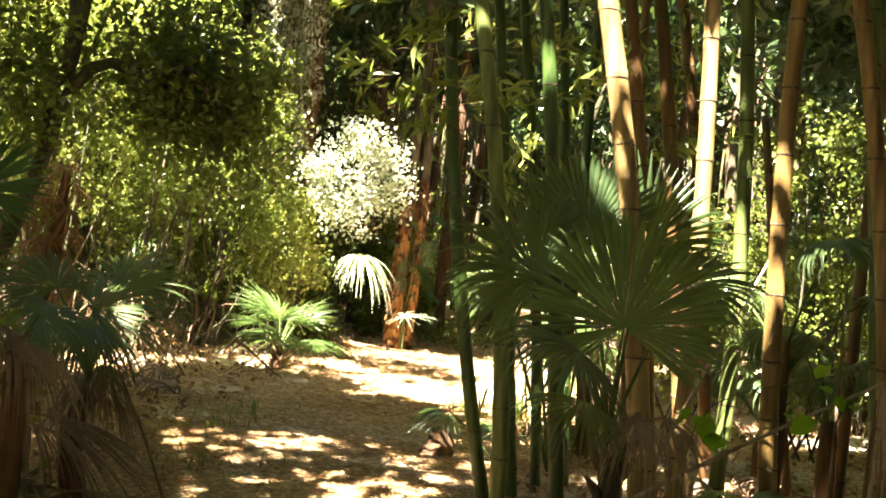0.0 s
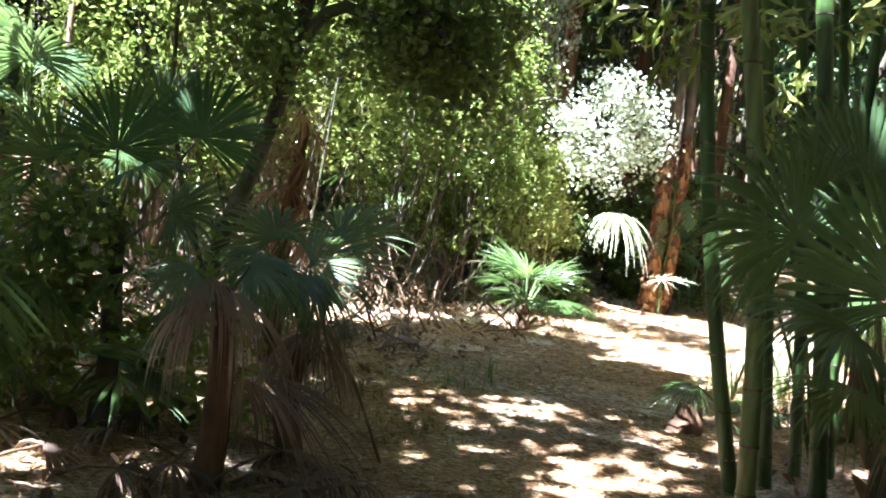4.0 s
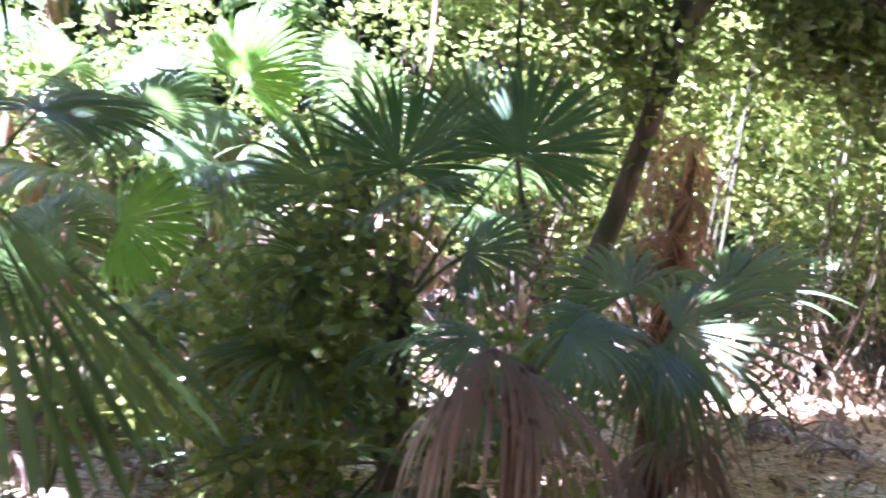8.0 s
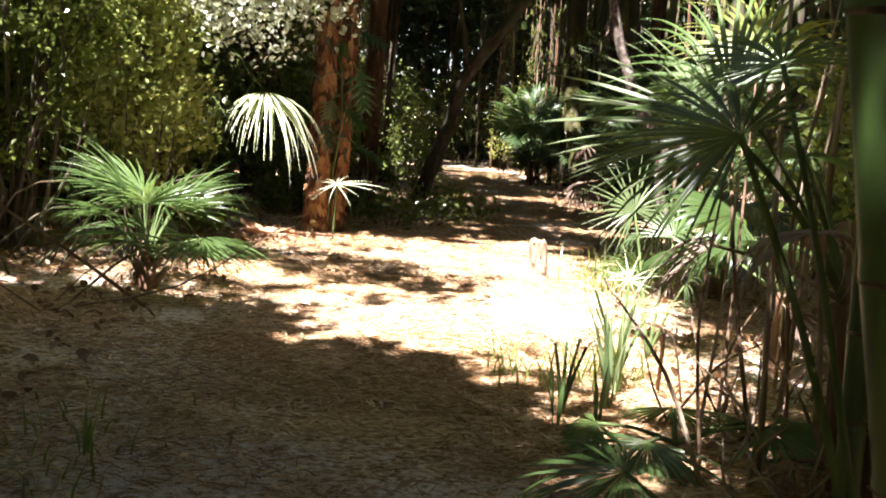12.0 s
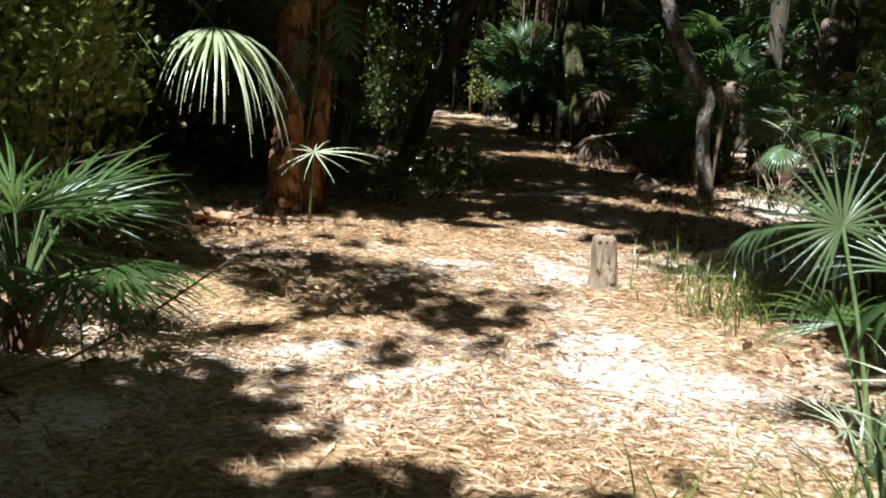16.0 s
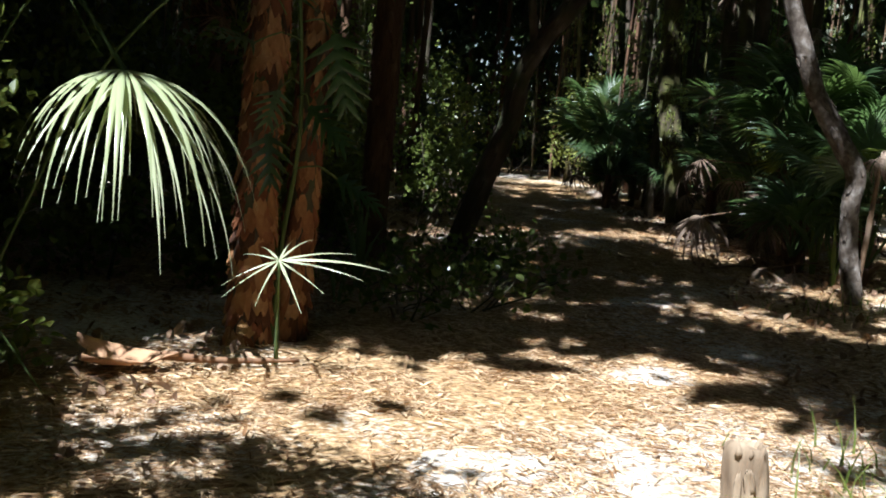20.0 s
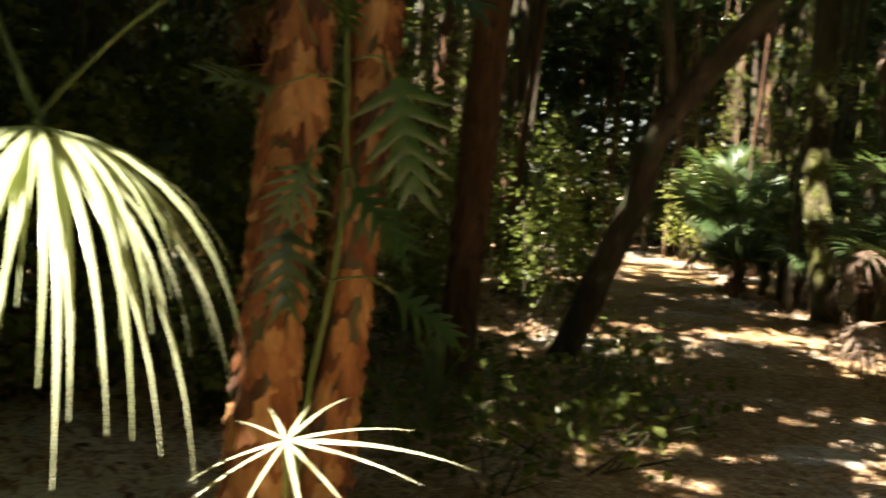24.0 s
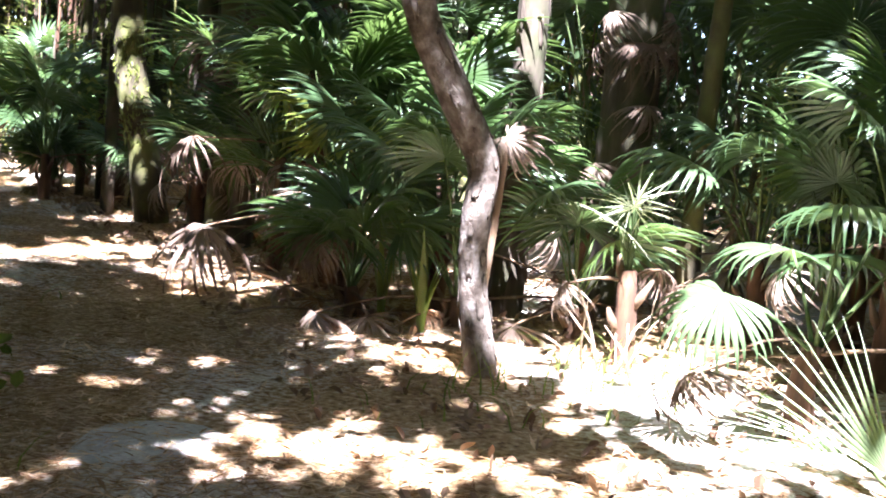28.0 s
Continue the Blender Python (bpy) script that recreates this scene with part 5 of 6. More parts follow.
LOBED = [lobed("leaf", M_FROND_DEEP, 1.0, 6, 1), lobed("leaf", M_FROND_BLUE, 1.0, 5, 2)]
cv = thing("climbing_vine", 7.25, 12.8, 0.0, "climbing vine with deeply lobed leaves on the paperbark trunks", "vine")
v, f = tube(smooth_line([(-0.05, -0.02, 0), (0.0, 0.03, 0.6), (0.06, 0.0, 1.3), (0.0, 0.02, 2.2)], 12), [0.018, 0.014, 0.012], 6)
part("stem", meshed("stem", v, f, M_STEM), cv)
for at, axis, up, size, k in [((7.12, 12.72, 1.5), (-0.3, -0.4, -0.4), (-0.3, -0.8, 0.6), 0.3, 1), ((7.45, 12.7, 1.85), (0.15, -0.15, -0.9), (-0.4, -0.9, 0.1), 0.48, 0), ((7.3, 12.68, 1.42), (0.5, -0.3, -0.5), (-0.2, -0.8, 0.5), 0.34, 0), ((7.05, 12.66, 1.25), (-0.1, -0.4, -0.6), (-0.3, -0.9, 0.4), 0.34, 1),
                              ((7.6, 12.85, 1.0), (0.6, -0.1, -0.3), (-0.1, -0.7, 0.8), 0.36, 0), ((6.95, 12.7, 1.75), (-0.6, -0.3, 0.1), (0, -0.6, 0.8), 0.3, 1), ((7.2, 12.65, 2.0), (-0.2, -0.5, 0.3), (-0.2, -0.8, 0.6), 0.32, 0), ((7.5, 12.8, 2.3), (0.4, -0.3, -0.2), (-0.2, -0.7, 0.6), 0.36, 0)]:
    b, h = np.array((0.03, 0.0, at[2] + 0.05)), np.array(at) - (7.25, 12.8, 0)
    v, f = tube(smooth_line([b, (b + h) / 2 + (0, -0.03, 0.05), h], 5), [0.006, 0.005], 5)
    stalk = part("leaf_stalk", meshed("leaf_stalk", v, f, M_STEM), cv)
    part("leaf", LOBED[k], stalk, orient(h, axis, up) @ Matrix.Scale(size, 4))


def swords(x, y, n, height, width, mat, label, seed, spread=0.35, name="strap_leaf_plant"):
    """A plant of upright strap leaves, each a part."""
    g = np.random.default_rng(seed)
    t = thing(name, x, y, relief(x, y), label, "plant")
    for _ in range(n):
        a, h, o = g.uniform(0, 6.283), height * g.uniform(0.6, 1.15), g.uniform(0.1, spread)
        d, s = np.array((math.cos(a), math.sin(a), 0)), np.array((-math.sin(a), math.cos(a), 0))
        vv, ff = [], []
        for u in (0, 0.2, 0.4, 0.6, 0.8, 1.0):
            c = d * (0.02 + o * h * u * u) + (0, 0, h * (u - 0.3 * o * u * u))
            w = width * (0.5 + u * 1.2 if u < 0.4 else 1.63 * (1 - u)) + 0.001
            vv += [c - s * w, c - d * w * 0.4, c + s * w]
        for j in range(5):
            ff += [(3 * j, 3 * j + 1, 3 * j + 4, 3 * j + 3), (3 * j + 1, 3 * j + 2, 3 * j + 5, 3 * j + 4)]
        part("leaf", meshed("leaf", vv, ff, mat), t)
    return t


def brush(x, y, n, size, mat, label, seed, rise=0.7):
    """A tangle of dead sticks, each a part."""
    g = np.random.default_rng(seed)
    t = thing("dead_brush", x, y, relief(x, y), label, "dead brush")
    for _ in range(n):
        a, h = g.uniform(0, 6.283), size * g.uniform(0.4, 1.2)
        b = np.array((g.normal(0, size * 0.25), g.normal(0, size * 0.25), -0.02))
        e = b + np.array((math.cos(a) * h * (1 - rise * g.uniform(0.3, 1)), math.sin(a) * h * (1 - rise * g.uniform(0.3, 1)), h * rise * g.uniform(0.4, 1.2)))
        m = (b + e) / 2 + g.normal(0, size * 0.08, 3)
        m[2] = abs(m[2])
        r = g.uniform(0.004, 0.011)
        vv, ff = tube(smooth_line([b, m, e], 7), [r * 1.3, r, r * 0.5], 5)
        part("stick", meshed("stick", vv, ff, mat), t)
    return t


swords(4.95, 5.75, 7, 0.62, 0.018, M_FROND_PALE, "young palm with tall narrow sword leaves", 808)
swords(4.47, 5.58, 4, 0.4, 0.012, M_FROND, "thin young palm with sword leaves", 801)
swords(5.2, 5.95, 5, 0.5, 0.014, M_FROND_PALE, "young palm with narrow sword leaves", 802)
swords(4.75, 5.6, 3, 0.35, 0.012, M_FROND, "thin young palm with sword leaves", 803)
swords(8.68, 14.49, 9, 0.66, 0.034, M_FROND_PALE, "dark strap-leaved plant by the paperbark", 804)
swords(8.2, 13.9, 6, 0.4, 0.026, M_FROND_PALE, "dark strap-leaved plant by the paperbark", 805)
swords(10.6, 15.5, 5, 0.3, 0.016, M_FROND, "low strap-leaved plant at the path's edge", 806)
swords(2.4, 5.95, 5, 0.22, 0.01, M_FROND_PALE, "pale seedling in the shaded straw", 807)
brush(4.75, 4.45, 12, 0.9, M_DEADWOOD, "tangle of dead grey sticks by the bamboo", 811)
brush(5.4, 5.4, 12, 0.9, M_STEM_DRY, "dry brown stalks at the glade's edge", 812)
brush(13.7, 12.6, 12, 0.7, M_DEADWOOD, "pale dead stalks in the sun", 813)
brush(13.1, 11.6, 9, 0.6, M_DEADWOOD, "pale dead stalks in the sun", 814)
brush(0.9, 7.0, 14, 1.6, M_STEM_DRY, "dry sticks under the leaning tree", 815)
brush(2.0, 9.6, 22, 1.5, M_STEM_DRY, "dry sticks at the thicket's foot", 816)
brush(0.6, 8.9, 26, 1.6, M_STEM_DRY, "dry sticks at the thicket's foot", 818)
brush(-0.6, 8.3, 22, 1.6, M_BARK, "dark tangled sticks at the thicket's foot", 819)
brush(3.1, 10.6, 22, 1.5, M_BARK, "dark tangled sticks at the thicket's foot", 820)
for i, (x, y) in enumerate([(0.2, 7.2), (1.3, 7.9), (-0.6, 6.8), (2.3, 8.9), (0.9, 8.3), (-1.6, 7.4)]):
    brush(x, y, 24, 1.9, M_STEM_DRY, "tangle of dry brown sticks under the leaves", 880 + i, rise=0.5)
brush(-2.4, 4.6, 14, 1.0, M_STEM_DRY, "fallen dry stalks under the palms", 817, rise=0.25)
cr = thing("arching_palm_frond", 4.15, 3.75, 0.0, "long arching palm frond over the trail's edge", "palm")
frond(cr, (0, 0, 0), np.array((3.68, 4.03, 1.41)) - (4.15, 3.75, 0), (-0.3, 0.75, 0.35), (-0.6, -0.3, 0.9), "split", 0.62, thick=0.014)
frond(cr, (0, 0, 0), np.array((4.05, 4.2, 1.65)) - (4.15, 3.75, 0), (0.2, 0.7, 0.4), (-0.5, -0.1, 1), "split", 0.55, thick=0.012)
frond(cr, (0, 0, 0), np.array((4.3, 4.2, 1.1)) - (4.15, 3.75, 0), (0.3, 0.6, 0.1), (-0.4, -0.4, 1), "dead", 0.6, thick=0.012, dry=True)
lw = thing("low_palm_frond", 3.75, 3.85, 0.0, "green palm frond bent low over the straw", "palm")
frond(lw, (0, 0, 0), np.array((3.36, 4.05, 0.42)) - (3.75, 3.85, 0), (-0.8, 0.5, -0.12), (-0.1, -0.2, 1), "split", 0.5)
shrub(11.2, 17.6, 0.36, 1.35, 28, 16, 0.055, M_LEAF, "bright sunlit shrub beside the path", 821, low=0.3, stems=5)
shrub(9.4, 16.6, 0.4, 1.0, 40, 18, 0.08, M_LEAF, "small shrub under the red-barked tree", 831, low=0.15, stems=5)
shrub(10.2, 18.2, 0.6, 1.8, 36, 16, 0.07, M_LEAF, "shrub in the shade beside the path", 841, low=0.2, stems=5)
shrub(8.3, 16.2, 0.8, 2.2, 70, 18, 0.09, M_LEAF, "shrub in the shade behind the paperbark", 851, low=0.2, stems=5)
for i, (x, y, sp, top) in enumerate([(5.6, 14.6, 0.8, 1.5), (6.6, 15.2, 0.8, 1.8), (7.6, 14.6, 0.5, 0.9), (4.6, 14.0, 0.8, 2.0), (7.4, 16.6, 0.9, 2.0), (9.2, 18.6, 0.9, 2.2), (8.0, 18.4, 0.9, 2.4), (10.6, 20.2, 0.9, 2.2), (12.0, 21.6, 0.9, 2.0), (6.0, 16.8, 1.0, 2.6), (14.2, 22.6, 1.0, 2.6), (15.6, 24.6, 1.0, 2.4), (17.2, 27.6, 1.1, 2.6), (22.4, 27.6, 1.2, 3.0), (21.8, 30.5, 1.2, 3.0), (13.0, 20.0, 0.6, 1.0)]):
    shrub(x, y, sp, top, 60, 16, 0.085, M_LEAF, "dark leafy shrub in the shade behind the glade", 1900 + 7 * i, low=0.05, stems=4, group="shade shrubs")
for i, (x, y) in enumerate([(8.9, 13.9), (9.3, 14.6), (9.9, 14.7), (10.4, 15.1), (9.0, 15.3), (11.4, 16.6), (8.1, 14.6), (9.8, 15.5), (9.5, 14.0), (10.0, 14.2), (8.7, 14.4), (9.2, 13.5), (10.5, 14.6), (10.9, 15.6), (9.7, 16.6), (8.4, 13.4)]):
    shrub(x, y, 0.46, 0.2 + 0.1 * (i % 3), 15, 5, 0.075, M_LEAF, "low green broad-leaved plants at the path's edge", 861 + 5 * i, low=0.03, stems=6, group="ground plants", name="ground_plant")
# vines with larger leaves lit at the glade's corner
lv = thing("hanging_vine", 5.3, 12.9, 0.0, "vine with bright grape-like leaves over the glade's corner", "vine")
g = np.random.default_rng(88)
for a, b in (((5.1, 12.9, 0), (5.0, 12.5, 1.9)), ((5.3, 12.9, 0), (5.8, 12.5, 1.9)), ((5.5, 13.0, 0), (6.8, 12.6, 2.2)), ((4.9, 12.4, 0), (4.5, 11.6, 1.5)), ((4.9, 11.8, 0), (5.1, 11.5, 1.5)), ((4.9, 11.6, 0), (5.3, 11.2, 0.6))):
    a, b = np.array(a), np.array(b)
    limb(lv, [a, (a + b) / 2 + (0, 0.1, 0.4), b, b + (0.2, -0.2, -0.3)], [0.012, 0.009, 0.005, 0.003], M_STEM, 89, "stem")
leaves(lv, np.vstack([clumped(g, blob(g, 34, (5.15, 12.45, 1.5), (0.45, 0.25, 0.5)), 7, 0.08), clumped(g, blob(g, 26, (4.6, 11.8, 0.9), (0.5, 0.4, 0.5)), 5, 0.09), clumped(g, blob(g, 26, (5.1, 11.6, 1.1), (0.25, 0.25, 0.6)), 4, 0.08), clumped(g, blob(g, 40, (5.45, 12.35, 0.3), (0.4, 0.25, 0.25)), 7, 0.06)]), M_LEAF, 0.085, 90, "leaves", narrow=0.85, oval=True)



def heap(x, y, n, reach, size, label, seed, kind="dead"):
    """Dead fronds lying over one another, each a part with its blade."""
    g = np.random.default_rng(seed)
    t = thing("fallen_palm_leaves", x, y, relief(x, y), label, "dead leaves")
    for i in range(n):
        a, r, h = g.uniform(0, 6.283), reach * math.sqrt(g.uniform(0, 1)), g.uniform(0.05, 0.2)
        p, b = np.array((math.cos(i * 2.4) * r, math.sin(i * 2.4) * r, h)), g.uniform(0.3, 0.7)
        d = np.array((math.cos(a), math.sin(a), 0))
        frond(t, p - d * b - (0, 0, h - 0.02), p, (d[0], d[1], g.uniform(-0.2, 0.1)), (g.normal(0, 0.4), g.normal(0, 0.4), 1), kind, size * g.uniform(0.7, 1.2), i, dry=True)
    return t


for i, (x, y, h) in enumerate([(14.2, 14.5, 1.0), (14.9, 15.2, 1.3), (15.6, 16.3, 1.1), (16.3, 17.6, 1.2), (13.9, 14.0, 0.7), (14.6, 14.4, 1.5)]):
    swords(x, y, 8, h, 0.028, (M_FROND_YELLOW, M_FROND)[i % 2], ("yellow-green", "dark green")[i % 2] + " young palm with tall upright blades by the path", 2500 + i, spread=0.3, name="young_palm")
heap(-2.5, 4.3, 9, 0.9, 0.5, "heap of grey-brown dead fronds under the palms", 901)
heap(-2.0, 5.5, 8, 0.8, 0.45, "heap of grey-brown dead fronds under the palms", 902)
heap(-0.3, 2.7, 9, 0.7, 0.5, "dead fronds fallen round the palm's foot", 903)
heap(0.4, 2.0, 6, 0.5, 0.55, "dead fronds fallen round the palm's foot", 904)
heap(3.2, 1.9, 10, 0.55, 0.42, "dry brown fronds heaped at the bamboo's foot", 905)
heap(4.3, 1.9, 9, 0.6, 0.42, "dry brown fronds heaped at the bamboo's foot", 906, "thatch")
heap(5.1, 2.4, 8, 0.6, 0.42, "dry brown fronds heaped at the bamboo's foot", 907)
heap(4.9, 4.3, 6, 0.4, 0.4, "dry brown fronds fallen beside the trail", 908, "thatch")
heap(1.6, 7.2, 7, 0.6, 0.4, "dark dead fronds on the ground before the thicket", 909)
heap(13.9, 14.4, 7, 0.5, 0.3, "dry brown fronds under the path's palms", 910, "thatch")
heap(14.9, 16.4, 7, 0.5, 0.3, "dry brown fronds under the path's palms", 911)
heap(8.8, 16.6, 6, 0.6, 0.4, "dry brown fronds under the red-barked tree", 912)


def pole(a, b, r, mat, label, seed):
    """A stick leaning between two places."""
    a, b = np.array(a, float), np.array(b, float)
    t = thing("fallen_stick", *a, label, "stick")
    v, f = tube(smooth_line([(0, 0, 0), (b - a) / 2 + (0, 0, 0.03), b - a], 9), [r, r * 0.9, r * 0.7], 8, 0.06, seed)
    part("body", meshed("body", v, f, mat), t)


pole((2.6, 1.72, 0.0), (4.78, 0.95, 1.27), 0.014, M_DEADWOOD, "thin grey stick leaning through the bamboo", 921)
pole((3.3, 1.82, 0.0), (4.6, 1.9, 2.1), 0.013, M_DEADWOOD, "thin pale stick leaning against the bamboo", 922)
pole((4.5, 1.25, 0.0), (5.2, 1.9, 1.75), 0.012, M_STEM_DRY, "thin brown stick leaning against the bamboo", 923)
pole((0.9, 3.1, 0.0), (0.5, 2.7, 0.75), 0.01, M_STEM_DRY, "bent dry stalk below the fan palm", 924)
hd = thing("hanging_dead_frond", 4.2, 0.75, 0.0, "grey dead palm frond hanging beside a bamboo stem", "dead palm")
weep(hd, (4.35, 0.9, 0.0), (4.03, 0.57, 1.2), (-0.1, -0.3, -0.4), (-0.5, -0.7, 0.4), M_FROND_DEAD, 0.8, dry=True, segs=16, spread=50, split=0.4, sag=4.0, ragged=0.3, seed=301)
weep(hd, (4.35, 0.9, 0.0), (4.15, 0.7, 1.1), (0.25, -0.2, -0.4), (-0.4, -0.7, 0.4), M_FROND_DEAD, 0.7, dry=True, segs=14, spread=50, split=0.4, sag=4.0, ragged=0.3, seed=302)
hv = thing("heart_leaf_vine", 3.5, 1.4, 0.0, "thin vine with heart-shaped leaves on a leaning stick", "vine")
limb(hv, [(3.5, 1.45, 0.0), (3.47, 1.33, 0.88), (4.1, 1.1, 1.15), (4.5, 1.0, 1.25)], [0.005, 0.004, 0.003], M_STEM, 925, "stem")
g = np.random.default_rng(94)
leaves(hv, np.vstack([clumped(g, [(3.46, 1.3, 0.86), (3.3, 1.33, 0.9), (3.6, 1.3, 0.75), (4.12, 1.06, 1.1), (4.3, 1.05, 1.05), (4.0, 1.12, 0.9)], 2, 0.06)]), M_FROND_LIME, 0.13, 95, "leaves", narrow=0.9, oval=True)
for i, (x, y, h) in enumerate([(8.4, 17.4, 2.6)]):
    tp = trunk("thatched_palm", [(x, y, -0.1), (x, y, 2), (x + 0.1, y, 8)], [0.15, 0.14, 0.11], M_BARK_RED, "palm trunk with orange dead thatch hanging round it", seed=930 + i, fissure=0.1, n=40, group="thatched palms")
    g = np.random.default_rng(935 + i)
    for k in range(9):
        a, z = k * 2.4, h + g.uniform(-0.8, 0.8)
        c, d = math.cos(a), math.sin(a)
        frond(tp, (c * 0.1, d * 0.1, z - 0.1), (c * 0.22, d * 0.22, z), (c, d, -1.4), (1.2 * c, 1.2 * d, 1), "thatch", g.uniform(0.6, 1.0), k, dry=True)

# ---- down the trail ----
LEAN = [(10.9, 16.5, -0.1), (10.92, 16.45, 0.12), (11.01, 16.18, 0.84), (11.06, 15.9, 1.43), (11.0, 15.72, 1.85), (11.06, 15.41, 2.27), (11.22, 15.06, 2.74), (11.5, 14.6, 3.6), (11.8, 14.0, 5.5)]
LEAN_R = [0.15, 0.12, 0.115, 0.11, 0.1, 0.095, 0.09, 0.07, 0.05]
lt = trunk("leaning_tree", LEAN, LEAN_R, M_BARK, "crooked leaning tree beside the path", seed=57, n=80, sides=22, fissure=0.1)
clad(lt, LEAN, LEAN_R, RIDGES, 60, 0.1, 3.0, 57, "bark_ridge")
limb(lt, [(11.03, 15.55, 2.1), (10.7, 15.3, 2.8), (10.3, 15.2, 3.8)], [0.05, 0.035, 0.02], M_BARK, 571)
RED = [(9.55, 15.87, -0.1), (9.54, 15.86, 0.26), (9.56, 15.85, 2.58), (9.6, 15.9, 9)]
rt = trunk("red_barked_tree", RED, [0.15, 0.125, 0.12, 0.1], M_BARK_RED, "straight reddish-brown tree trunk", seed=58, n=70, sides=22, fissure=0.09)
clad(rt, RED, [0.15, 0.125, 0.12, 0.1], FLAKES, 150, 0.1, 3.2, 58, "bark_flake")
MOSSY = [(16.99, 19.32, -0.1), (16.85, 19.4, 0.9), (16.71, 19.52, 1.83), (16.64, 19.57, 3.6), (16.6, 19.6, 9)]
mt = trunk("mossy_tree", MOSSY, [0.2, 0.17, 0.17, 0.16, 0.12], M_BARK_MOSSY, "sunlit mossy palm trunk", seed=59, n=60, sides=20, fissure=0.1)
g = np.random.default_rng(591)
z = np.concatenate([g.uniform(1.0, 1.45, 110), g.uniform(1.5, 2.3, 170), g.uniform(2.6, 3.4, 130)])
a = g.normal(3.9, 0.9, len(z))
line = np.array(MOSSY)
c = np.stack([np.interp(z, line[:, 2], line[:, 0]) - line[0, 0] + 0.17 * np.cos(a), np.interp(z, line[:, 2], line[:, 1]) - line[0, 1] + 0.17 * np.sin(a), z], -1)
tagged(part("moss_fringe", leaf_cloud("moss_fringe", M_LEAF_LIME, c, 0.1, 592, 0.2, 0.2, drop=(0, 0, -2.0)), mt), kind="stuff")
dt = trunk("dark_tree", [(17.35, 18.9, -0.1), (17.3, 18.9, 2), (17.2, 19, 9)], [0.17, 0.15, 0.12], M_BARK, "dark palm trunk beside a mossy one", seed=60, n=50, sides=18, fissure=0.1)
thatch(dt, 2.2, 4.2, 8, 0.8, 601)
WHITE = [(13.06, 13.12, -0.1), (13.06, 13.12, 0.04), (13.01, 13.2, 0.55), (12.92, 13.17, 0.94), (12.92, 13.16, 1.22), (12.66, 13.23, 1.56), (12.37, 13.34, 2.05), (12.0, 13.5, 3.2), (11.8, 13.6, 5)]
WHITE_R = [0.13, 0.092, 0.08, 0.078, 0.085, 0.09, 0.085, 0.07, 0.05]
wt = trunk("pale_crooked_tree", WHITE, WHITE_R, M_BARK_WHITE, "pale crooked tree with rough whitish bark", seed=61, n=80, sides=22, fissure=0.1)
clad(wt, WHITE, WHITE_R, PALE, 70, 0.1, 2.4, 61, "bark_flake")
SHAG = [(15.86, 13.38, -0.1), (15.9, 13.4, 0.9), (15.85, 13.4, 2.5), (15.8, 13.4, 9)]
st = trunk("shaggy_palm_trunk", SHAG, [0.2, 0.2, 0.22, 0.15], M_BARK, "shaggy palm trunk with loose brown thatch", seed=62, n=60, sides=20, fissure=0.14)
thatch(st, 1.3, 3.2, 14, 0.6, 602, 0.2)
for i, (x, y, r, m, w) in enumerate([(16.9, 18.3, 0.13, M_BARK_MOSSY, "mossy"), (16.3, 17.5, 0.11, M_BARK, "dark"), (16.9, 17.1, 0.1, M_BARK_MOSSY, "mossy"), (15.6, 16.2, 0.1, M_BARK_RED, "reddish"), (15.2, 14.0, 0.12, M_BARK, "dark"), (18.6, 21.6, 0.14, M_BARK_RED, "reddish"), (16.7, 15.2, 0.12, M_BARK_MOSSY, "mossy")]):
    pt = trunk("tall_palm", [(x, y, -0.1), (x + 0.05, y, 2), (x, y + 0.1, 8)], [r * 1.2, r, r * 0.8], m, "rough " + w + " palm trunk among the undergrowth", seed=950 + i, n=40, sides=16, fissure=0.12, group="tall palms")
    if m != M_BARK_MOSSY:
        clad(pt, [(x, y, -0.1), (x + 0.05, y, 2), (x, y + 0.1, 8)], [r * 1.2, r, r * 0.8], RIDGES if m == M_BARK else FLAKES, 34, 0.1, 3.4, 970 + i, "bark_ridge")
    if i in (0, 3, 5):
        thatch(pt, 1.7, 3.0, 8, 0.6, 960 + i, r)
PATH_PALMS = [(14.1, 14.7, 11, 0.6, 0.7, "cabbage"),
              (14.5, 15.0, 4, 0.7, 0.65, "sunny"),
              (14.9, 15.5, 11, 0.8, 0.75, "cabbage"),
              (15.9, 16.8, 10, 0.8, 0.75, "palmetto"),
              (14.8, 14.4, 9, 1.0, 0.7, "cabbage"),
              (15.8, 15.0, 9, 1.1, 0.75, "cabbage"),
              (14.6, 13.2, 8, 0.6, 0.6, "cabbage"),
              (13.9, 12.6, 5, 0.35, 0.4, "spiky"),
              (15.3, 16.3, 10, 1.0, 0.65, "palmetto"),
              (16.6, 17.6, 10, 1.2, 0.7, "cabbage"),
              (15.2, 15.6, 9, 1.4, 0.8, "cabbage")]
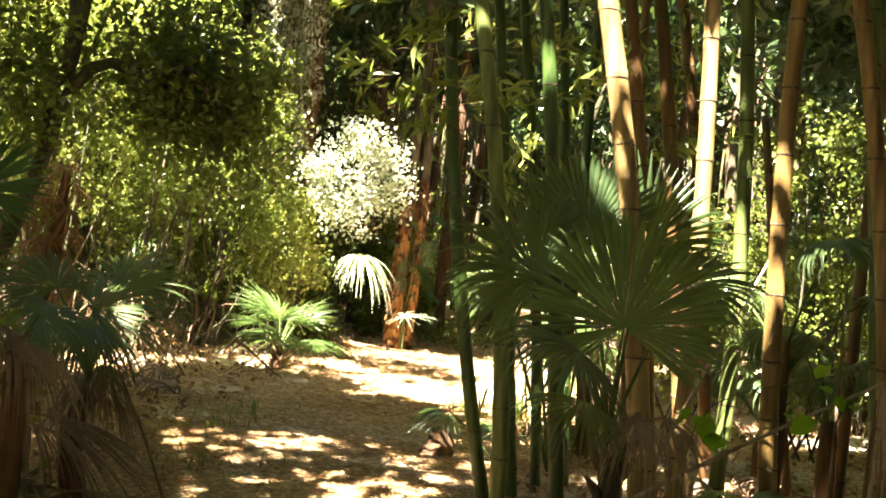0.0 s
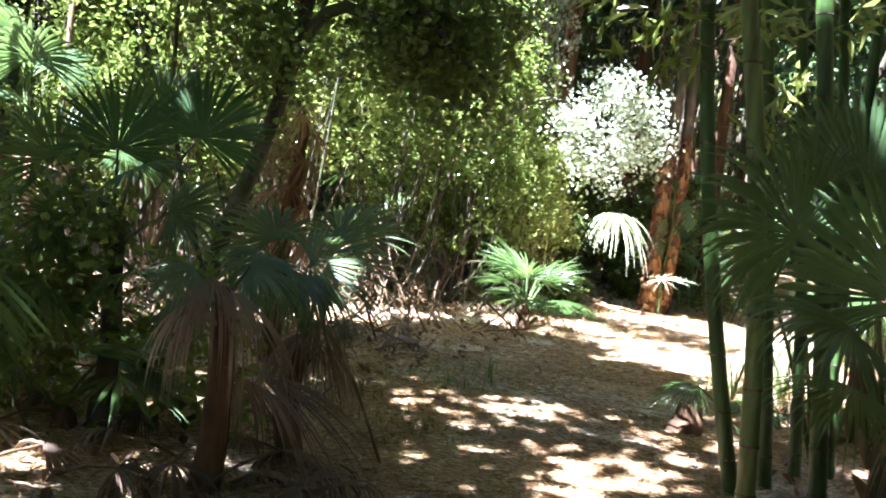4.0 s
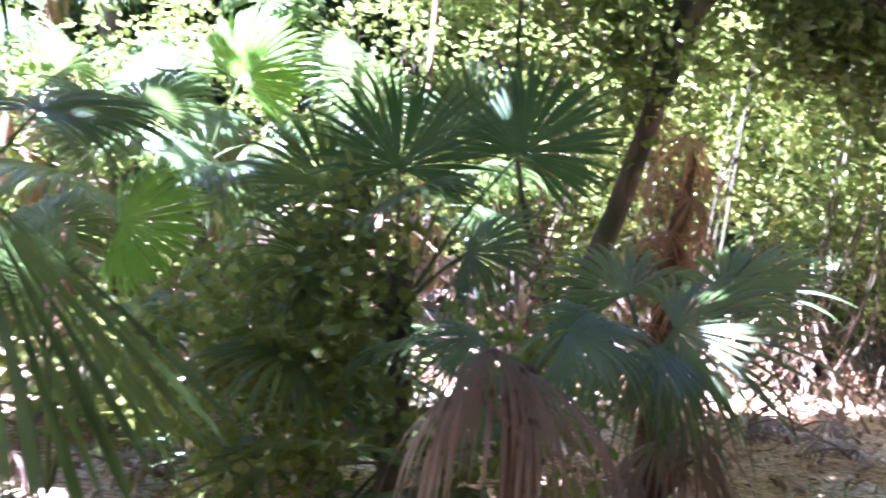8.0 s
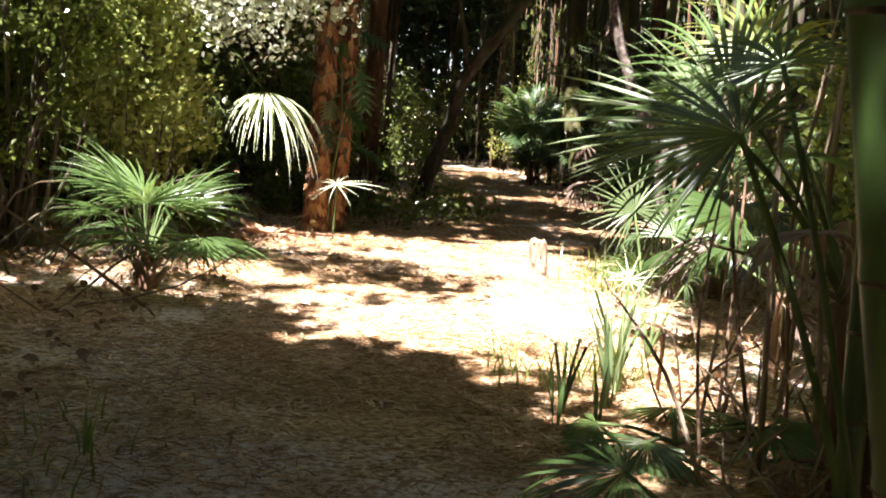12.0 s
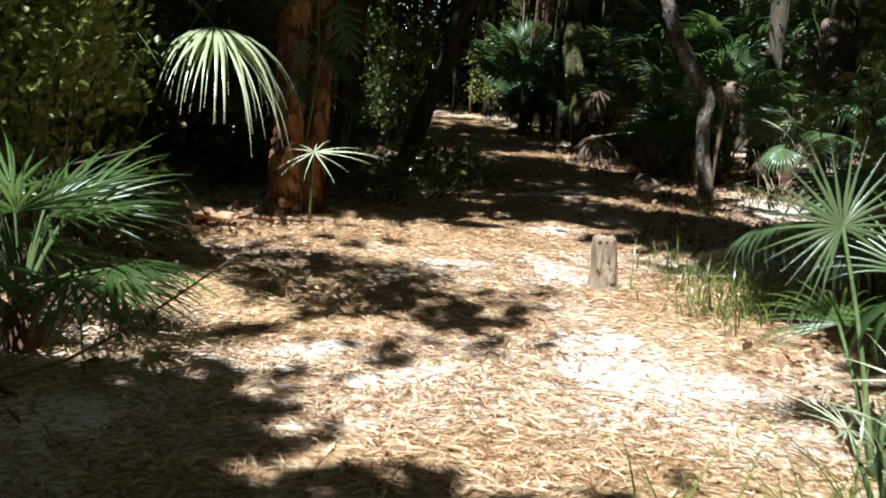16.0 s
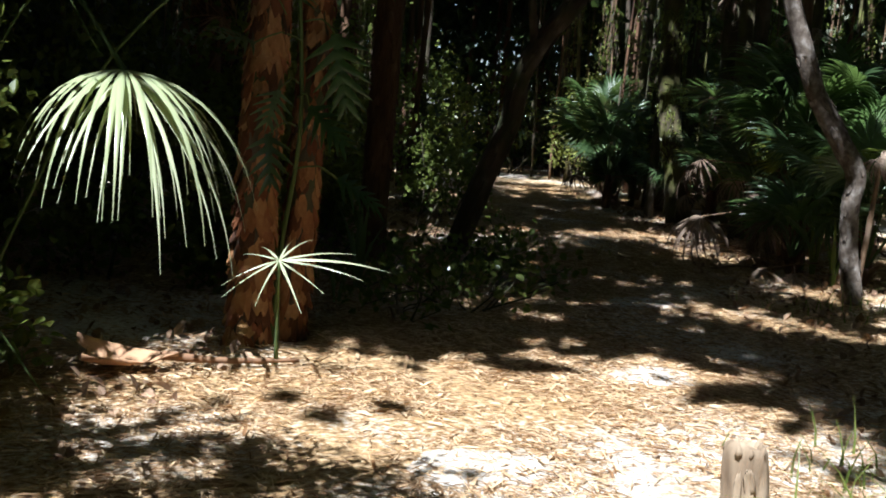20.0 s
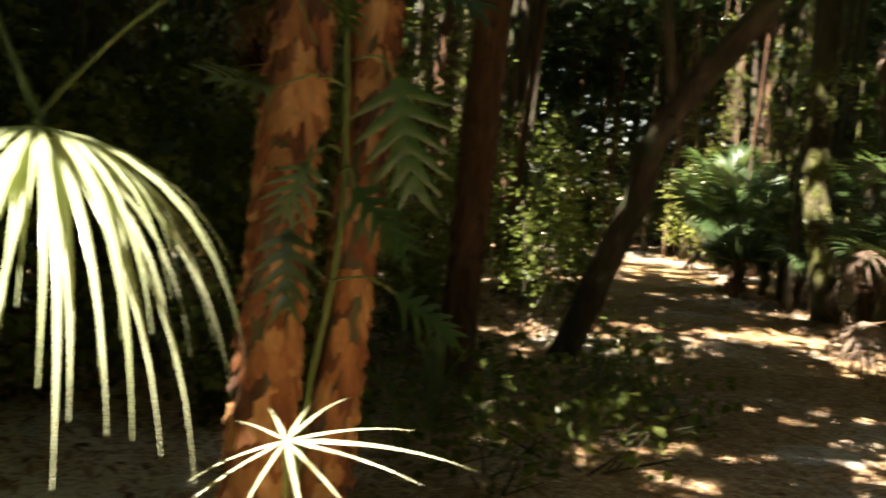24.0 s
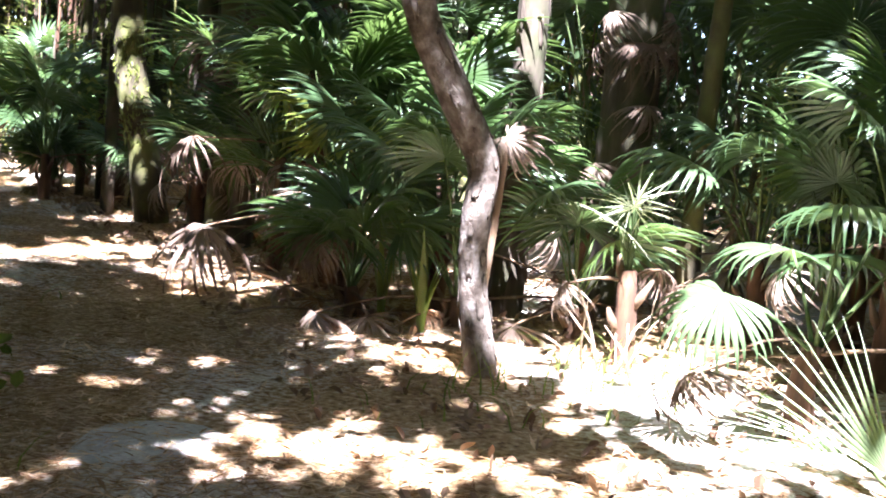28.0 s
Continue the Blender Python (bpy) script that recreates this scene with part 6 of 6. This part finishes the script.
BACK_PALMS = [(16.0, 16.0, 9, 1.3, 0.7, "cabbage"),
              (14.4, 14.0, 9, 1.2, 0.65, "cabbage"),
              (15.5, 12.2, 8, 0.8, 0.6, "blue"),
              (14.6, 11.2, 8, 0.8, 0.6, "cabbage"),
              (16.6, 17.2, 9, 0.8, 0.7, "cabbage"),
              (17.6, 21.8, 10, 0.9, 0.8, "cabbage"),
              (18.6, 20.0, 9, 0.9, 0.7, "palmetto"),
              (19.8, 23.4, 8, 0.9, 0.7, "cabbage"),
              (16.9, 18.6, 9, 0.5, 0.6, "cabbage"),
              (17.7, 19.4, 9, 0.6, 0.65, "palmetto"),
              (18.3, 22.4, 11, 0.45, 0.75, "cabbage"),
              (19.2, 23.6, 10, 0.5, 0.75, "cabbage"),
              (20.6, 25.4, 10, 1.0, 0.8, "cabbage"),
              (17.8, 20.1, 9, 0.7, 0.7, "cabbage"),
              (17.6, 17.4, 10, 1.6, 0.85, "cabbage"),
              (16.9, 14.0, 10, 1.7, 0.85, "cabbage"),
              (15.2, 11.6, 9, 1.3, 0.75, "cabbage"),
              (16.3, 11.6, 10, 1.8, 0.85, "cabbage"),
              (19.4, 20.6, 10, 1.8, 0.85, "cabbage")]
for i, (x, y, n, reach, size, kind) in enumerate(PATH_PALMS + BACK_PALMS):
    palm(x, y, n, reach * 1.1, size, kind, "fan palm in the undergrowth beside the path", 400 + i, stem=0.2 + 0.4 * (i % 3), rise=(48, 88), dead=2, group="palms along the path", stubs=4)
rf = thing("young_palm", 12.5, 10.85, 0.0, "young palm with long pale upright leaves in the sun", "palm")
frond(rf, (0, 0, 0), (-0.05, 0.05, 0.1), (-0.05, 0.55, 0.75), (-0.9, -0.2, 0.3), "spear", 0.75)
frond(rf, (0, 0, 0), (0.1, 0.25, 0.12), (-0.2, 0.9, 0.35), (-0.5, -0.1, 0.9), "spear", 0.6, 1)
palm(13.0, 11.35, 6, 0.7, 0.55, "blue", "blue-green fan palm catching the sun", 431, stem=0.5, rise=(10, 75), dead=2)
bl = trunk("dead_fan", [(13.45, 13.4, -0.1), (13.4, 13.3, 0.7), (13.34, 13.22, 1.36)], [0.03, 0.025, 0.02], M_STEM_DRY, "dry brown palm fan on a leaning stalk", "dead palm", seed=432)
frond(bl, (-0.1, -0.15, 1.4), (-0.11, -0.18, 1.46), (0.1, -0.6, 0.2), (-0.7, -0.2, 0.5), "dead", 0.42, 1, dry=True)
frond(bl, (-0.1, -0.15, 1.4), (-0.13, -0.15, 1.46), (-0.1, -0.3, -0.7), (-0.7, -0.2, 0.1), "dead", 0.45, 0, dry=True)

# ---- the forest round about ----


def signed_off(x, y):
    """How far from the trail, and on which side (1: left)."""
    p = np.array((x, y))
    a, b = TRAIL[:-1], TRAIL[1:]
    d = b - a
    u = np.clip(((p - a) * d).sum(1) / (d * d).sum(1), 0, 1)
    q = a + d * u[:, None]
    k = int(np.argmin(np.linalg.norm(q - p, axis=1)))
    s = d[k, 0] * (p - a[k])[1] - d[k, 1] * (p - a[k])[0]
    return float(np.linalg.norm(q[k] - p)), (1 if s > 0 else -1)


def room(x, y):
    """Whether scattered growth may stand here."""
    d, side = signed_off(x, y)
    if side > 0:
        least = 6.5 if y < 7 else 5.2 if y < 12 else 3.6 if y < 15 else 2.6
    else:
        least = 5.2 if y < 6 else 3.6 if y < 9 else 4.4 if y < 17 else 2.4
    return d > least


def gap_level(x, y):
    """How rare the gaps in the leaves are above this ground."""
    if x > 3.6 and y < 6.3:
        return 0.46
    if x < 4.6 and 6.2 < y < 13.5 and off_trail(x, y) > 2.9:
        return 0.02
    if y > 12.8:
        return (0.2 if y < 17 else 0.36) if off_trail(x, y) < 2.4 else 0.46
    return 0.36 if y < 6.3 else 0.5


g = np.random.default_rng(900)
TREES = []
while len(TREES) < 150:
    x, y = g.uniform(-18, 40), g.uniform(-16, 52)
    d, side = signed_off(x, y)
    if d < 22 and (room(x, y) or (y > 17 and d > 3.4)) and all((x - a) ** 2 + (y - b) ** 2 > 1.0 for a, b in TREES):
        TREES.append((x, y))
heads = np.array(TREES)
crowns = [[] for _ in TREES]
run = 1 / math.tan(SUN_EL)
for _ in range(34000):
    x, y, z = g.uniform(-18, 40), g.uniform(-16, 52), g.uniform(5.6, 9.5)
    if y < -9 and z < 6:
        continue
    gx, gy = x - SUN_AZ.x * z * run, y - SUN_AZ.y * z * run
    if open_sky(x, y, z, 0.25) or noise.noise((gx * 1.3, gy * 1.3, 5.5)) > gap_level(gx, gy):
        continue
    crowns[int(np.argmin(((heads - (x, y)) ** 2).sum(1)))].append((x, y, z))
for _ in range(6500):
    x, y, z = g.uniform(-8, 7), g.uniform(-6, 14), g.uniform(5.8, 9.3)
    gx, gy = x - SUN_AZ.x * z * run, y - SUN_AZ.y * z * run
    if not open_sky(x, y, z, 0.25) and noise.noise((gx * 1.3, gy * 1.3, 5.5)) < gap_level(gx, gy):
        crowns[int(np.argmin(((heads - (x, y)) ** 2).sum(1)))].append((x, y, z))
for _ in range(6000):
    x, y, z = g.uniform(2, 17), g.uniform(4, 20), g.uniform(5.8, 9.3)
    gx, gy = x - SUN_AZ.x * z * run, y - SUN_AZ.y * z * run
    if gx > 7.5 and not open_sky(x, y, z, 0.25) and noise.noise((gx * 1.3, gy * 1.3, 5.5)) < gap_level(gx, gy):
        crowns[int(np.argmin(((heads - (x, y)) ** 2).sum(1)))].append((x, y, z))
for _ in range(900):
    gx, gy, z = g.uniform(2.4, 4.7), g.uniform(5.7, 8.4), g.uniform(6, 9)
    x, y = gx + SUN_AZ.x * z * run, gy + SUN_AZ.y * z * run
    if not open_sky(x, y, z, 0.16):
        crowns[int(np.argmin(((heads - (x, y)) ** 2).sum(1)))].append((x, y, z))
for i, ((x, y), c) in enumerate(zip(TREES, crowns)):
    s = 600 + i
    r = g.uniform(0.06, 0.17)
    mat = (M_BARK, M_BARK_MOSSY, M_BARK, M_BARK_RED, M_BARK)[i % 5]
    lean = g.normal(0, 0.35, 2)
    t = trunk("forest_tree", [(x, y, -0.1), (x + lean[0] * 0.2, y + lean[1] * 0.2, 2), (x + lean[0], y + lean[1], 8.5)], [r * 1.15, r, r * 0.6], mat,
              ("tall dark-barked forest tree", "tall mossy forest tree", "tall dark-barked forest tree", "tall reddish forest tree", "tall dark-barked forest tree")[i % 5], sides=16 if off_trail(x, y) < 9 else 10, n=44 if off_trail(x, y) < 9 else 14, seed=s, group="forest trees", fissure=0.13 if off_trail(x, y) < 9 else 0.0)
    if c:
        leaves(t, clumped(g, c, 9, 0.32), M_CANOPY, 0.36, s, "crown")
        for e in c[:: max(1, len(c) // 4)][:4]:
            limb(t, [(x + lean[0] * 0.6, y + lean[1] * 0.6, 5), ((x + e[0]) / 2, (y + e[1]) / 2, 6.2), e], [r * 0.5, r * 0.35, 0.02], mat, s)

n = 0
while n < 50:
    x, y = g.uniform(-12, 32), g.uniform(-8, 40)
    d, side = signed_off(x, y)
    if room(x, y) and d < 14:
        palm(x, y, 8, g.uniform(0.6, 1.1), g.uniform(0.5, 0.75), "far", "fan palm in the shaded undergrowth", 1000 + n, stem=g.uniform(0.2, 1.4), rise=(0, 80), dead=n % 3, group="undergrowth palms")
        n += 1
n = 0
while n < 80:
    x, y = g.uniform(-14, 34), g.uniform(-10, 42)
    d, side = signed_off(x, y)
    if room(x, y) and d < 16:
        wide, top = g.uniform(0.7, 1.3), g.uniform(1.6, 4.5)
        if 12.5 < x < 16 and 10.5 < y < 12.8:
            top = 0.7
        shrub(x, y, wide, top, 60, 20, 0.09, (M_LEAF, M_LEAF, M_LEAF_LIME)[n % 3], "leafy shrub in the forest", 1300 + 9 * n, low=0.2, stems=3, group="forest shrubs")
        n += 1

c = []
while len(c) < 15000:
    a, far = g.uniform(0, 6.283), g.uniform(15, 27)
    x, y = 8 + far * math.cos(a), 13 + far * 1.3 * math.sin(a)
    z = g.uniform(0, 1) ** 1.4 * 11
    if (off_trail(x, y) > 3.2 or y > 33) and not open_sky(x, y, z, 0.4) and not (y > 20 and z > 1.2 and noise.noise((x * 0.45, y * 0.45, z * 0.3)) > 0.55):
        c.append((x, y, z))
woods = new("far_woods", leaf_cloud("far_woods", M_CANOPY, clumped(g, c, 12, 0.5), 0.42, 99))
tagged(woods, "dense green forest in the distance", "forest", kind="stuff")
c = []
for _ in range(12500):
    a, far = g.uniform(0, 6.283), g.uniform(28, 46)
    x, y, z = 8 + far * math.cos(a), 14 + far * 1.25 * math.sin(a), g.uniform(0, 1) ** 1.2 * 15
    if not (y > 20 and 1.5 < z < 9 and noise.noise((x * 0.3, y * 0.3, z * 0.25)) > 0.6):
        c.append((x, y, z))
outer = new("outer_woods", leaf_cloud("outer_woods", M_CANOPY, clumped(g, c, 16, 0.8), 0.6, 97))
tagged(outer, "deep green forest beyond the nearer trees", "forest", kind="stuff")
c = []
while len(c) < 11000:
    x, y, z = g.uniform(-24, 46), g.uniform(-24, 60), g.uniform(9.5, 12.5)
    gx, gy = x - SUN_AZ.x * z * run, y - SUN_AZ.y * z * run
    if not open_sky(x, y, z, 0.5) and noise.noise((gx * 1.3, gy * 1.3, 5.5)) < gap_level(gx, gy) - 0.05:
        c.append((x, y, z))
roof = new("treetops", leaf_cloud("treetops", M_CANOPY, clumped(g, c, 10, 0.5), 0.8, 98))
tagged(roof, "closed green treetops over the forest", "forest", kind="stuff")

c = []
while len(c) < 6600:
    x, y, z = g.uniform(2, 32), g.uniform(13, 38), 0.4 + g.uniform(0, 1) ** 0.8 * 7.0
    d, side = signed_off(x, y)
    if (4.6 if side > 0 else 5.6) < d < 12 and not open_sky(x, y, z, 0.3) and noise.noise((x * 0.6, y * 0.6, z * 0.22)) > -0.12:
        c.append((x, y, z))
mid = new("shaded_woods", leaf_cloud("shaded_woods", M_CANOPY, clumped(g, c, 14, 0.34), 0.2, 96, 0.2, 0.4, drop=(0, 0, -1.6)))
tagged(mid, "shaded hanging foliage between the forest trees", "forest", kind="stuff")


def curtain(x, y, n, low, top, spread, mat, label, seed):
    """Strands of leafy vine hanging from the trees, each a part."""
    g = np.random.default_rng(seed)
    t = thing("vine_curtain", x, y, 0.0, label, "vine", "hanging vines")
    for _ in range(n):
        a, b = g.normal(0, spread, 2), g.normal(0, 0.12, 2)
        z0, z1 = low * g.uniform(0.6, 1.6), top * g.uniform(0.85, 1.1)
        line = smooth_line([(a[0], a[1], z1), (a[0] + b[0], a[1] + b[1], (z0 + z1) / 2), (a[0] + b[0] * 0.5, a[1] + b[1] * 0.5, z0)], 12)
        v, f = tube(line, [0.012, 0.009, 0.004], 5)
        strand = part("strand", meshed("strand", v, f, M_STEM_DRY), t)
        at = line[g.integers(1, 12, 26)] + g.normal(0, 0.05, (26, 3))
        part("leaves", leaf_cloud("leaves", mat, clumped(g, at, 5, 0.05), 0.08, seed, 0.2, 0.45, drop=(0, 0, -1.5)), strand)
    return t


# vines whose pale leaf colour stands in for strong sun
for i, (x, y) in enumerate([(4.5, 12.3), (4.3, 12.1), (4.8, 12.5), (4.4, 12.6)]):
    curtain(x, y, 8, 2.6, 6.2, 0.22, M_LEAF_SUNLIT, "pale sunlit leafy vines hanging over the glade's corner", 2580 + i)
n = 0
while n < 46:
    x, y = g.uniform(6, 25), g.uniform(14.5, 30)
    d, side = signed_off(x, y)
    if (2.6 if side > 0 or y > 19 else 4.4) < d < 7:
        curtain(x, y, 5, 1.1, g.uniform(4.5, 7), 0.3, (M_LEAF_LIME, M_LEAF, M_LEAF_SUNLIT)[n % 3], ("yellow-green", "green", "sun-pale grey-green")[n % 3] + " leafy vines hanging from the trees", 2600 + n)
        n += 1

# thin stems and hanging vines between the trees
n = 0
while n < 190:
    x, y = g.uniform(-10, 34), g.uniform(2, 44)
    d, side = signed_off(x, y)
    if (room(x, y) or (y > 18 and d > 1.7)) and d < 11:
        r, h, w = g.uniform(0.012, 0.05), g.uniform(4, 7), g.normal(0, 0.25, 4)
        trunk("sapling", [(x, y, -0.1), (x + w[0] * 0.5, y + w[1] * 0.5, h * 0.4), (x + w[0] + w[2], y + w[1] + w[3], h)], [r, r * 0.8, r * 0.5], (M_BARK, M_BARK_MOSSY, M_STEM_DRY)[n % 3],
              "thin straight sapling stem in the forest", "sapling", sides=6, n=8, seed=2000 + n, group="saplings")
        n += 1

n = 0
while n < 80:
    x, y = g.uniform(11, 27), g.uniform(18.5, 36)
    d, side = signed_off(x, y)
    if 1.9 < d < 6:
        r, w = g.uniform(0.025, 0.1), g.normal(0, 0.2, 4)
        trunk("slender_trunk", [(x, y, -0.1), (x + w[0] * 0.5, y + w[1] * 0.5, 3), (x + w[0] + w[2], y + w[1] + w[3], 8)], [r, r * 0.85, r * 0.6], (M_BARK_MOSSY, M_BARK, M_BARK, M_BARK_RED)[n % 4],
              "slender upright trunk at the trail's far end", "tree", sides=8, n=10, seed=2300 + n, group="slender trunks")
        n += 1

# ---- litter and grass on the ground ----


SAND = [(10.95, 13.6, 0.42, 0.26), (9.12, 11.55, 0.34, 0.22), (7.18, 10.5, 0.42, 0.24), (5.1, 8.95, 0.34, 0.14), (5.25, 8.4, 0.4, 0.13), (6.5, 8.5, 0.35, 0.2)]


def sand_patch(x, y, rx, ry, seed):
    """Bare trodden sand, a low swell with an uneven edge."""
    verts, faces, rings, n = [(x, y, relief(x, y) + 0.012)], [], 5, 30
    for k in range(1, rings + 1):
        for j in range(n):
            a = 2 * math.pi * j / n
            r = k / rings * (1 + 0.3 * noise.noise((math.cos(a) * 1.5 + seed, math.sin(a) * 1.5, seed)))
            px, py = x + rx * r * math.cos(a), y + ry * r * math.sin(a)
            verts.append((px, py, relief(px, py) + 0.012 * (1 - (k / rings) ** 4) - 0.004 * (k == rings) + 0.003 * noise.noise((px * 14, py * 14, 1.0))))
    faces += [(0, 1 + j, 1 + (j + 1) % n) for j in range(n)]
    for k in range(rings - 1):
        for j in range(n):
            a, b = 1 + k * n + j, 1 + k * n + (j + 1) % n
            faces.append((a, a + n, b + n, b))
    tagged(new("sand_patch", meshed("sand_patch", verts, faces, M_SAND)), "patch of bare pale grey sand trodden on the trail", "sand", kind="structure")


for i, (x, y, rx, ry) in enumerate(SAND):
    sand_patch(x, y, rx, ry, 3.7 * i)


def litter():
    g = np.random.default_rng(50)
    at = []
    while len(at) < 190000:
        k = g.integers(1 if len(at) % 8 == 0 else 2, len(TRAIL) - 3)
        p = TRAIL[k] + (TRAIL[k + 1] - TRAIL[k]) * g.uniform()
        p = p + g.normal(0, 1.5 if len(at) % 3 else 3.2, 2)
        if any(((p[0] - a) / b) ** 2 + ((p[1] - e) / f) ** 2 < 0.9 for a, e, b, f in SAND) and g.uniform() < 0.6:
            continue
        if noise.noise((p[0] * 1.1, p[1] * 1.1, 7.7)) < 0.22 or g.uniform() < 0.25:
            at.append(p)
    at = np.array(at)
    n = len(at)
    z = np.array([relief(*p) for p in at])
    a = g.uniform(0, 6.283, n)
    axis = np.stack([np.cos(a), np.sin(a), g.normal(0, 0.16, n)], -1)
    side = np.stack([-np.sin(a), np.cos(a), g.normal(0, 0.3, n)], -1)
    s = g.uniform(0.015, 0.072, (n, 1))
    w = s * np.where(g.uniform(0, 1, (n, 1)) < 0.75, g.uniform(0.035, 0.075, (n, 1)), g.uniform(0.08, 0.17, (n, 1)))
    c = np.stack([at[:, 0], at[:, 1], z + 0.008 + g.uniform(0, 0.012, n)], -1)
    v = np.stack([c - axis * s, c - side * w + (0, 0, 0.004), c + axis * s, c + side * w + (0, 0, 0.004)], 1)
    i = np.arange(n)[:, None] * 4
    return quick("ground_litter", v.reshape(-1, 3), np.vstack([i + (0, 2, 1), i + (0, 3, 2)]), M_STRAW)


g = np.random.default_rng(51)
c = []
while len(c) < 9000:
    x, y = g.uniform(-5, 19), g.uniform(-2, 24)
    d, side = signed_off(x, y)
    if 1.5 < d < 5.5:
        c.append((x, y, relief(x, y) + g.uniform(0.01, 0.05)))
fallen = new("fallen_leaves", leaf_cloud("fallen_leaves", M_FALLEN, c, 0.075, 52, 1.2, 0.5, oval=True))
tagged(fallen, "brown fallen leaves under the undergrowth", "leaf litter", kind="stuff")
tagged(new("ground_litter", litter()), "dry straw-coloured leaves and needles strewn over the ground", "leaf litter", kind="stuff")


def grass(patches, mat):
    g = np.random.default_rng(700)
    verts, faces = [], []
    for x, y, n, height, spread in patches:
        for _ in range(n):
            px, py = x + g.normal(0, spread), y + g.normal(0, spread)
            b = np.array((px, py, relief(px, py) - 0.01))
            a, h, o = g.uniform(0, 6.283), height * g.uniform(0.5, 1.2), g.uniform(0.4, 1.5)
            d, s = np.array((math.cos(a), math.sin(a), 0)), np.array((-math.sin(a), math.cos(a), 0))
            k = len(verts)
            for u in (0, 0.35, 0.7, 1.0):
                c = b + d * o * h * u * u + (0, 0, h * (u - 0.35 * o * u * u))
                w = 0.006 * (1 - u) + 0.0008
                verts += [c - s * w, c + s * w]
            faces += [(k + 2 * j, k + 2 * j + 1, k + 2 * j + 3, k + 2 * j + 2) for j in range(3)]
    return meshed("grass", verts, faces, mat)


PATCHES = [(7.85, 8.6, 90, 0.4, 0.18), (8.4, 9.0, 80, 0.35, 0.22), (5.4, 6.2, 60, 0.55, 0.12), (5.0, 6.4, 40, 0.4, 0.15), (1.9, 5.6, 40, 0.2, 0.25), (2.5, 6.3, 40, 0.18, 0.3), (12.6, 12.8, 50, 0.25, 0.35), (13.4, 12.4, 60, 0.3, 0.3),
           (9.4, 14.3, 50, 0.22, 0.45), (8.9, 14.9, 50, 0.25, 0.45), (10.2, 15.2, 50, 0.22, 0.45), (9.6, 15.4, 40, 0.25, 0.4), (12.0, 16.8, 80, 0.25, 0.4), (1.2, 4.0, 60, 0.16, 0.3), (8.7, 9.6, 60, 0.3, 0.3), (0.8, 5.0, 60, 0.18, 0.4)]
tagged(new("grass", grass(PATCHES, M_LEAF)), "thin green grass along the edges of the path", "grass", kind="stuff")
